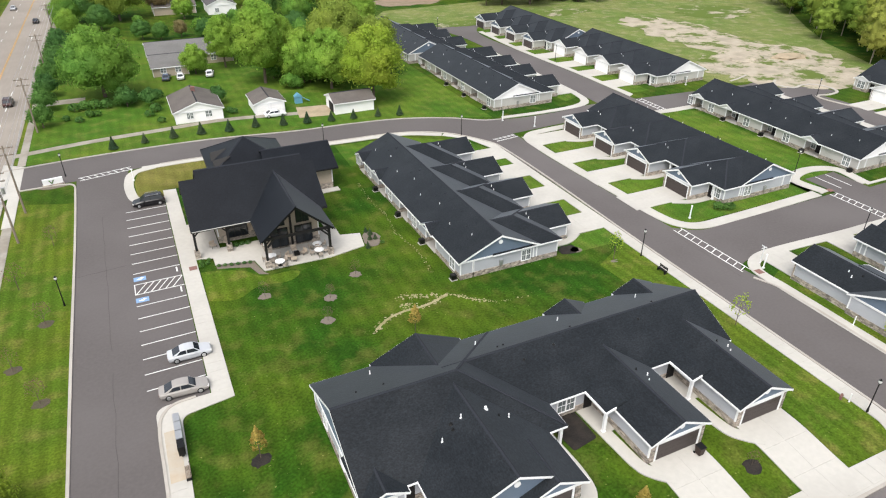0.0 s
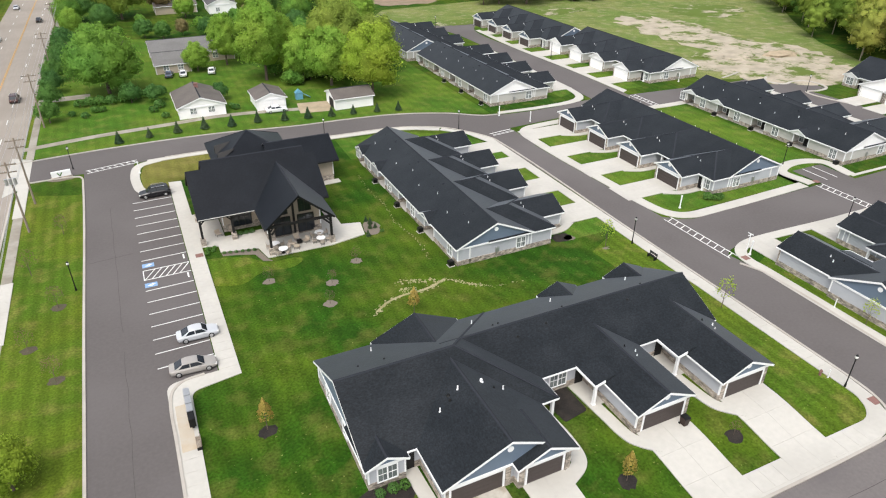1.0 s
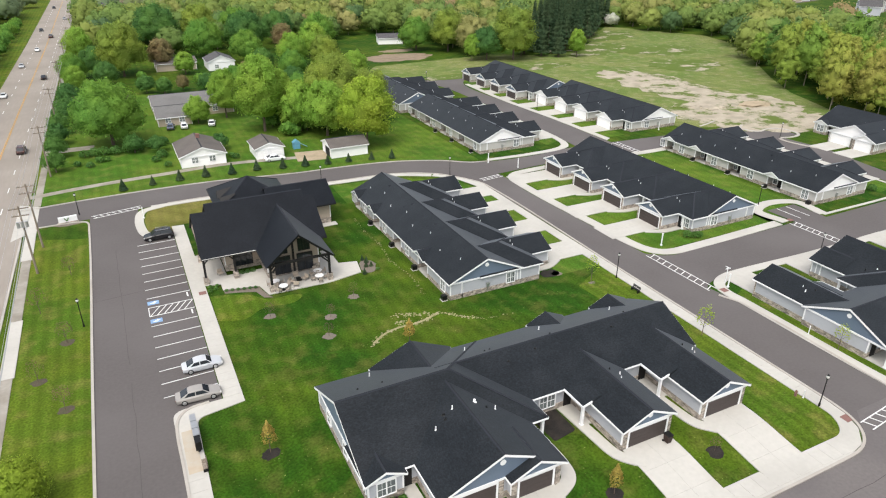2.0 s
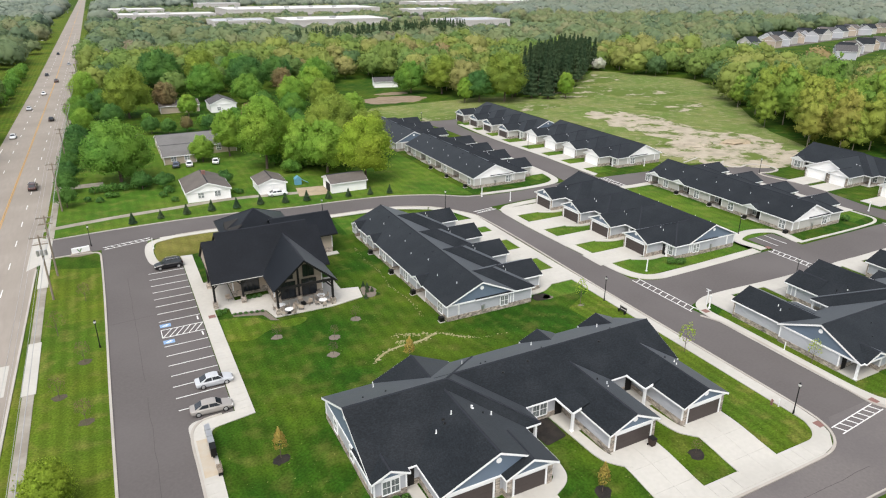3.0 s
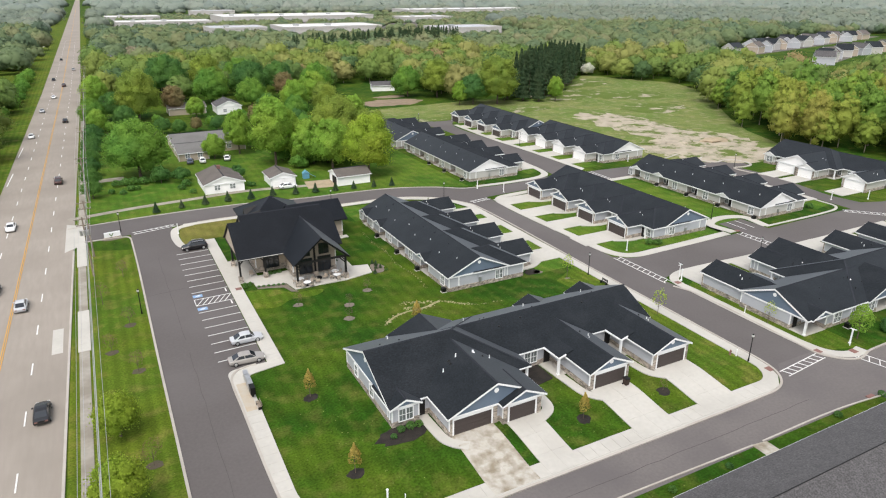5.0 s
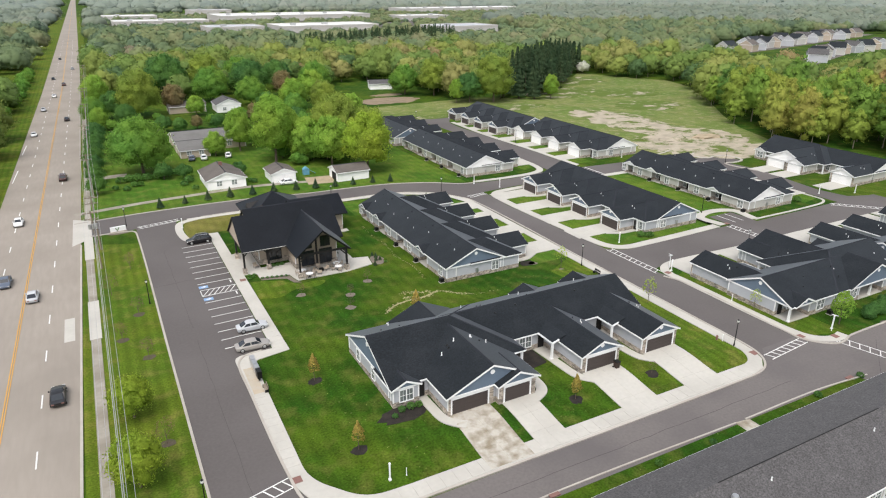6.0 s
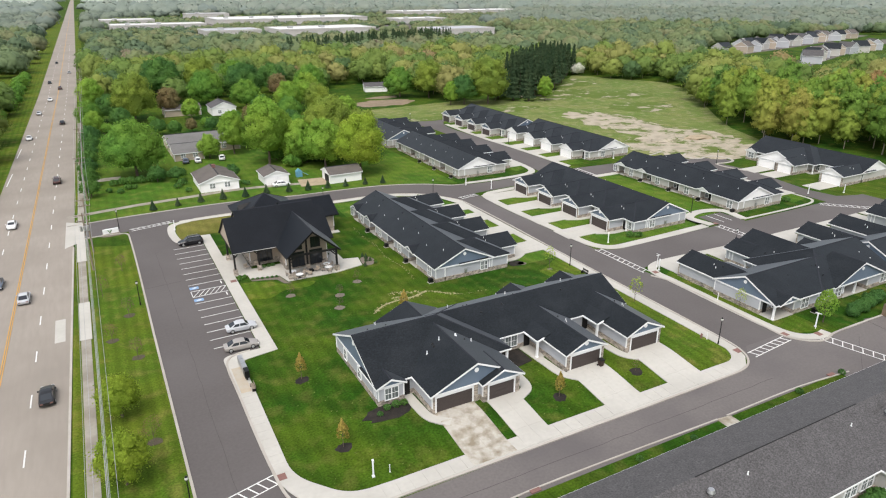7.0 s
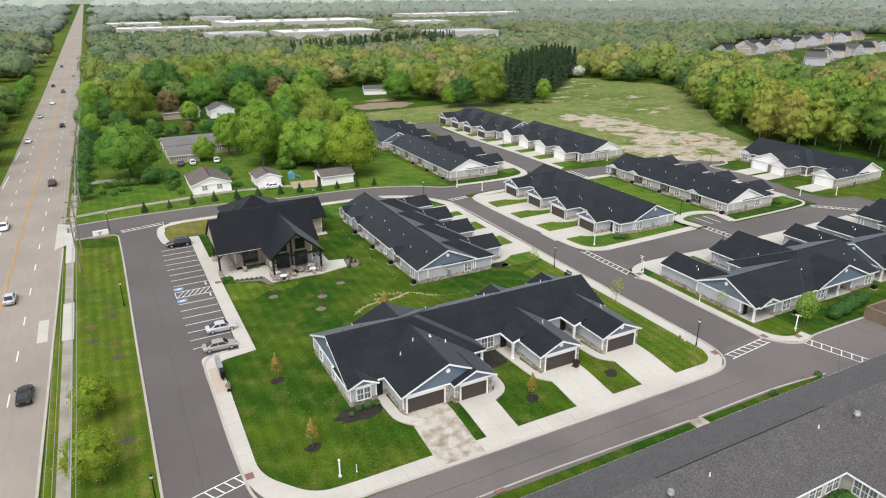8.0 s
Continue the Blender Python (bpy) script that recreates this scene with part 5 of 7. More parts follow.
for pts, lab in (([(-22.5, 128.2), (9, 128.2), (36, 125.3), (48, 124), (58, 120.5), (66.5, 116.5), (66.5, 205), (30, 214), (-16, 226), (-21.2, 226)], "fresh green lawn of the neighbouring yards"), ([(96.2, 62), (109.2, 68), (109.2, 103.5), (96.2, 104)], "fresh green lawn between house rows"), ([(68.4, 62.0), (98.5, 62.2), (98.5, 67), (95.4, 67.6), (95.4, 104.2), (68.0, 103.5), (67.6, 75)], "fresh green lawn pieces between drives"), ([(50.6, 62.2), (57.7, 62.2), (57.7, 100), (55, 106.5), (45, 113.5), (31, 114.8), (30.8, 104), (50.6, 103)], "fresh green lawn pieces between drives"), ([(128.8, 63), (134.6, 64), (135, 104), (128.8, 104)], "fresh green lawn pieces between drives"), ([(103.4, 118), (110, 118), (110, 198), (103.2, 198)], "fresh green lawn pieces between drives"), ([(86.8, 119), (91.6, 121), (92.2, 168), (86.8, 168)], "fresh green lawn pieces between drives"), ([(49.95, 20.0), (56.0, 19.95), (57.85, 22.2), (57.85, 62), (50.8, 58)], "yellowish green lawn at the street corner"), ([(69.8, 21.5), (76, 19.5), (76, 49), (69.8, 46)], "yellowish green lawn strip before the east house")):
    setting(laid("lawn", pts, 0.03 if "corner" in lab else 0.006, VERGE_GRASS if "yellowish" in lab else YARD_GRASS, thick=0.1), lab, "grass")
for side, width, y0, y1 in ((-1, 34, -60, 1300), (1, 5, 128, 1300)):
    line = [(hwx(y) + side * (8.35 + width / 2), y) for y in np.linspace(y0, y1, 12)]
    setting(strip("verge", [tuple(map(float, p)) for p in line], width, 0.005, VERGE_GRASS, thick=0.1), "yellow-green grass verge along the highway", "grass")
setting(laid("lawn", glide([(1.65, 78.6), (4.2, 78), (7, 76.6), (9, 74.3), (13.5, 73.8), (12, 71.8), (8, 72.2), (5, 70.4), (1.65, 71.4)], 4), 0.008, VERGE_GRASS, thick=0.1), "dry yellowish grass beside the patio", "grass")
verge = [(-24.9, -30), (-13.6, -30), (-13.6, 108), (-24.0, 112)]
setting(laid("verge", verge, 0.006, VERGE_GRASS, thick=0.1), "yellow-green grass verge along the highway", "grass")
# ---- trees ----
rng = np.random.default_rng(7)

def leaf_mesh(centres, normals, sizes):
    """Small ragged leaf clumps as separate quads."""
    n = len(centres)
    a = rng.normal(size=(n, 3))
    u = np.cross(normals, a)
    u /= np.linalg.norm(u, axis=1)[:, None] + 1e-9
    v = np.cross(normals, u)
    s = sizes[:, None]
    k = rng.uniform(0.55, 1.15, size=(n, 4, 1))
    q = np.stack([centres + u * s * k[:, 0], centres + v * s * k[:, 1] * 0.8, centres - u * s * k[:, 2], centres - v * s * k[:, 3] * 0.8], axis=1)
    return q.reshape(-1, 3)

def ball(cols, rows):
    """Points and faces of a round core."""
    v = [(math.sin(math.pi * j / rows) * math.cos(6.2832 * (i + 0.5 * (j % 2)) / cols), math.sin(math.pi * j / rows) * math.sin(6.2832 * (i + 0.5 * (j % 2)) / cols), math.cos(math.pi * j / rows)) for j in range(1, rows) for i in range(cols)]
    f = [(j * cols + i, (j + 1) * cols + i, (j + 1) * cols + (i + 1) % cols, j * cols + (i + 1) % cols) for j in range(rows - 2) for i in range(cols)]
    top, low = len(v), len(v) + 1
    v += [(0, 0, 1), (0, 0, -1)]
    f += [(top, i, (i + 1) % cols, top) for i in range(cols)] + [(low, (rows - 2) * cols + (i + 1) % cols, (rows - 2) * cols + i, low) for i in range(cols)]
    return np.array(v), [tuple(dict.fromkeys(q)) for q in f]

def crown(n, rx, rz, z0, leaf, lobes=9, cone=0.0, core=(8, 5), rough=0.75, jitter=0.8, low=-0.55, lobe=1.0, ragged=0.2):
    """A crown of billowing boughs, each a dark round core under a coat of leaf clumps: half-width rx, height 2 rz, foot at z0.
    Gives the leaves' corners and normals, and the cores' points, faces and normals."""
    size = np.array([rx, rx, rz])
    k = np.arange(lobes)
    zc = 0.98 - (0.98 - low) * (k + 0.5) / lobes
    a = k * 2.39996 + rng.uniform(0, 6.28)
    side = np.sqrt(1 - zc ** 2)
    d = np.stack([side * np.cos(a), side * np.sin(a), zc], axis=1) + rng.normal(size=(lobes, 3)) * 0.14
    d /= np.linalg.norm(d, axis=1)[:, None]
    lr = rx * rng.uniform(0.65, 1.3, size=lobes) * 0.42 * lobe * (10 / lobes) ** 0.4
    flat = np.array([1.0, 1.0, 0.86])
    c = d * np.maximum(size - lr[:, None] * flat, 0.15 * size) * rng.uniform(0.8, 1.06, size=(lobes, 1))
    c, lr = np.concatenate([c, [[0, 0, -0.1 * rz]]]), np.append(lr, 0.8 * rx)
    d = np.concatenate([d, [[0, 0, 1.0]]])
    stretch = np.ones((lobes + 1, 3)) * flat
    stretch[-1, 2] = rz / rx
    def profile(p):
        f = np.clip((p[:, 2] + rz) / (2 * rz), 0, 1)
        p[:, :2] *= (1.12 - (0.28 + cone) * f ** 1.6)[:, None]
        p[:, 2] += z0 + rz
        return p
    m = int(n * 2.4)
    w = lr ** 2
    which = rng.choice(lobes + 1, size=m, p=w / w.sum())
    e = rng.normal(size=(m, 3))
    e /= np.linalg.norm(e, axis=1)[:, None]
    wave = rng.normal(size=(3, 3)) * 3.2
    bump = 1 + 0.09 * np.sin(e @ wave[0] + which) + 0.08 * np.sin(e @ wave[1] * 1.9 + 2 * which)
    p = c[which] + e * stretch[which] * (lr[which] * bump * (0.93 + ragged * rng.uniform(-0.5, 1, size=m) ** 3))[:, None]
    good = np.sum(e * d[which], axis=1) > -0.55
    for j in range(lobes + 1):
        good &= (which == j) | (np.linalg.norm((p - c[j]) / stretch[j], axis=1) > 0.86 * lr[j])
    pick = np.nonzero(good)[0][:n]
    p, e = p[pick], e[pick]
    soft = e * 0.36 + p / size * 0.85 + np.array([0, 0, 0.15])
    soft /= np.linalg.norm(soft, axis=1)[:, None]
    nrm = soft + rng.normal(size=p.shape) * jitter
    nrm /= np.linalg.norm(nrm, axis=1)[:, None]
    shade = soft * 0.8 + nrm * rough
    shade /= np.linalg.norm(shade, axis=1)[:, None]
    quads = leaf_mesh(profile(p), nrm, leaf * rng.uniform(0.6, 1.3, size=len(p)))
    bv, bf = ball(*core)
    cv, cn, cf = [], [], []
    for j in range(lobes + 1):
        b = 1 + 0.09 * np.sin(bv @ wave[0] + j) + 0.08 * np.sin(bv @ wave[1] * 1.9 + 2 * j)
        cv.append(c[j] + bv * stretch[j] * (0.78 * lr[j] * b)[:, None])
        body = bv * 0.36 + cv[-1] / size * 0.85 + np.array([0, 0, 0.15])
        cn.append(body / np.linalg.norm(body, axis=1)[:, None])
        cf += [tuple(i + j * len(bv) for i in f) for f in bf]
    return quads, np.repeat(shade, 4, axis=0), profile(np.concatenate(cv)), cf, np.concatenate(cn)

def leaf_object(name, quads, material, parent=None, tint=None, shade=None, cores=None):
    """Leaf clumps and bough cores as one mesh; shade: the crown's rounded normals, so that light falls softly over it."""
    n = len(quads) // 4
    faces = np.arange(4 * n).reshape(n, 4).tolist()
    if cores is not None:
        faces += [tuple(i + 4 * n for i in f) for f in cores[1]]
        quads = np.concatenate([quads, cores[0]])
        shade = np.concatenate([shade, cores[2]])
    me = bpy.data.meshes.new(name)
    me.from_pydata(quads.tolist(), [], faces)
    if tint is not None:
        me.attributes.new("crown_tint", 'FLOAT', 'FACE').data.foreach_set("value", np.asarray(tint, dtype=np.float32))
    if shade is not None:
        me.shade_smooth()
        me.attributes.new("custom_normal", 'FLOAT_VECTOR', 'POINT').data.foreach_set("vector", shade.astype(np.float32).ravel())
    me.materials.append(material)
    ob = new(name, me)
    if parent is not None:
        ob.parent = parent
    return ob

def grow_trunk(t, h, r, spread, rz, n=7, seed=0):
    """A tapered trunk with its leader, and limbs as parts of it."""
    ra = random.Random(seed)
    top = (0.03 * h * ra.uniform(-1, 1), 0.03 * h * ra.uniform(-1, 1), h)
    bm = bmesh.new()
    loft(bm, [[(p[0] + q * math.cos(0.7854 * k), p[1] + q * math.sin(0.7854 * k), p[2]) for k in range(8)] for p, q in (((0, 0, -0.3), r * 1.25), ((0, 0, 0.25), r), (top, r * 0.6), ((top[0], top[1], h + rz * 1.1), r * 0.12))])
    trunk = part("trunk", bm, BARK, t)
    for k in range(n):
        a = 6.2832 * k / n + ra.uniform(-0.3, 0.3)
        s = h * ra.uniform(0.55, 1.0)
        bm = bmesh.new()
        tube(bm, (0, 0, s), (spread * 0.75 * math.cos(a), spread * 0.75 * math.sin(a), s + rz * ra.uniform(0.5, 1.2)), r * 0.42, r * 0.12, 6)
        part("limb", bm, BARK, trunk)

def tree_kind(name, label, material, n, rx, rz, foot, leaf, r, lobes=9, cone=0.0, seed=1, group="", core=(8, 5), ragged=0.36, low=-0.7, lobe=1.0):
    """A tree built once at the origin, to be copied."""
    t = thing(name, Matrix(), label, "tree", group)
    grow_trunk(t, foot + rz * 0.5, r, rx, rz, 0 if rx < 0.6 or name == "hedge_shrub" or name in ("street_tree", "roadside_shrub") else 5, seed)
    q, sh, cv, cf, cn = crown(n, rx, rz, foot, leaf, lobes, cone, core or (6, 4), ragged=ragged, low=low, lobe=lobe)
    leaf_object("crown", q, material, t, shade=sh, cores=(cv, cf, cn) if core else None)
    return t

used = set()
def plant(kind, x, y, size=1.0, turn=None, label=""):
    m = Matrix.Translation((x, y, gz(x, y))) @ Matrix.Rotation(turn if turn is not None else random.uniform(0, 6.28), 4, 'Z') @ Matrix.Scale(size, 4)
    if kind.name not in used:
        used.add(kind.name)
        kind.matrix_basis = m
        t = kind
    else:
        keep = kind.matrix_basis.copy()
        kind.matrix_basis = Matrix()
        t = copy_thing(kind, m)
        kind.matrix_basis = keep
    if label:
        tagged(t, label)
    return t

maple = tree_kind("maple_tree", "broad fresh green maple tree with dense crown", LEAF, 6400, 7.6, 7.9, 0.8, 0.27, 0.42, 34, seed=3)
maple_deep = tree_kind("maple_tree", "broad deep green shade tree with dense crown", LEAF_MID, 6400, 8.4, 7.6, 0.6, 0.27, 0.4, 36, seed=4)
maple_lime = tree_kind("maple_tree", "bright lime green maple tree in spring leaf", LEAF_LIME, 6400, 7.0, 8.1, 1.5, 0.27, 0.36, 32, seed=5)
tall = tree_kind("ash_tree", "tall green ash tree with a billowing crown", LEAF, 9000, 7.0, 10.6, 0.8, 0.27, 0.4, 40, 0.15, seed=6)
oak_dark = tree_kind("oak_tree", "round dark green oak tree in full leaf", LEAF_DEEP, 6500, 8.4, 8.0, 0.8, 0.28, 0.4, 32, seed=16)
poplar = tree_kind("poplar_tree", "tall yellow-green tree with a soft rounded crown", LEAF_YELLOW, 7000, 8.2, 9.2, 0.8, 0.28, 0.4, 34, seed=17)
copper = tree_kind("copper_tree", "small copper brown tree among green ones", LEAF_RUST, 2600, 4.4, 5.2, 0.8, 0.26, 0.2, 14, seed=18)
lime_small = tree_kind("roadside_tree", "small round lime green roadside tree", LEAF_OLIVE, 4200, 2.2, 2.4, 0.4, 0.095, 0.12, 24, seed=7, core=(5, 3), ragged=0.45)
bush = tree_kind("roadside_shrub", "large loose green shrub beside the highway", LEAF_MID, 900, 2.6, 2.2, 0.1, 0.24, 0.1, 14, seed=19, core=(5, 3))
round_small = tree_kind("street_tree", "small round dark green street tree", LEAF_DEEP, 1300, 2.6, 2.4, 0.4, 0.19, 0.13, 12, seed=8, core=(5, 3))
amber = tree_kind("young_tree", "slim young tree with amber spring leaves in mulch", LEAF_AMBER, 750, 0.85, 1.6, 0.9, 0.115, 0.045, 12, 0.75, seed=9, core=0)
young = tree_kind("young_tree", "young bright green tree beside the car park", LEAF, 2000, 1.5, 2.1, 0.8, 0.11, 0.08, 44, 0.3, seed=10, core=0)
twiggy = tree_kind("sapling", "bare reddish sapling in a mulch ring", LEAF_RED, 300, 0.8, 0.9, 0.6, 0.042, 0.025, 10, seed=11, core=0)
thin = tree_kind("sapling", "thin young tree with sparse pale leaves", LEAF_LIME, 200, 0.9, 1.3, 0.9, 0.1, 0.035, 10, seed=12, core=0)

for x, y, s in ((2.3, 43.7, 1.0), (2.4, 28.0, 0.95), (29.3, 24.0, 0.9), (22.3, 54.8, 0.95)):
    plant(amber, x, y, s)
for x, y, s in ((41.9, 24.0, 0.8), (13.9, 61.4, 0.9), (20.1, 69.7, 1.0), (8.2, 69.5, 1.0), (15.5, 65.8, 0.9), (-16.2, 60.0, 1.4), (-16.2, 39.0, 1.5), (-16.3, 74.5, 1.4), (-19.1, 66.8, 1.3), (-19.7, 84.0, 1.7), (-16.1, 94.6, 1.4)):
    plant(twiggy, x, y, s)
for x, y, s in ((57.0, 40.3, 1.3), (53.3, 58.4, 1.3), (69.9, 30.5, 1.1), ):
    plant(thin, x, y, s)
for x, y, s in ((-19.1, 46.0, 1.15), (-19.5, 33.0, 1.3)):
    plant(lime_small, x, y, s)
plant(young, 77.6, 21.4, 1.15)
GROVE = ((maple_deep, -7.8, 165.5, 1.0), (poplar, -1.1, 255, 1.02), (copper, 12.5, 262, 1.1), (maple_deep, -17, 252.7, 0.62), (oak_dark, -9.6, 258, 0.66), (oak_dark, 15.8, 311, 1.18), (maple_deep, 31, 283, 0.98),
         (oak_dark, 48.3, 289, 1.06), (copper, 63, 283, 1.15), (maple, 58, 248, 0.78), (tall, 28.0, 161.5, 0.97), (tall, 21.5, 180, 0.66), (poplar, 46.5, 161, 1.02), (maple, 41.4, 150.5, 0.86), (maple_lime, 47.5, 138.0, 0.98),
         (maple, 19, 249, 0.5), (maple, 13.6, 177, 0.46), (maple, 36.5, 158, 0.8), (poplar, 55, 157, 0.8), (tall, 34, 171, 0.7), (maple, 52, 170, 0.75), (maple_deep, 42, 178, 0.7), (maple, 60, 182, 0.6),
         (maple, -16, 236, 0.5), (oak_dark, -7, 240, 0.5), (maple_deep, 44, 264, 0.8), (maple, 71, 264, 0.85), (oak_dark, 45, 240, 0.55), (maple_deep, 53, 229, 0.6), (copper, 37, 226, 0.7), (poplar, 67, 234, 0.7), (maple, 72, 216, 0.6),
         (maple, -15, 296, 0.8), (oak_dark, 1, 292, 0.8), (poplar, 33, 312, 1.0), (maple_deep, 50, 318, 1.0), (oak_dark, 66, 306, 0.9), (maple_deep, 80, 288, 0.95), (oak_dark, 4, 222, 0.36), (oak_dark, 9, 219, 0.32), (copper, 15, 221, 0.5), (oak_dark, 22, 219, 0.34), (oak_dark, 47, 205, 0.5), (maple_deep, 58, 204, 0.6))
for kind, x, y, s in GROVE:
    plant(kind, x, y, s)
plant(round_small, -3.5, 156, 0.9)
plant(round_small, 1.5, 154.5, 0.8)
plant(round_small, 15, 150, 0.8)
for x, y, k, s in ((142, 224, poplar, 1.1), (132, 228, oak_dark, 0.8), (125.5, 228.5, tall, 0.52), (127, 253, poplar, 0.95), (169, 218, tall, 0.55), (149, 229, maple_lime, 0.6), (116, 262, maple_deep, 0.9)):
    plant(k, x, y, s)
ur = random.Random(21)
for x0, x1, y0, y1, count in ((27, 57, 154, 176, 20), (26, 70, 184, 212, 16), (-18, 70, 226, 246, 18)):
    for k in range(count):
        plant(bush, ur.uniform(x0, x1), ur.uniform(y0, y1), ur.uniform(0.45, 1.0), label="loose green undergrowth shrub among trees")
blossom = tree_kind("blossom_tree", "white flowering tree at the field's edge", BLOSSOM, 1500, 4.0, 3.6, 0.3, 0.3, 0.15, 14, seed=14)
plant(blossom, 243, 287, 1.0)
for k in range(26):
    y = 190 + 9.5 * k
    plant(bush, hwx(y) - 15.5 - 3.5 * random.random(), y + 3 * random.random(), random.uniform(0.8, 1.7))
for x, y, s in ((-19.6, 148.5, 0.95), (-19.6, 160, 1.0), (-19.5, 171, 1.05), (-19.3, 181, 1.1), (-18.8, 192, 1.1), (-18.4, 203, 1.2), (-17.8, 216, 1.3)):
    plant(round_small, x, y, s)

# small conifers along the track, shrubs
def conifer_kind(name, label, n, r, h, leaf):
    t = thing(name, Matrix(), label, "conifer")
    bm = bmesh.new()
    tube(bm, (0, 0, -0.2), (0, 0, h * 0.9), 0.07 * h / 2, 0.02)
    part("trunk", bm, BARK, t)
    bm = bmesh.new()
    tube(bm, (0, 0, 0.14 * h), (0, 0, 0.92 * h), 0.55 * r, 0.03 * r, 9)
    part("inner_boughs", bm, NEEDLE, t)
    f = rng.uniform(0, 1, n) ** 1.4
    a = rng.uniform(0, 6.2832, n)
    rr = r * (1 - f) * rng.uniform(0.75, 1.1, n) * (0.86 + 0.14 * np.sin(f * 40))
    p = np.stack([rr * np.cos(a), rr * np.sin(a), 0.12 * h + f * h * 0.88], axis=1)
    nr = np.stack([np.cos(a), np.sin(a), np.full(n, 0.9)], axis=1) + rng.normal(size=(n, 3)) * 0.4
    nr /= np.linalg.norm(nr, axis=1)[:, None]
    leaf_object("crown", leaf_mesh(p, nr, leaf * rng.uniform(0.6, 1.2, n)), NEEDLE, t)
    return t

pine = conifer_kind("pine_tree", "dark conical pine tree at the field's corner", 2400, 3.4, 14.0, 0.42)
for x, y, s in ((157, 226, 1.0), (162.5, 221.5, 0.92), (153, 233, 1.1), (166, 229, 1.05), (160, 236, 1.1)):
    plant(pine, x, y, s)
spruce = conifer_kind("spruce_tree", "small dark green cone-shaped spruce", 900, 0.85, 2.3, 0.16)
for x, y in ((-7.2, 130.2), (-1.6, 131.2), (3.7, 131.6), (8.9, 131.6), (14.2, 130.9), (19.5, 131.2), (24.9, 130.0), (29.7, 129.2), (34.6, 128.4), (39.3, 127.9), (44.5, 127.2), (49.0, 126.0)):
    plant(spruce, x, y, random.uniform(0.85, 1.1))
for x, y, s in ((23.9, 75.5, 0.45), (24.9, 77.6, 0.42), (25.4, 78.9, 0.48), (25.7, 77.5, 0.4), (25.1, 80.0, 0.4)):
    plant(spruce, x, y, s)
for x, y, s in ((97.5, 94, 0.7), (98, 84.5, 0.8), (98, 75, 0.7), (97.6, 104, 0.6)):
    plant(spruce, x, y, s)
plant(spruce, 13.6, 10.2, 1.0)
plant(spruce, 11.2, 9.8, 0.8)

hedge = tree_kind("hedge_shrub", "large deep green shrub in a row", LEAF_DEEP, 1100, 1.25, 0.9, 0.02, 0.12, 0.05, 24, seed=15, core=(5, 3))
for k in range(8):
    plant(hedge, 83.6 + 1.35 * k, 20.6 + 0.2 * k + 0.3 * (k % 2), 0.85 + 0.12 * (k % 3))
shrub = tree_kind("shrub", "low dark green rounded shrub", LEAF_DEEP, 260, 0.55, 0.4, 0.02, 0.11, 0.03, 7, seed=13, core=0)
for x, y, s in ((9.2, 31.4, 0.9), (10.4, 31.5, 1.0), (11.5, 31.4, 0.9), (8.0, 30.7, 0.7), (77.9, 64.0, 1.5), (79, 63.2, 1.4), (80, 63.3, 1.2), (128, 64.5, 1.6), (4.1, 79.1, 0.5), (4.9, 78.95, 0.5), (5.7, 78.8, 0.5), (6.5, 78.6, 0.5), (7.3, 78.45, 0.5), (8.1, 78.3, 0.5), (2.0, 79.9, 0.7), (2.8, 80.4, 0.6), (2.2, 81.0, 0.7), (3.1, 81.2, 0.55), (6.4, 83.6, 0.7), (7.2, 83.7, 0.75), (8.0, 83.7, 0.7), (8.8, 83.7, 0.75), (26.2, 75.9, 0.6), (38, 10.4, 0.8), (30, 10.6, 0.8), (57, 10.8, 0.9), (66, 11.0, 0.9), (2.0, 150, 2.2), (0.5, 147, 1.8), (2.5, 142, 1.6), (-13, 149, 1.6), (-15.5, 151, 1.5), (-11, 152, 1.8), (-9.5, 152, 1.5), (-14, 157, 2.2), (-12, 157.5, 2.4), (-10, 157.5, 2.5), (-7.5, 157, 2.5), (-5, 157.5, 2.3), (-2.5, 158, 2.4), (0, 159, 2.4), (3, 160, 2.5), (17, 141.5, 1.6), (16.3, 143, 1.4), (78.5, 100, 1.0), (79.5, 90, 1.0), (79.5, 80.5, 1.0)):
    plant(shrub, x, y, s)

# ---- woods ----
def in_poly(x, y, poly):
    inside = False
    for (x0, y0), (x1, y1) in zip(poly, poly[1:] + poly[:1]):
        if (y0 > y) != (y1 > y) and x < (x1 - x0) * (y - y0) / (y1 - y0) + x0:
            inside = not inside
    return inside

FIELD = [(60, 190), (86, 232), (140, 236), (158, 226), (176, 222), (215, 262), (240, 288), (262, 240), (252, 209), (224, 177), (203, 152), (189, 133), (180, 113), (186, 92), (196, 70), (210, 40), (240, -60), (60, -60)]
YARD = [(-26, 20), (-26, 226), (-15, 226), (-14, 172), (0, 170), (0, 214), (27, 216), (28, 186), (20, 168), (60, 172), (72, 194), (72, 20)]
# stretched towards the camera so that the white house shows
SIGHT_GAP = [(17, 210), (36, 210), (45, 268), (8, 272), (8, 256), (18, 252)]
COURT = [(80, 232), (84, 262), (98, 302), (130, 306), (130, 262), (122, 232)]
ESTATE = [(340, 205), (405, 350), (560, 425), (760, 440), (760, 300), (560, 215)]
WORKS = [(5, 860), (90, 720), (170, 670), (330, 640), (430, 590), (460, 760), (860, 1240), (860, 1400), (500, 1300), (120, 1400), (5, 1200)]
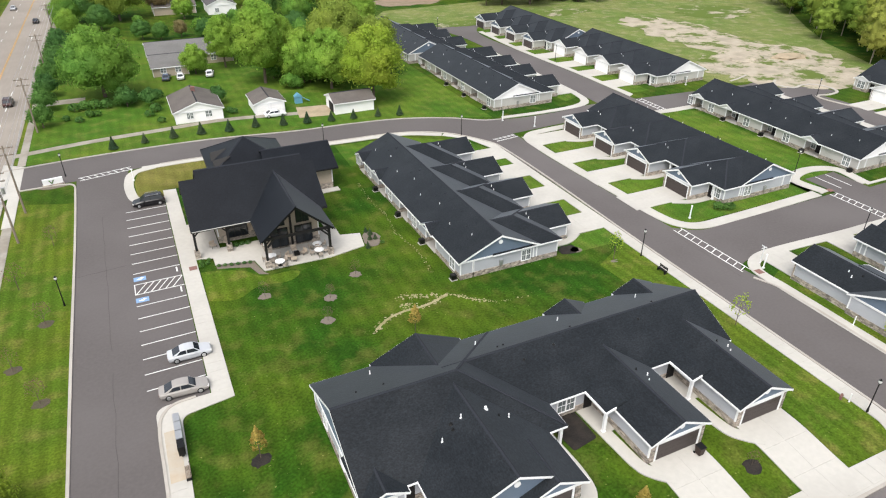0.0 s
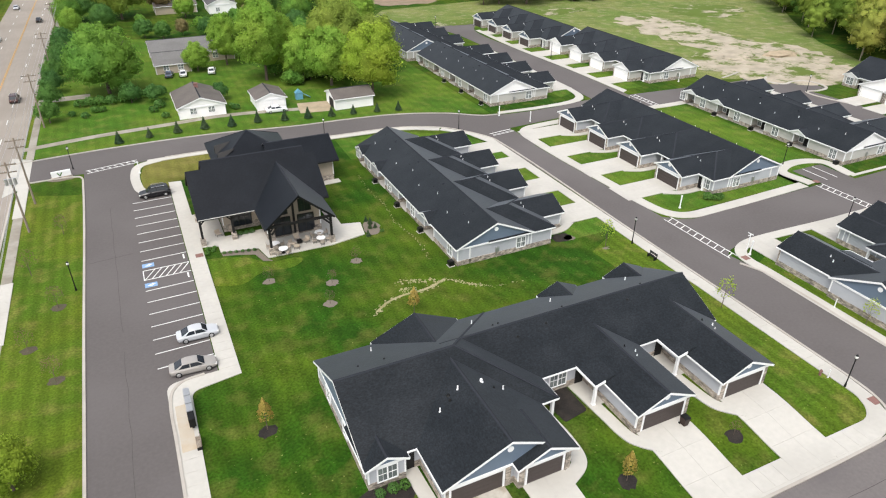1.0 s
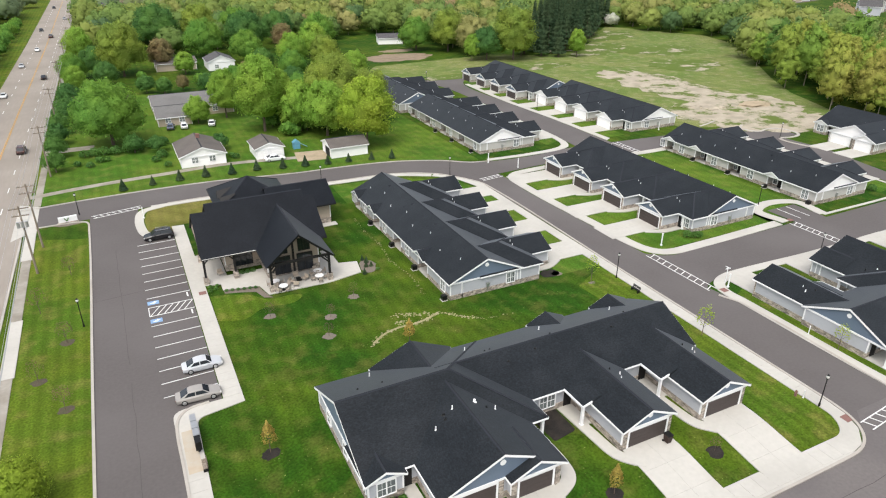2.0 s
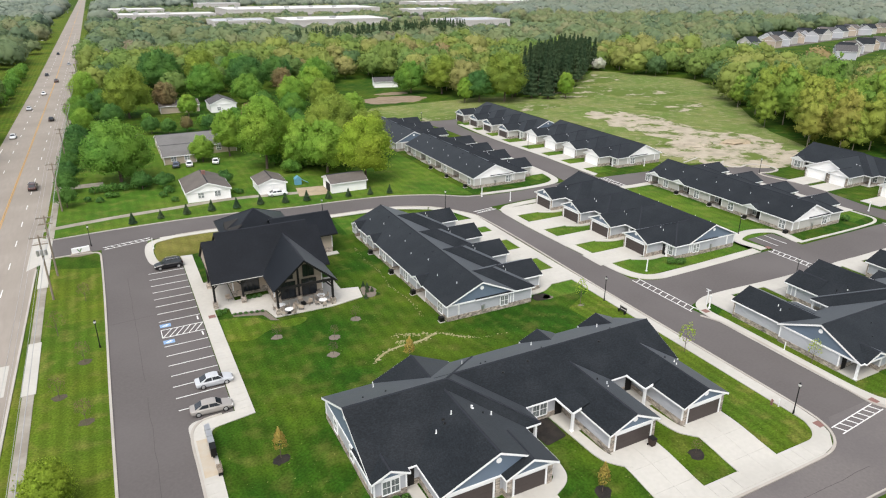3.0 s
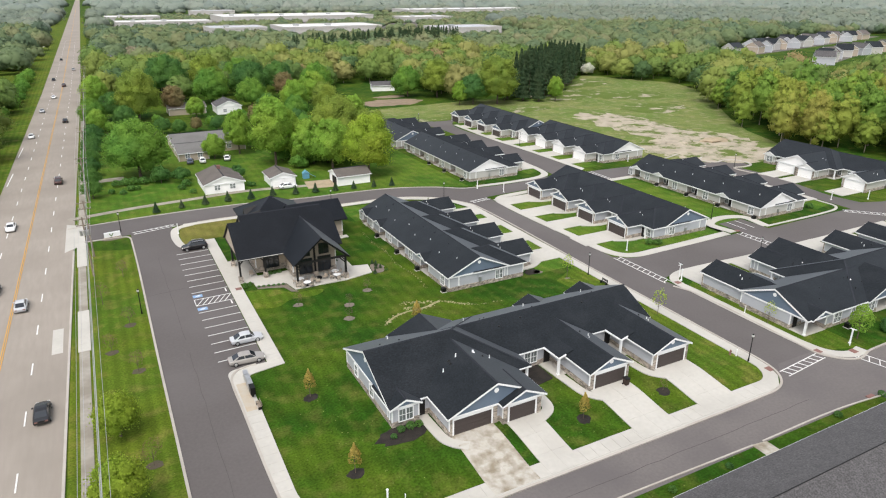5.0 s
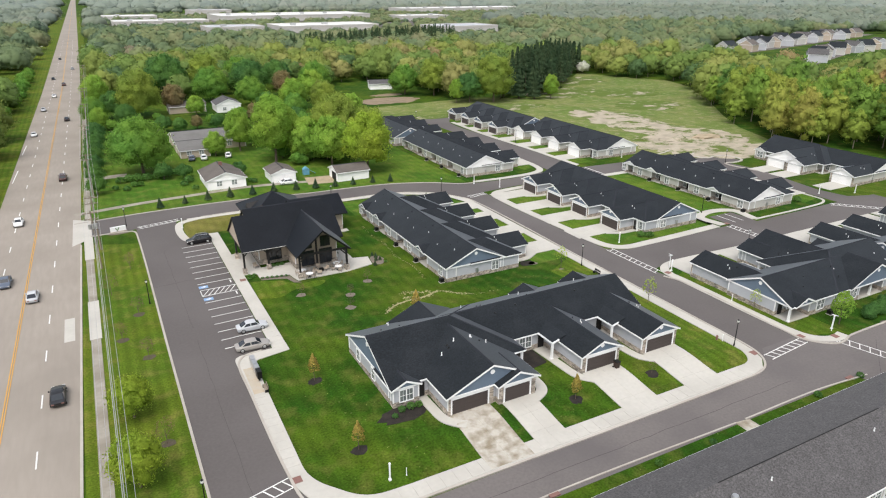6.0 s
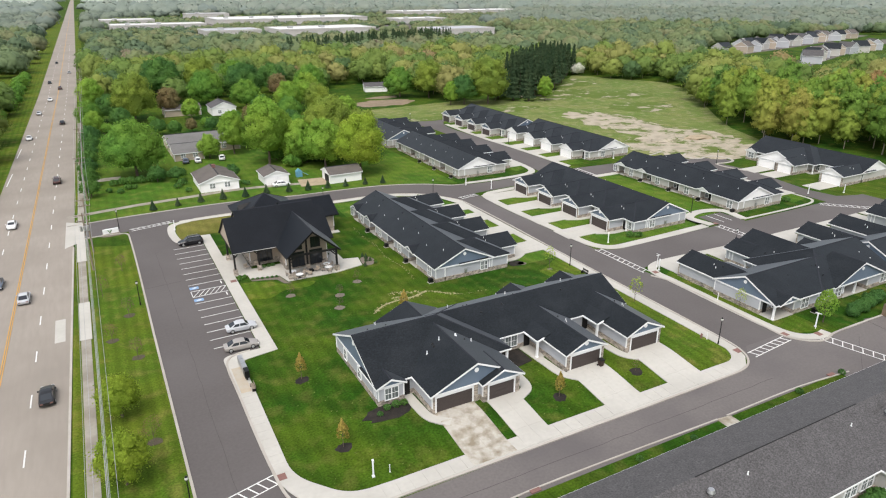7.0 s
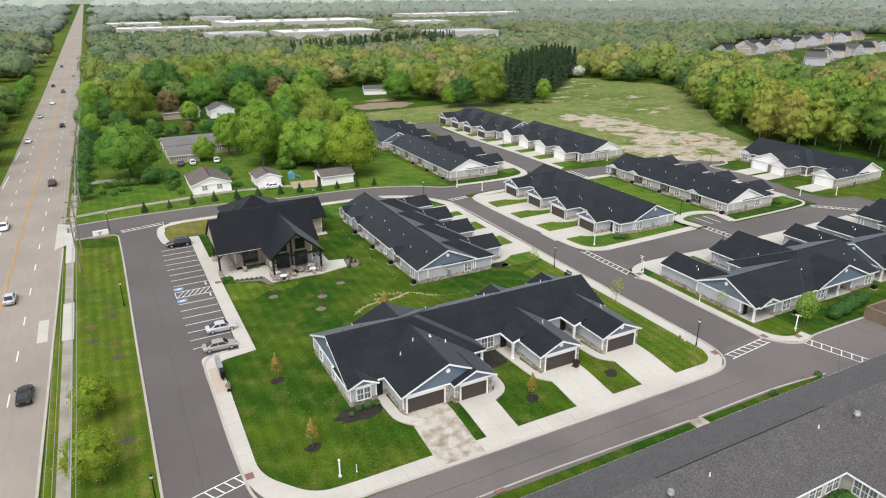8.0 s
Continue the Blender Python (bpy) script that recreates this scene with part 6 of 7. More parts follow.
# trees are kept low in here so the warehouses show from the camera
LOW_WOODS = [(5, 700), (36, 610), (70, 535), (104, 505), (115, 480), (153, 455), (228, 450), (267, 430), (340, 480), (430, 560), (460, 760), (860, 1240), (860, 1400), (500, 1300), (120, 1400), (5, 1200)]

PINES = [(172, 224), (196, 246), (226, 276), (248, 296), (238, 314), (200, 288), (166, 250)]

GROVE_LAND = [(-22, 170), (76, 170), (84, 236), (86, 290), (60, 300), (-22, 290)]
CORNER = [(136, 212), (178, 212), (200, 240), (176, 262), (138, 246)]
# cleared and refilled with low trees, so the camera sees the estate
BEFORE_ESTATE = [(300, 165), (330, 240), (372, 320), (420, 365), (405, 350), (340, 205), (330, 160)]
def open_land(x, y):
    e = hwx(y)
    if -11 < x - e < 12:
        return True
    if -14 < x - e < 0 and 120 < y < 300:
        return True
    if -32 < x - e < 0 and 340 < y < 400:
        return True
    return any(in_poly(x, y, p) for p in (FIELD, YARD, SIGHT_GAP, COURT, ESTATE, BEFORE_ESTATE, CORNER, GROVE_LAND, LOW_WOODS, PINES)) or any(math.hypot(x - a, y - b) < 6 + 5 * c for k, a, b, c in GROVE)

def tone(x, y):
    return noise.noise(Vector((x * 0.018, y * 0.018, 3.3)))

def woods(name, label, dmin, dmax, step, leaves, leaf, rx, rz, material, lobes=6, foot=0.2, pick=lambda x, y: True, clearings=True, core=(6, 4), cone=0.0, spread=(0.72, 1.16), ragged=0.3):
    """Woodland too dense to count, as one mesh of leafy boughs, with a stem to each tree."""
    kinds = [crown(leaves, rx, rz, 0.0, leaf, lobes, cone * (i % 2), core, rough=0.6 if dmax < 500 else 0.1, jitter=0.65 if dmax < 500 else 0.2, low=-0.75, ragged=ragged) for i in range(8)]
    q, tints, tints2, soft, cv, cf, cn, stems, at, count = [], [], [], [], [], [], [], bmesh.new(), 0, 0
    n = int(dmax / step) + 1
    for i in range(-n // 3, n + 1):
        for j in range(0, n + 1):
            x, y = (i + 0.5 * (j % 2)) * step + random.uniform(-0.34, 0.34) * step, j * step * 0.87 + random.uniform(-0.34, 0.34) * step
            d = math.hypot(x + 10, y + 20)
            az = math.degrees(math.atan2(x + 10, y + 20))
            if not (dmin <= d < dmax and -15 < az < 68) or (clearings and (open_land(x, y) or abs(x - hwx(y)) < 9.5 + rx)) or not pick(x, y):
                continue
            s, up, turn = random.uniform(*spread), random.uniform(0.85, 1.15), random.uniform(0, 6.28)
            Q, S, V, F, N = random.choice(kinds)
            m = np.array([[math.cos(turn), -math.sin(turn), 0], [math.sin(turn), math.cos(turn), 0], [0, 0, 1]])
            grow, base = np.array([s, s, s * up]), np.array([x, y, foot * s])
            q.append(Q @ m.T * grow + base)
            soft.append(S @ m.T)
            cv.append(V @ m.T * grow + base)
            cn.append(N @ m.T)
            cf += [tuple(k + at for k in f) for f in F]
            at += len(V)
            t = min(0.86 if random.random() < 0.94 else 1, max(0, 0.45 + 0.4 * tone(x, y) + (0.16 if x > 150 else 0) + random.gauss(0, 0.22)))
            tints.append(np.full(len(Q) // 4, t))
            tints2.append(np.full(len(F), t))
            count += 1
            if dmax < 500:
                tube(stems, (x, y, -0.2), (x, y, foot * s + rz * s * 1.3), 0.2 * s, 0.1 * s, 5)
    ob = tagged(leaf_object(name, np.concatenate(q), material, None, np.concatenate(tints + tints2), np.concatenate(soft), (np.concatenate(cv), cf, np.concatenate(cn))), label, "woods", kind="stuff")
    if dmax < 500:
        part("stems", stems, PALE_BARK, ob)
    else:
        stems.free()
    return ob

woods("woodland", "yellow-green and rusty spring trees at the field", 120, 300, 9.4, 2300, 0.27, 5.6, 9.2, NEARWOODS, 38, 0.8, lambda x, y: x > 150, core=(5, 3), cone=0.25, ragged=0.35)
woods("woodland", "mixed green spring woodland behind the houses", 120, 300, 13.0, 2400, 0.3, 7.8, 7.8, WOODS, 30, 0.4, lambda x, y: x <= 150, core=(5, 3), ragged=0.4)
woods("woodland", "mixed green spring woodland beyond the field", 300, 460, 13.5, 480, 0.55, 8.2, 7.6, WOODS, 16, 0.2, core=(5, 3))
# from here outwards the leaf colours hold painted haze
woods("woodland", "mixed woodland stretching away, haze in its leaf colour", 460, 900, 16.0, 150, 0.95, 9.6, 7.2, MIDWOODS, 11, 0.2, core=(5, 3))
woods("woodland", "distant woodland towards the horizon, paled by painted haze", 900, 1600, 28, 44, 1.8, 16.5, 6.4, FARWOODS, 6, 0.0, core=(5, 3))
woods("woodland", "woodland close to the horizon, haze painted into its leaves", 1600, 2700, 54, 14, 3.4, 33, 6.0, HAZEWOODS, 4, 0.0, core=(5, 3))
woods("woodland", "woodland along the horizon, its leaf colour mostly painted haze", 2700, 4500, 100, 8, 5.0, 62, 6.5, FAINTWOODS, 4, 0.0, core=(5, 3))

def pine_stand(name, label, poly, step, h, r, n=800):
    """A stand of tall dark pines, too dense to count, as one mesh."""
    xs, ys = [p[0] for p in poly], [p[1] for p in poly]
    q, tints, stems = [], [], bmesh.new()
    x = min(xs)
    while x < max(xs):
        y = min(ys)
        while y < max(ys):
            px, py = x + random.uniform(-0.35, 0.35) * step, y + random.uniform(-0.35, 0.35) * step
            y += step
            if not in_poly(px, py, poly):
                continue
            hh = h * random.uniform(0.9, 1.06)
            f = rng.uniform(0, 1, n) ** 1.2
            a = rng.uniform(0, 6.2832, n)
            rr = r * (1 - f * 0.93) * rng.uniform(0.5, 1.1, n) * (0.8 + 0.2 * np.sin(f * 50))
            p = np.stack([px + rr * np.cos(a), py + rr * np.sin(a), hh * (0.2 + 0.8 * f)], axis=1)
            nr = np.stack([np.cos(a), np.sin(a), np.full(n, 0.8)], axis=1) + rng.normal(size=(n, 3)) * 0.35
            nr /= np.linalg.norm(nr, axis=1)[:, None]
            q.append(leaf_mesh(p, nr, 0.7 * rng.uniform(0.6, 1.2, n)))
            tints.append(np.full(n, random.random()))
            tube(stems, (px, py, -0.2), (px, py, hh * 0.8), 0.22, 0.08, 5)
        x += step
    ob = tagged(leaf_object(name, np.concatenate(q), NEEDLE, None, np.concatenate(tints)), label, "pines", kind="stuff")
    part("stems", stems, BARK, ob)

pine_stand("pine_stand", "tall dark pine stand at the field's edge", PINES, 4.0, 18, 3.0, 420)
pine_stand("pine_stand", "dark conifer belt before far warehouses", [(133, 516), (175, 520), (235, 552), (275, 560), (330, 590), (320, 625), (240, 590), (180, 556), (138, 545)], 8.0, 12, 3.6, 150)

HALLS = [(18, 92, 1095, 1150, 10, 1), (168, 400, 1010, 1120, 11, 1), (24, 140, 935, 985, 9, 1), (110, 172, 765, 815, 8, 0), (184, 300, 735, 800, 9, 1), (545, 815, 1190, 1270, 12, 1), (338, 412, 648, 700, 9, 0), (160, 232, 1250, 1300, 13, 0), (420, 500, 930, 980, 9, 1)]
def among_halls(x, y):
    return in_poly(x, y, LOW_WOODS) and not any(a - 12 < x < b + 12 and c - 30 < y < d + 10 for a, b, c, d, h, p in HALLS) and noise.noise(Vector((x * 0.01, y * 0.01, 8.1))) > -0.25
# sized to fit the camera's view; haze is in the leaf colour
woods("woodland", "haze-tinted trees kept low so distant warehouses show", 420, 1450, 17, 60, 1.3, 8.5, 3.0, MIDWOODS, 6, 0.0, among_halls, False, core=(5, 3))
woods("woodland", "trees kept low so a distant estate shows", 300, 560, 11, 160, 0.6, 5.0, 3.6, WOODS, 9, 0.0, lambda x, y: in_poly(x, y, BEFORE_ESTATE), False, core=(5, 3))
setting(laid("ground_pad", WORKS, 0.03, ASPHALT_OLD, thick=0.1), "grey paved yards round distant warehouses", "yard")
setting(strip("road", [(395, 255), (470, 285), (560, 320), (700, 365)], 16, 0.03, ASPHALT_OLD), "grey street on a distant estate", "road")
setting(strip("road", [(410, 330), (500, 352), (620, 385), (740, 420)], 14, 0.034, ASPHALT_OLD), "grey street on a distant estate", "road")
# hazy distance: an added backdrop ring that glows, haze painted in its colour
bd = bpy.data.materials.new("glowing_haze")
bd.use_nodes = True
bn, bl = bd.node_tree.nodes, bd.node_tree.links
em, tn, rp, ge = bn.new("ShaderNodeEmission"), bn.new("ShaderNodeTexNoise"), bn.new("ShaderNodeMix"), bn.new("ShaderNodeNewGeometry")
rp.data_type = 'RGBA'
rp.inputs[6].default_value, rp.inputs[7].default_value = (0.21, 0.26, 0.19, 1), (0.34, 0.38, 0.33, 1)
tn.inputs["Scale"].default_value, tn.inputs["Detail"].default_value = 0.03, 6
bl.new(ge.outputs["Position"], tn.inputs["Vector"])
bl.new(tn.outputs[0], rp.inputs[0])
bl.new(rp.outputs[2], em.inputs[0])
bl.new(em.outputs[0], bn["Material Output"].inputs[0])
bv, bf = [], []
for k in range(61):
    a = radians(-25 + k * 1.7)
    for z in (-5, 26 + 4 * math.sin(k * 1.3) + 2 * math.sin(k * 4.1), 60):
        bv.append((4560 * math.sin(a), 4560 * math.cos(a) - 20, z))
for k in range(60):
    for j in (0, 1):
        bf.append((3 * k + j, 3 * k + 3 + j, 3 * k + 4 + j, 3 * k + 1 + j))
backdrop = tagged(raw("backdrop", bv, bf, bd), "glowing backdrop ring coloured as a pale hazy wooded horizon", "backdrop", kind="structure")

# ---- neighbours ----
def cottage(name, m, label, w, d, eave, pitch, shingle, wall, axis='y', windows=(), chimney=None, doors=0):
    """A small house: w along x, d along y, its corner at the origin."""
    H = House(m, label, shingle, wall, wall, eave=eave, name=name, category="house")
    if axis == 'y':
        H.roof(-0.4, d + 0.4, -0.4, w + 0.4, 'y', "gg", pitch=pitch, vent=False)
    else:
        H.roof(-0.4, w + 0.4, -0.4, d + 0.4, 'x', "gg", pitch=pitch, vent=False)
    H.walls(0, w, 0, d, stone=False)
    for x, y, t in windows:
        H.window(x, y, 1.5, t, 1.2, 1.2)
    if chimney:
        z = H.height(*chimney)
        bm = bmesh.new()
        box(bm, chimney[0] - 0.4, chimney[0] + 0.4, chimney[1] - 0.3, chimney[1] + 0.3, z - 0.6, z + 0.9)
        box(bm, chimney[0] - 0.46, chimney[0] + 0.46, chimney[1] - 0.36, chimney[1] + 0.36, z + 0.75, z + 0.88)
        H.mesh("chimney", bm, RED_PAD, "red brick chimney")
    for k in range(doors):
        H.garage(w * (k + 0.5) / doors, 0.0, w / doors - 0.7, 2.0, WHITE_SIDING)
    return H

cottage("bungalow", pose(5.0, 139.4, 0), "white clapboard bungalow with brown shingle roof", 9.4, 12.0, 2.5, 0.36, SHINGLE_BROWN, WHITE_SIDING, 'y', ((2.9, -0.06, 0), (6.6, -0.06, 0), (-0.06, 4, -90), (-0.06, 8, -90)), (4.9, 8))
cottage("detached_garage", pose(21.0, 138.4, 0), "white detached garage with two white doors", 6.2, 7.5, 2.5, 0.36, SHINGLE_BROWN, WHITE_SIDING, 'y', (), None, 2)
shed = cottage("detached_garage", pose(36.6, 131.8, 0), "white shed with brown roof, its open doorway a dark panel", 8.6, 6.6, 2.5, 0.36, SHINGLE_BROWN, WHITE_SIDING, 'x')
# black panel on the wall, painted shade for an open doorway
bm = bmesh.new()
box(bm, -0.05, 0.06, 1.4, 4.6, 0, 2.1)
shed.mesh("doorway_shade_panel", bm, RUBBER, "dark panel standing in for shade in the garage doorway")
cottage("long_house", pose(3.5, 186, 0), "long low house with a broad grey shingle roof", 21, 17, 2.7, 0.26, SHINGLE_PALE, TAN, 'x', ((12, -0.06, 0), (16, -0.06, 0)))
cottage("long_house", pose(3.6, 177.5, 0), "front wing with grey shingle roof and pale walls", 8.4, 13, 2.4, 0.24, SHINGLE_PALE, TAN, 'x', ((2.5, -0.06, 0), (6, -0.06, 0)))
cottage("white_house", pose(27.5, 252, 0), "white house with grey roof among trees", 9.5, 11, 3.2, 0.42, SHINGLE_GREY, WHITE_SIDING, 'y', ((3, -0.06, 0),))
cottage("white_house", pose(10, 258, 0), "low tan-roofed house among trees", 14, 9, 2.8, 0.3, SHINGLE_BROWN, TAN, 'x')
cottage("white_house", pose(-9, 424, 0), "blue-grey gabled house among trees", 12, 14, 6.0, 0.6, SHINGLE_GREY, SIDING, 'y')
cottage("barn", pose(107, 284, 0, 0, 0, -15), "white barn with grey roof beside the yard", 11, 8, 2.8, 0.35, SHINGLE_GREY, WHITE_SIDING, 'x')
cottage("white_house", pose(-72, 655, 0), "tan-roofed house beside the highway", 26, 14, 4, 0.4, TAN, WHITE_SIDING, 'x')

# large building across the south street
S = House(pose(0, 0, 0), "long building with weathered grey shingle roof", SHINGLE_GREY, TAN, SIDING_TAN, eave=3.0, name="long_building", category="building")
S.roof(8, 100, -4.35, 7.7, 'x', "gg", pitch=0.43, cap=False)
S.roof(-22, 0, 47.4, 63, 'y', "gn", 3.02, 0.36, cap=False)
S.walls(9, 99, -3.9, 7.2, 0.6, material=SIDING_TAN)
S.walls(47.9, 62.5, -21, -3, 0.6, material=SIDING_TAN, z1=2.92)
for x in (31, 35, 39.5, 43.5, 46.2):
    S.window(x, -3.96, 1.7, 0, 1.9, 1.6, 2)
for y in (-6.2, -9.5, -13):
    S.window(47.84, y, 1.7, -90, 2.2, 1.6, 3)
bm = bmesh.new()
loft(bm, [[(x, 1.62, 5.6), (x, 1.675, 5.63), (x, 1.73, 5.6), (x, 1.73, 5.5), (x, 1.62, 5.5)] for x in (27.5, 52.0)])
S.mesh("ridge_vent", bm, RUBBER, "dark ridge vent strip")
for x, y in ((53.6, -0.9), (27.7, -0.1)):
    z = S.height(x, y)
    bm = bmesh.new()
    tube(bm, (x, y, z - 0.1), (x, y, z + 0.35), 0.2)
    tube(bm, (x, y, z + 0.35), (x, y, z + 0.65), 0.4, 0.28, 12)
    tube(bm, (x, y, z + 0.2), (x, y, z + 0.35), 0.3, 0.4, 12)
    S.mesh("roof_ventilator", bm, STEEL, "galvanised mushroom roof ventilator")
setting(laid("mulch_bed", [(40.5, -3.8), (47.7, -3.8), (47.7, -14), (45.5, -14), (45.5, -6), (40.5, -5.6)], 0.03, MULCH, thick=0.1), "dark mulch bed in the courtyard corner", "mulch bed")
for x, y, k in ((46.3, -5.2, 0.9), (45.0, -5.0, 0.7), (46.6, -8.0, 0.8), (43.2, -4.9, 0.6)):
    plant(hedge, x, y, k)
for x, y in ((32.9, 0.1), (48.8, 0.05)):
    S.pipe(x, y, 0.5, 0.09)

PALE_ROOF = mat("pale_roof_membrane", (0.68, 0.68, 0.67), 0.7, (0.52, 0.52, 0.51), 0.3, 0.1, 0.6, 0.02)
def works(x0, x1, y0, y1, h, pale=True):
    h *= 0.72
    W = thing("warehouse", pose(x0, y0, 0), "long flat-roofed pale warehouse far off", "warehouse", "far warehouses")
    w, d = x1 - x0, y1 - y0
    box_part("wall", W, SIDING_TAN, 0, w, 0, d, -0.3, h)
    box_part("roof", W, PALE_ROOF if pale else SIDING, 0.6, w - 0.6, 0.6, d - 0.6, h, h + 0.25)
    for a, b, c, e in ((-0.3, w + 0.3, -0.3, 0.6), (-0.3, w + 0.3, d - 0.6, d + 0.3), (-0.3, 0.6, 0.6, d - 0.6), (w - 0.6, w + 0.3, 0.6, d - 0.6)):
        box_part("parapet", W, SIDING_TAN, a, b, c, e, h - 0.8, h + 0.9)
    for k in range(int(w / 30)):
        box_part("loading_door", W, STEEL, 6 + k * 30, 11 + k * 30, -0.1, 0.1, 0, 4)
    for k in range(max(1, int(w / 40))):
        box_part("rooftop_unit", W, STEEL, 18 + k * 38, 24 + k * 38, d * 0.4, d * 0.4 + 6, h + 0.2, h + 2.6)

for a, b, c, d, h, p in HALLS:
    works(a, b, c, d, h, bool(p))

est = [cottage("estate_house", pose(-50, -50 - 20 * k, 0), lab, 12, 11, 5.2, 0.62, sh, wl, ax) for k, (lab, sh, wl, ax) in enumerate((("two-storey grey house on a distant estate", SHINGLE_GREY, SIDING, 'x'), ("two-storey cream house on a distant estate", SHINGLE, SIDING_TAN, 'y'), ("two-storey tan house on a distant estate", SHINGLE_BROWN, TAN, 'x')))]
er = random.Random(4)
rows_e = [(420 + 17 * k, 268 + 3.4 * k) for k in range(10)] + [(432 + 19 * k, 334 + 4.4 * k) for k in range(14)] + [(470 + 20 * k, 352 + 5 * k) for k in range(10)]
for i, (x, y) in enumerate(rows_e):
    m = pose(x + er.uniform(-3, 3), y + er.uniform(-4, 4), 0, 0, 0, er.choice((0, 90, 35, -50, 15, 62)))
    k = i % 3
    if i < 3:
        est[k].top.matrix_basis = m
    else:
        copy_thing(est[k].top, m)

# ---- vehicles ----
def paint(name, base):
    return mat(name, base, 0.25, None, 2.0, 0.04, spec=0.6)

def car_kind(name, label, colour, L=4.7, w=1.8, h=1.45, suv=False):
    """A car along x, its nose towards +x, wheels on the ground."""
    c = thing(name, Matrix(), label, "car")
    hl = L / 2
    belt = 0.92 if not suv else 1.05
    st = [(-hl, 0.55, 0.8, 0.78), (-hl + 0.12, 0.32, belt - 0.06, 0.9), (-hl + 0.9, 0.22, belt, 0.98), (0, 0.2, belt, 1.0), (hl - 1.3, 0.2, belt - 0.02, 1.0), (hl - 0.5, 0.24, belt - 0.16, 0.94), (hl - 0.1, 0.3, belt - 0.28, 0.84), (hl, 0.42, belt - 0.4, 0.7)]
    bm = bmesh.new()
    rings = []
    for x, z0, z1, f in st:
        a = w / 2 * f
        rings.append([(x, -a * 0.92, z0), (x, -a, z0 + 0.2), (x, -a, z1 - 0.12), (x, -a * 0.88, z1), (x, a * 0.88, z1), (x, a, z1 - 0.12), (x, a, z0 + 0.2), (x, a * 0.92, z0)])
    loft(bm, rings)
    part("body", bm, colour, c)
    rear = -hl + (0.08 if suv else 0.45)
    cab = [(rear, belt - 0.05, 0.82), (rear + (0.35 if suv else 0.95), h - 0.1, 0.72), (rear + (0.8 if suv else 1.4), h, 0.69), (0.1, h, 0.69), (0.5, h - 0.08, 0.71), (hl - 1.15, belt - 0.06, 0.82)]
    bm = bmesh.new()
    loft(bm, [[(x, -w / 2 * 0.9, belt - 0.1), (x, -w / 2 * f, z - 0.05), (x, -w / 2 * f + 0.1, z), (x, w / 2 * f - 0.1, z), (x, w / 2 * f, z - 0.05), (x, w / 2 * 0.9, belt - 0.1)] for x, z, f in cab])
    part("cabin", bm, colour, c)
    def pane(name, corners, out):
        bm = bmesh.new()
        o = Vector(out).normalized() * 0.02
        loft(bm, [[Vector(p) - o for p in corners], [Vector(p) + o for p in corners]])
        part(name, bm, GLASS, c, "tinted car window")
    for name, lo, hi in (("windscreen", cab[5], cab[4]), ("rear_window", cab[0], cab[1])):
        a0, a1 = 0.12, 0.94
        ends = []
        for f in (a0, a1):
            x, z, k = (p + (q - p) * f for p, q in zip(lo, hi))
            ends.append((x, z, w / 2 * (k - 0.1)))
        (x0, z0, y0), (x1, z1, y1) = ends
        pane(name, [(x0, -y0, z0), (x0, y0, z0), (x1, y1, z1), (x1, -y1, z1)], (z1 - z0, 0, x0 - x1) if name == "windscreen" else (z0 - z1, 0, x1 - x0))
    def side(x, z):
        """Half-width of the cabin's side at a height."""
        f = (z - belt + 0.1) / (h - 0.05 - belt + 0.1)
        return w / 2 * (0.9 + (0.7 - 0.9) * f)
    zl, zh, mid = belt + 0.03, h - 0.12, -0.12 * hl
    for s in (-1, 1):
        for x0, x1, x2, x3 in ((rear + (0.2 if suv else 0.5), mid - 0.05, mid - 0.05, rear + (0.4 if suv else 0.95)), (mid + 0.05, hl - 1.35, 0.5, mid + 0.05)):
            pane("side_window", [(x0, s * side(x0, zl), zl), (x1, s * side(x1, zl), zl), (x2, s * side(x2, zh), zh), (x3, s * side(x3, zh), zh)], (0, s, 0.35))
    for x in (-hl + 0.85, hl - 0.9):
        for s in (-1, 1):
            bm = bmesh.new()
            tube(bm, (x, s * (w / 2 - 0.2), 0.33), (x, s * (w / 2 + 0.01), 0.33), 0.33, n=16)
            wheel = part("wheel", bm, RUBBER, c)
            bm = bmesh.new()
            tube(bm, (x, s * (w / 2 + 0.005), 0.33), (x, s * (w / 2 + 0.03), 0.33), 0.22, 0.19, 12)
            part("rim", bm, STEEL, wheel)
    for s in (-1, 1):
        bm = bmesh.new()
        box(bm, hl - 0.2, hl - 0.02, s * w * 0.33 - 0.16, s * w * 0.33 + 0.16, belt - 0.42, belt - 0.28)
        part("headlight", bm, LAMPGLASS, c)
        bm = bmesh.new()
        box(bm, -hl - 0.015, -hl + 0.1, s * w * 0.3 - 0.16, s * w * 0.3 + 0.16, belt - 0.3, belt - 0.14)
        part("tail_light", bm, RED_PAD, c)
        bm = bmesh.new()
        box(bm, 0.55, 0.72, s * w / 2 * 1.0 - 0.02, s * (w / 2 + 0.16), belt - 0.04, belt + 0.1)
        part("wing_mirror", bm, colour, c)
    if suv:
        for s in (-1, 1):
            bm = bmesh.new()
            beam(bm, (rear + 0.8, s * w * 0.34, h + 0.07), (0.3, s * w * 0.34, h + 0.07), 0.05, 0.05)
            for x in (rear + 0.8, 0.3):
                box(bm, x - 0.04, x + 0.04, s * w * 0.34 - 0.025, s * w * 0.34 + 0.025, h - 0.02, h + 0.07)
            part("roof_rail", bm, STEEL, c)
    return c

silver = car_kind("sedan_car", "silver sedan parked in a stall", paint("silver_paint", (0.46, 0.47, 0.49)), 4.55)
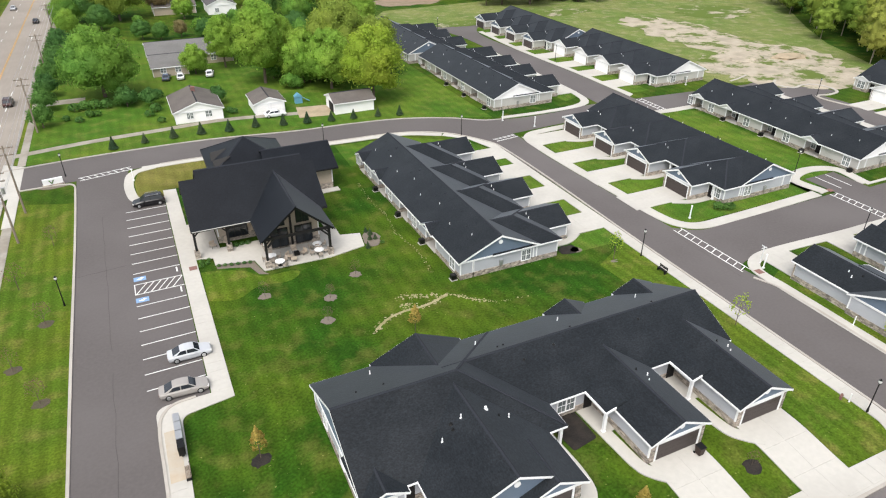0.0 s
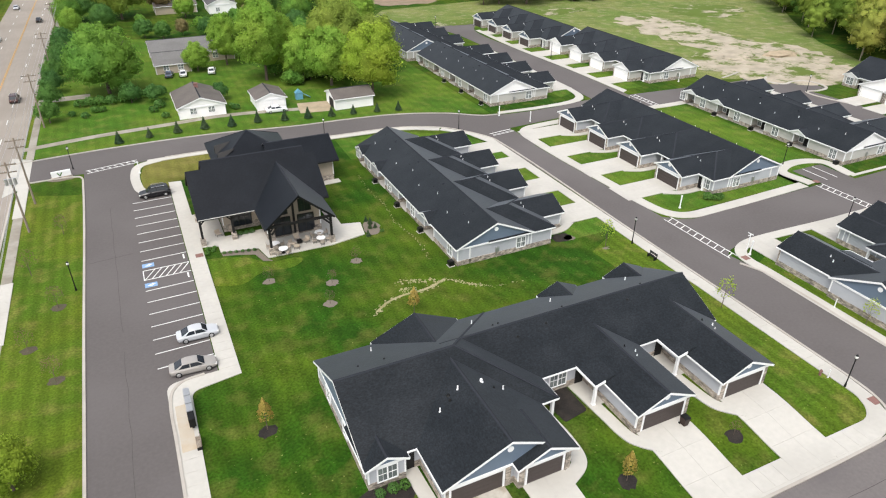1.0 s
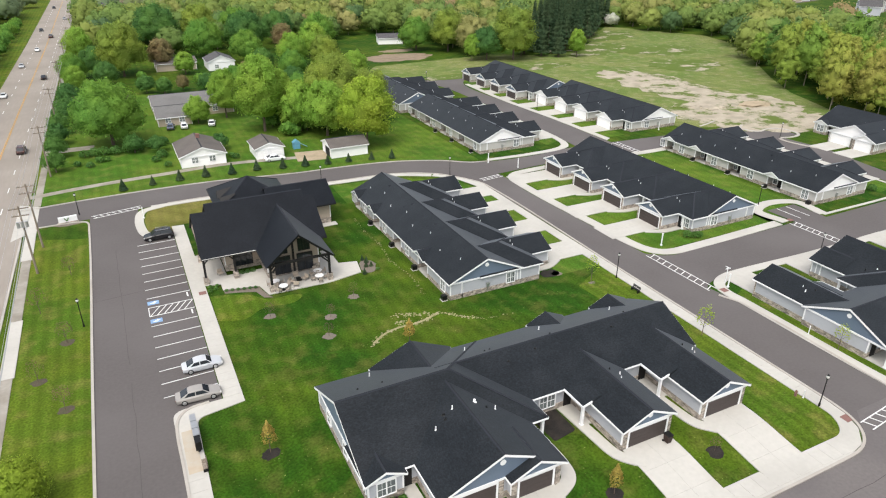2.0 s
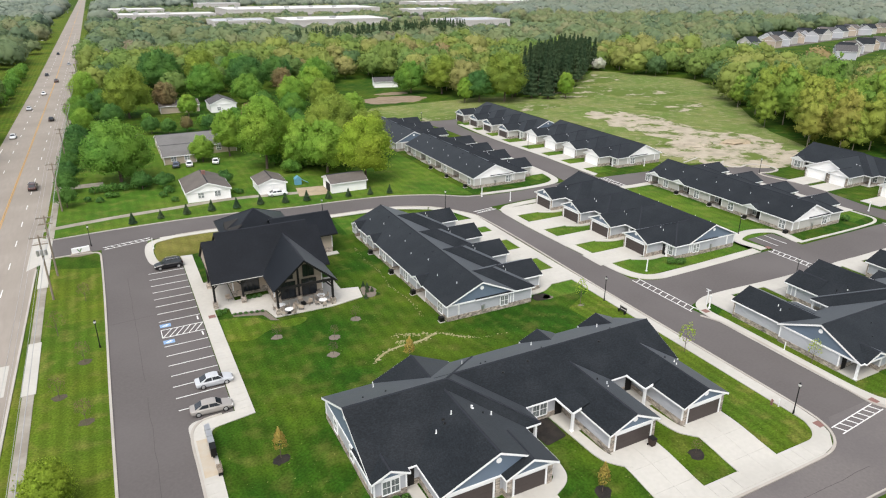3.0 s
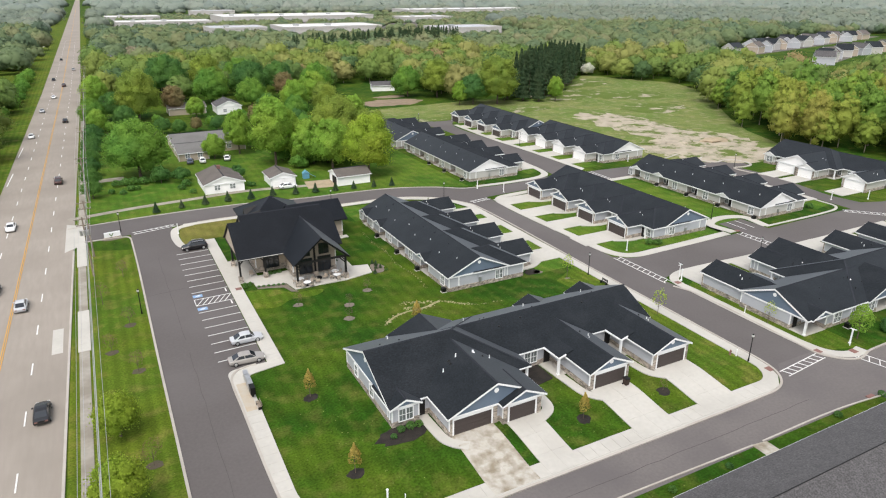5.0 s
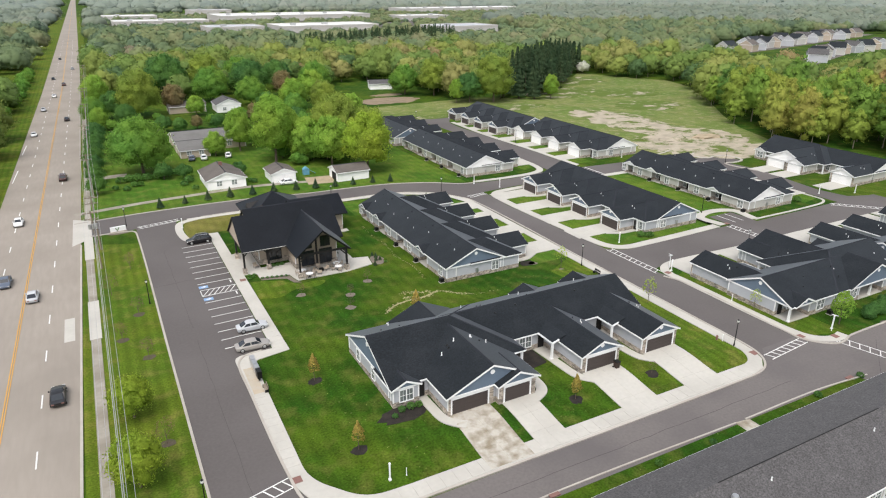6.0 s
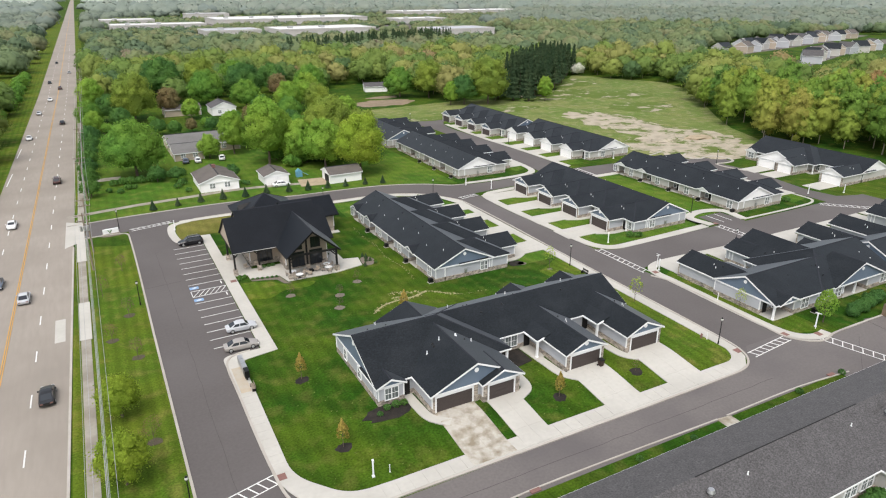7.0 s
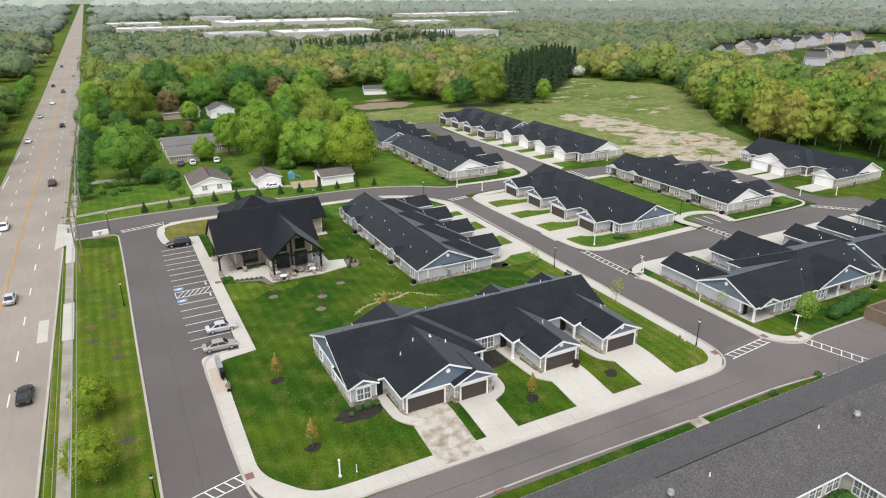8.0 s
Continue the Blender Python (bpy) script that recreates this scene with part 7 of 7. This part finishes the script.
beige = car_kind("sedan_car", "grey-beige sedan parked in a stall", paint("pewter_paint", (0.3, 0.28, 0.26)), 4.8)
black_suv = car_kind("suv_car", "black estate car parked in a stall", paint("black_paint", (0.01, 0.01, 0.012)), 4.8, 1.9, 1.7, True)
white_car = car_kind("sedan_car", "white sedan", paint("white_paint", (0.75, 0.75, 0.75)), 4.7)
dark_car = car_kind("sedan_car", "dark grey sedan driving on the highway", paint("graphite_paint", (0.012, 0.012, 0.014)), 4.7)
blue_car = car_kind("sedan_car", "slate blue sedan", paint("slate_paint", (0.09, 0.11, 0.15)), 4.6)
maroon = car_kind("suv_car", "dark maroon pickup on the highway", paint("maroon_paint", (0.05, 0.02, 0.02)), 5.0, 1.9, 1.75, True)

def park(kind, x, y, yaw, label=""):
    m = pose(x, y, 0.03, 0, 0, yaw)
    if kind.name not in used:
        used.add(kind.name)
        kind.matrix_basis = m
        t = kind
    else:
        keep = kind.matrix_basis.copy()
        kind.matrix_basis = Matrix()
        t = copy_thing(kind, m)
        kind.matrix_basis = keep
    if label:
        tagged(t, label)

park(silver, -1.7, 61.5, 0)
park(beige, -2.9, 55.8, -2)
park(black_suv, -2.9, 102.8, 181)
park(white_car, 24.6, 136.2, 0, "white sedan parked before a garage")
for x, y in ((6.3, 174.5), (16.6, 173.8)):
    park(blue_car if x < 10 else white_car, x, y, 80, "car parked beside a house")
park(white_car, 9.6, 174.0, 85, "white car parked beside a house")
H_WHITE, H_DARK = "pale car driving on the highway", "dark car driving on the highway"
for kind, x, y, yaw, lab in ((dark_car, -27.1, 54.5, 90, H_DARK), (silver, -31.2, 88.5, 90, H_WHITE), (blue_car, -35.6, 97.0, -90, H_DARK), (white_car, -35.5, 132, -90, H_WHITE), (maroon, -27.3, 168, 90, "dark pickup driving on the highway"), (white_car, -36.5, 235, -90, H_WHITE), (silver, -35.2, 290, -90, H_WHITE), (dark_car, -26.6, 262, 90, H_DARK), (white_car, -31.9, 330, -90, H_WHITE), (maroon, -28.2, 372, 90, "dark pickup driving on the highway"), (dark_car, -33.5, 400, -90, H_DARK), (silver, -23.9, 450, 90, H_WHITE), (dark_car, -31.5, 520, -90, H_DARK)):
    park(kind, x, y, yaw, lab)

# ---- street furniture ----
def lamp_kind():
    t = thing("street_lamp", Matrix(), "black post lamp with a white globe", "street lamp", "black post lamps")
    bm = bmesh.new()
    tube(bm, (0, 0, 0), (0, 0, 0.5), 0.13, 0.1, 10)
    tube(bm, (0, 0, 0.5), (0, 0, 3.7), 0.07, 0.055, 8)
    part("pole", bm, METAL, t)
    bm = bmesh.new()
    bmesh.ops.create_uvsphere(bm, u_segments=12, v_segments=8, radius=0.18, matrix=Matrix.Translation((0, 0, 3.96)) @ Matrix.Diagonal((1, 1, 1.25, 1)))
    part("globe", bm, LAMPGLASS, t, "white lamp globe")
    bm = bmesh.new()
    tube(bm, (0, 0, 3.66), (0, 0, 3.78), 0.1, 0.16, 10)
    tube(bm, (0, 0, 4.12), (0, 0, 4.32), 0.17, 0.03, 10)
    part("cap", bm, METAL, t)
    return t

lamp = lamp_kind()
for x, y in ((58.0, 24.3), (57.4, 57.6), (-14.4, 77.8), (-15.1, 120.2), (55.6, 109.6), (29.4, 116.0), (91.3, 49.0), (142.7, 98), (90.7, 197), (-14.1, 25.9), (101, 69), (104.5, 150)):
    plant(lamp, x, y, 1.0, 0.0)

def marker_kind():
    t = thing("marker_post", Matrix(), "white street sign post on the verge", "sign post", "white verge posts")
    bm = bmesh.new()
    box(bm, -0.07, 0.07, -0.07, 0.07, 0, 2.1)
    part("post", bm, WHITE, t)
    box_part("base", t, WHITE, -0.14, 0.14, -0.14, 0.14, 0, 0.2)
    box_part("cap", t, WHITE, -0.1, 0.1, -0.1, 0.1, 2.08, 2.2)
    return t

marker = marker_kind()
for x, y in ((3.5, 21.9), (71.6, 63.4), (71.5, 107.8), (75.2, 21.0), (138.4, 66), (147, 62.3), (121, 117.6), (-4.6, 113.4), (70.3, 48.2), (67.3, 113.6)):
    plant(marker, x, y, 1.0, 0.0)

plant(marker, 69.7, 34.5, 0.6, 0.0, "short white stub post on the lawn")
plant(marker, 5.3, 21.7, 0.45, 0.0, "short white stub post on the lawn")
plant(marker, 57.6, 26.0, 0.5, 0.0, "short white stub post on the lawn")
def sign_post(x, y, yaw):
    t = thing("street_sign", pose(x, y, gz(x, y), 0, 0, yaw), "white post with two crossed street name blades", "street sign")
    bm = bmesh.new()
    box(bm, -0.045, 0.045, -0.045, 0.045, 0, 2.6)
    part("post", bm, WHITE, t)
    for k in (0, 90):
        bm = bmesh.new()
        box(bm, -0.45, 0.45, -0.012, 0.012, 2.38 + 0.002 * k, 2.5 + 0.002 * k, Matrix.Rotation(radians(k), 4, 'Z'))
        part("blade", bm, WHITE, t)

sign_post(74.6, 20.6, 20)
sign_post(70.9, 49.3, 0)

def hydrant(x, y):
    t = thing("fire_hydrant", pose(x, y, gz(x, y)), "red fire hydrant on the lawn", "hydrant")
    bm = bmesh.new()
    tube(bm, (0, 0, 0), (0, 0, 0.65), 0.14, 0.12, 10)
    tube(bm, (0, 0, 0.65), (0, 0, 0.82), 0.15, 0.05, 10)
    part("barrel", bm, RED_PAD, t)
    for s in (-1, 1):
        bm = bmesh.new()
        tube(bm, (s * 0.1, 0, 0.5), (s * 0.25, 0, 0.5), 0.08, 0.08, 8)
        part("outlet", bm, RED_PAD, t)

hydrant(57.1, 26.6)

def utility_pole(x, y, h, transformers):
    t = thing("utility_pole", pose(x, y, 0), "tall weathered wooden utility pole with crossarms", "utility pole", "poles along the highway")
    bm = bmesh.new()
    tube(bm, (0, 0, -0.4), (0, 0, h), 0.17, 0.11, 10)
    part("pole", bm, WOOD, t)
    for z, w in ((h - 0.4, 1.3), (h - 1.5, 1.1)):
        bm = bmesh.new()
        box(bm, -w, w, -0.07, 0.07, z - 0.07, z + 0.07)
        arm = part("crossarm", bm, WOOD, t)
        for s in (-0.9, -0.45, 0.45, 0.9):
            bm = bmesh.new()
            tube(bm, (s * w, 0, z + 0.06), (s * w, 0, z + 0.26), 0.05, 0.04, 8)
            part("insulator", bm, STEEL, arm)
    if transformers:
        for s in (-0.55, 0.0, 0.55):
            bm = bmesh.new()
            tube(bm, (s, -0.42, h - 3.2), (s, -0.42, h - 2.3), 0.22, 0.22, 12)
            part("transformer", bm, STEEL, t, "grey pole transformer can")

POLES = [(-20.6, -20, 0), (-20.6, 24, 0), (-20.6, 62, 0), (-20.7, 97.5, 1), (-20.4, 107.6, 0), (-20.6, 146, 0), (-20.2, 186, 0), (-19.7, 228, 0), (-19.2, 270, 0), (-18.6, 315, 0), (-18.0, 362, 0)]
POLE_H = 11.0
for x, y, tr in POLES:
    if y not in (24, 62, -20):
        utility_pole(x, y, POLE_H, tr)
utility_pole(-20.6, -25, POLE_H, 0)
wire_pts = [(-20.6, -25)] + [(x, y) for x, y, tr in POLES if y > 90]
for k, (dx, z) in enumerate(((-1.17, 10.85), (-0.58, 10.85), (0.58, 10.85), (1.17, 10.85), (0.1, 7.4), (-0.1, 6.7))):
    bm = bmesh.new()
    for (x0, y0), (x1, y1) in zip(wire_pts, wire_pts[1:]):
        sag = (y1 - y0) * 0.006 if y1 - y0 < 60 else 0.9
        pts = [Vector((x0 + (x1 - x0) * f + dx, y0 + (y1 - y0) * f, z - sag * 4 * f * (1 - f))) for f in [j / 8 for j in range(9)]]
        for p, q in zip(pts, pts[1:]):
            tube(bm, p, q, 0.02 if k < 4 else 0.036, n=4)
    tagged(part("power_line", bm, WIRE), "sagging grey power line between poles", "power line")

def mailboxes():
    t = thing("mailbox_cluster", pose(-4.05, 48.8, 0.1, 0, 0, 90), "row of grey cluster mailboxes on pedestals", "mailboxes")
    for k in range(4):
        bm = bmesh.new()
        box(bm, -2.4 + k * 1.2, -1.28 + k * 1.2, -0.3, 0.3, 0.55, 1.55)
        b = part("mailbox", bm, METAL if k == 0 else STEEL, t, "black mailbox unit" if k == 0 else "grey mailbox unit")
        bm = bmesh.new()
        box(bm, -2.0 + k * 1.2, -1.7 + k * 1.2, -0.12, 0.12, 0.05, 0.55)
        part("pedestal", bm, METAL, b)

mailboxes()

def bench(x, y, yaw, label="brown slatted bench with black frame", material=None):
    t = thing("bench", pose(x, y, gz(x, y) + 0.1, 0, 0, yaw), label, "bench")
    for k in range(4):
        bm = bmesh.new()
        box(bm, -0.75, 0.75, -0.2 + k * 0.11, -0.11 + k * 0.11, 0.42, 0.46)
        part("seat_slat", bm, material or WOOD, t)
    for k in range(3):
        bm = bmesh.new()
        box(bm, -0.75, 0.75, 0.24, 0.28, 0.55 + k * 0.13, 0.64 + k * 0.13)
        part("back_slat", bm, material or WOOD, t)
    for s in (-0.65, 0.65):
        bm = bmesh.new()
        box(bm, s - 0.03, s + 0.03, -0.2, 0.26, 0, 0.43)
        box(bm, s - 0.03, s + 0.03, 0.22, 0.28, 0.43, 0.95)
        part("leg", bm, METAL, t)

bench(-3.9, 44.4, -90)
bench(57.0, 53.0, -90, "black metal bench beside the pavement", METAL)

def entry_sign():
    t = thing("entry_sign", pose(-16.8, 117.0, 0, 0, 0, 8), "white entrance sign with a dark green mark", "sign")
    bm = bmesh.new()
    box(bm, -1.5, 1.5, -0.2, 0.2, 0, 1.25)
    part("board", bm, WHITE, t)
    bm = bmesh.new()
    box(bm, -1.65, 1.65, -0.28, 0.28, 0, 0.3)
    part("base", bm, STONE, t)
    for a, b in ((-0.55, -0.2), (0.15, -0.2)):
        bm = bmesh.new()
        beam(bm, (a, -0.22, 1.05), (b, -0.22, 0.45), 0.05, 0.16)
        part("emblem", bm, LEAF_DEEP, t)

entry_sign()
bed(-16.8, 116.2, 2.0, 0.7, 91, GREY_MULCH, "brown mulch bed before the sign")

def condenser_kind():
    t = thing("air_conditioner", Matrix(), "dark outdoor air conditioning condenser on a pad", "air conditioner", "condensers behind houses")
    bm = bmesh.new()
    box(bm, -0.5, 0.5, -0.5, 0.5, 0, 0.08)
    part("pad", bm, CONCRETE, t)
    bm = bmesh.new()
    box(bm, -0.4, 0.4, -0.4, 0.4, 0.08, 0.85)
    part("casing", bm, METAL, t)
    bm = bmesh.new()
    tube(bm, (0, 0, 0.85), (0, 0, 0.9), 0.33, 0.3, 14)
    part("fan_guard", bm, RUBBER, t)
    return t

ac = condenser_kind()
for x, y in ((31.25, 63.2), (31.25, 73.5), (31.25, 82.6), (31.25, 92.6), (109.75, 65), (109.75, 75), (109.75, 84.5), (109.75, 94.5), (99.8, 24.2), (141, 24.2), (122, 24.2), (79.5, 24.1), (67.4, 122), (67.4, 132), (67.4, 141.5)):
    plant(ac, x, y, 0.9, 0.0)

def table_kind():
    t = thing("round_table", Matrix(), "round pale patio table on a dark pedestal", "table", "patio tables")
    bm = bmesh.new()
    tube(bm, (0, 0, 0.7), (0, 0, 0.75), 0.65, 0.65, 20)
    part("tabletop", bm, WHITE_SIDING, t)
    bm = bmesh.new()
    tube(bm, (0, 0, 0.03), (0, 0, 0.7), 0.05, 0.05, 8)
    tube(bm, (0, 0, 0), (0, 0, 0.04), 0.3, 0.3, 12)
    part("pedestal", bm, METAL, t)
    return t

def chair_kind(name, label, seat_mat, w=0.55):
    t = thing(name, Matrix(), label, "chair", "patio chairs")
    bm = bmesh.new()
    box(bm, -w / 2, w / 2, -w / 2, w / 2, 0.38, 0.46)
    part("seat", bm, seat_mat, t)
    bm = bmesh.new()
    box(bm, -w / 2, w / 2, w / 2 - 0.06, w / 2 + 0.02, 0.46, 0.92)
    part("backrest", bm, seat_mat, t)
    for a in (-1, 1):
        for b in (-1, 1):
            bm = bmesh.new()
            tube(bm, (a * (w / 2 - 0.04), b * (w / 2 - 0.04), 0), (a * (w / 2 - 0.04), b * (w / 2 - 0.04), 0.4), 0.022, n=6)
            part("leg", bm, METAL, t)
    return t

def put(kind, x, y, z, yaw):
    m = pose(x, y, z, 0, 0, yaw)
    if kind.name not in used:
        used.add(kind.name)
        kind.matrix_basis = m
    else:
        keep = kind.matrix_basis.copy()
        kind.matrix_basis = Matrix()
        copy_thing(kind, m)
        kind.matrix_basis = keep

table, chair = table_kind(), chair_kind("patio_chair", "pale woven patio chair", mat("pale_wicker", (0.36, 0.31, 0.26), 0.8, None, 9.0, 0.3))
lounge = chair_kind("lounge_chair", "tan cushioned patio lounge chair", TAN, 0.75)
for x, y in ((10.9, 77.7), (11.6, 75.8), (17.4, 78.3), (17.2, 76.6)):
    put(table, x, y, 0.12, 0)
    for k in range(4):
        a = 6.2832 * k / 4 + x
        put(chair, x + 0.95 * math.cos(a), y + 0.95 * math.sin(a), 0.12, math.degrees(a) - 90)
for x, y, yaw in ((13.2, 77.2, 40), (14.2, 78.7, 0), (15.2, 77.4, -60), (13.6, 76.2, 160), (4.2, 84.5, 20), (6.0, 84.8, -30)):
    put(lounge, x, y, 0.12, yaw)
fp = thing("fire_pit", pose(14.3, 77.6, 0.12), "low dark square fire pit table", "fire pit")
box_part("bowl", fp, METAL, -0.35, 0.35, -0.35, 0.35, 0.1, 0.45)
box_part("base", fp, STONE, -0.3, 0.3, -0.3, 0.3, 0, 0.12)

def trash_bin(x, y):
    t = thing("wheeled_bin", pose(x, y, gz(x, y) + 0.1), "dark brown wheeled rubbish bin before a garage", "bin")
    bm = bmesh.new()
    loft(bm, [[(-0.25, -0.28, 0.1), (0.25, -0.28, 0.1), (0.25, 0.28, 0.1), (-0.25, 0.28, 0.1)], [(-0.32, -0.36, 1.0), (0.32, -0.36, 1.0), (0.32, 0.36, 1.0), (-0.32, 0.36, 1.0)]])
    part("bin_body", bm, mat("brown_plastic", (0.035, 0.02, 0.016), 0.5, None, 5.0, 0.2), t)
    box_part("lid", t, METAL, -0.34, 0.34, -0.4, 0.38, 1.0, 1.07)
    for s in (-1, 1):
        bm = bmesh.new()
        tube(bm, (s * 0.27, 0.3, 0.12), (s * 0.33, 0.3, 0.12), 0.12, n=10)
        part("wheel", bm, RUBBER, t)

trash_bin(38.3, 26.8)

# play things in the neighbour's yard
play = thing("play_slide", pose(31.4, 143.2, 0), "faded blue plastic play slide", "play slide")
PLASTIC = mat("blue_plastic", (0.12, 0.3, 0.42), 0.4, None, 3.0, 0.15)
box_part("tower", play, PLASTIC, -0.8, 0.8, -0.6, 0.6, 0, 1.4)
bm = bmesh.new()
loft(bm, [[(0.8, -0.35, 1.3), (0.8, 0.35, 1.3), (0.8, 0.35, 1.2), (0.8, -0.35, 1.2)], [(2.6, -0.35, 0.2), (2.6, 0.35, 0.2), (2.6, 0.35, 0.1), (2.6, -0.35, 0.1)]])
part("chute", bm, PLASTIC, play)
bm = bmesh.new()
loft(bm, [[(-0.9, -0.7, 1.5), (0.9, -0.7, 1.5), (0.9, 0.7, 1.5), (-0.9, 0.7, 1.5)], [(-0.1, -0.6, 2.2), (0.1, -0.6, 2.2), (0.1, 0.6, 2.2), (-0.1, 0.6, 2.2)]])
part("canopy", bm, PLASTIC, play)

# fenced bin store by the car park
store = thing("bin_store", pose(0, 0, 0), "brown boarded bin store with a gate", "bin store")
FENCE = mat("brown_fence_board", (0.2, 0.15, 0.105), 0.8, (0.15, 0.11, 0.08), 3.0, 0.25, 0.6, 0.8, stretch=(4, 4, 0.3))
for a, b, c, d in ((88, 95, 18.2, 18.5), (87.7, 88.0, 14.4, 18.5), (95, 95.3, 12, 18.5)):
    box_part("wall", store, FENCE, a, b, c, d, 0, 2.0)
box_part("gate", store, FENCE, 88.0, 94.9, 14.4, 14.6, 0, 1.9)
setting(laid("ground_pad", [(83.5, 14.8), (88, 14.4), (95, 14.4), (95, 18.2), (88, 18.2), (84, 19)], 0.06, ASPHALT_OLD), "old grey pad before the bin store", "pad")
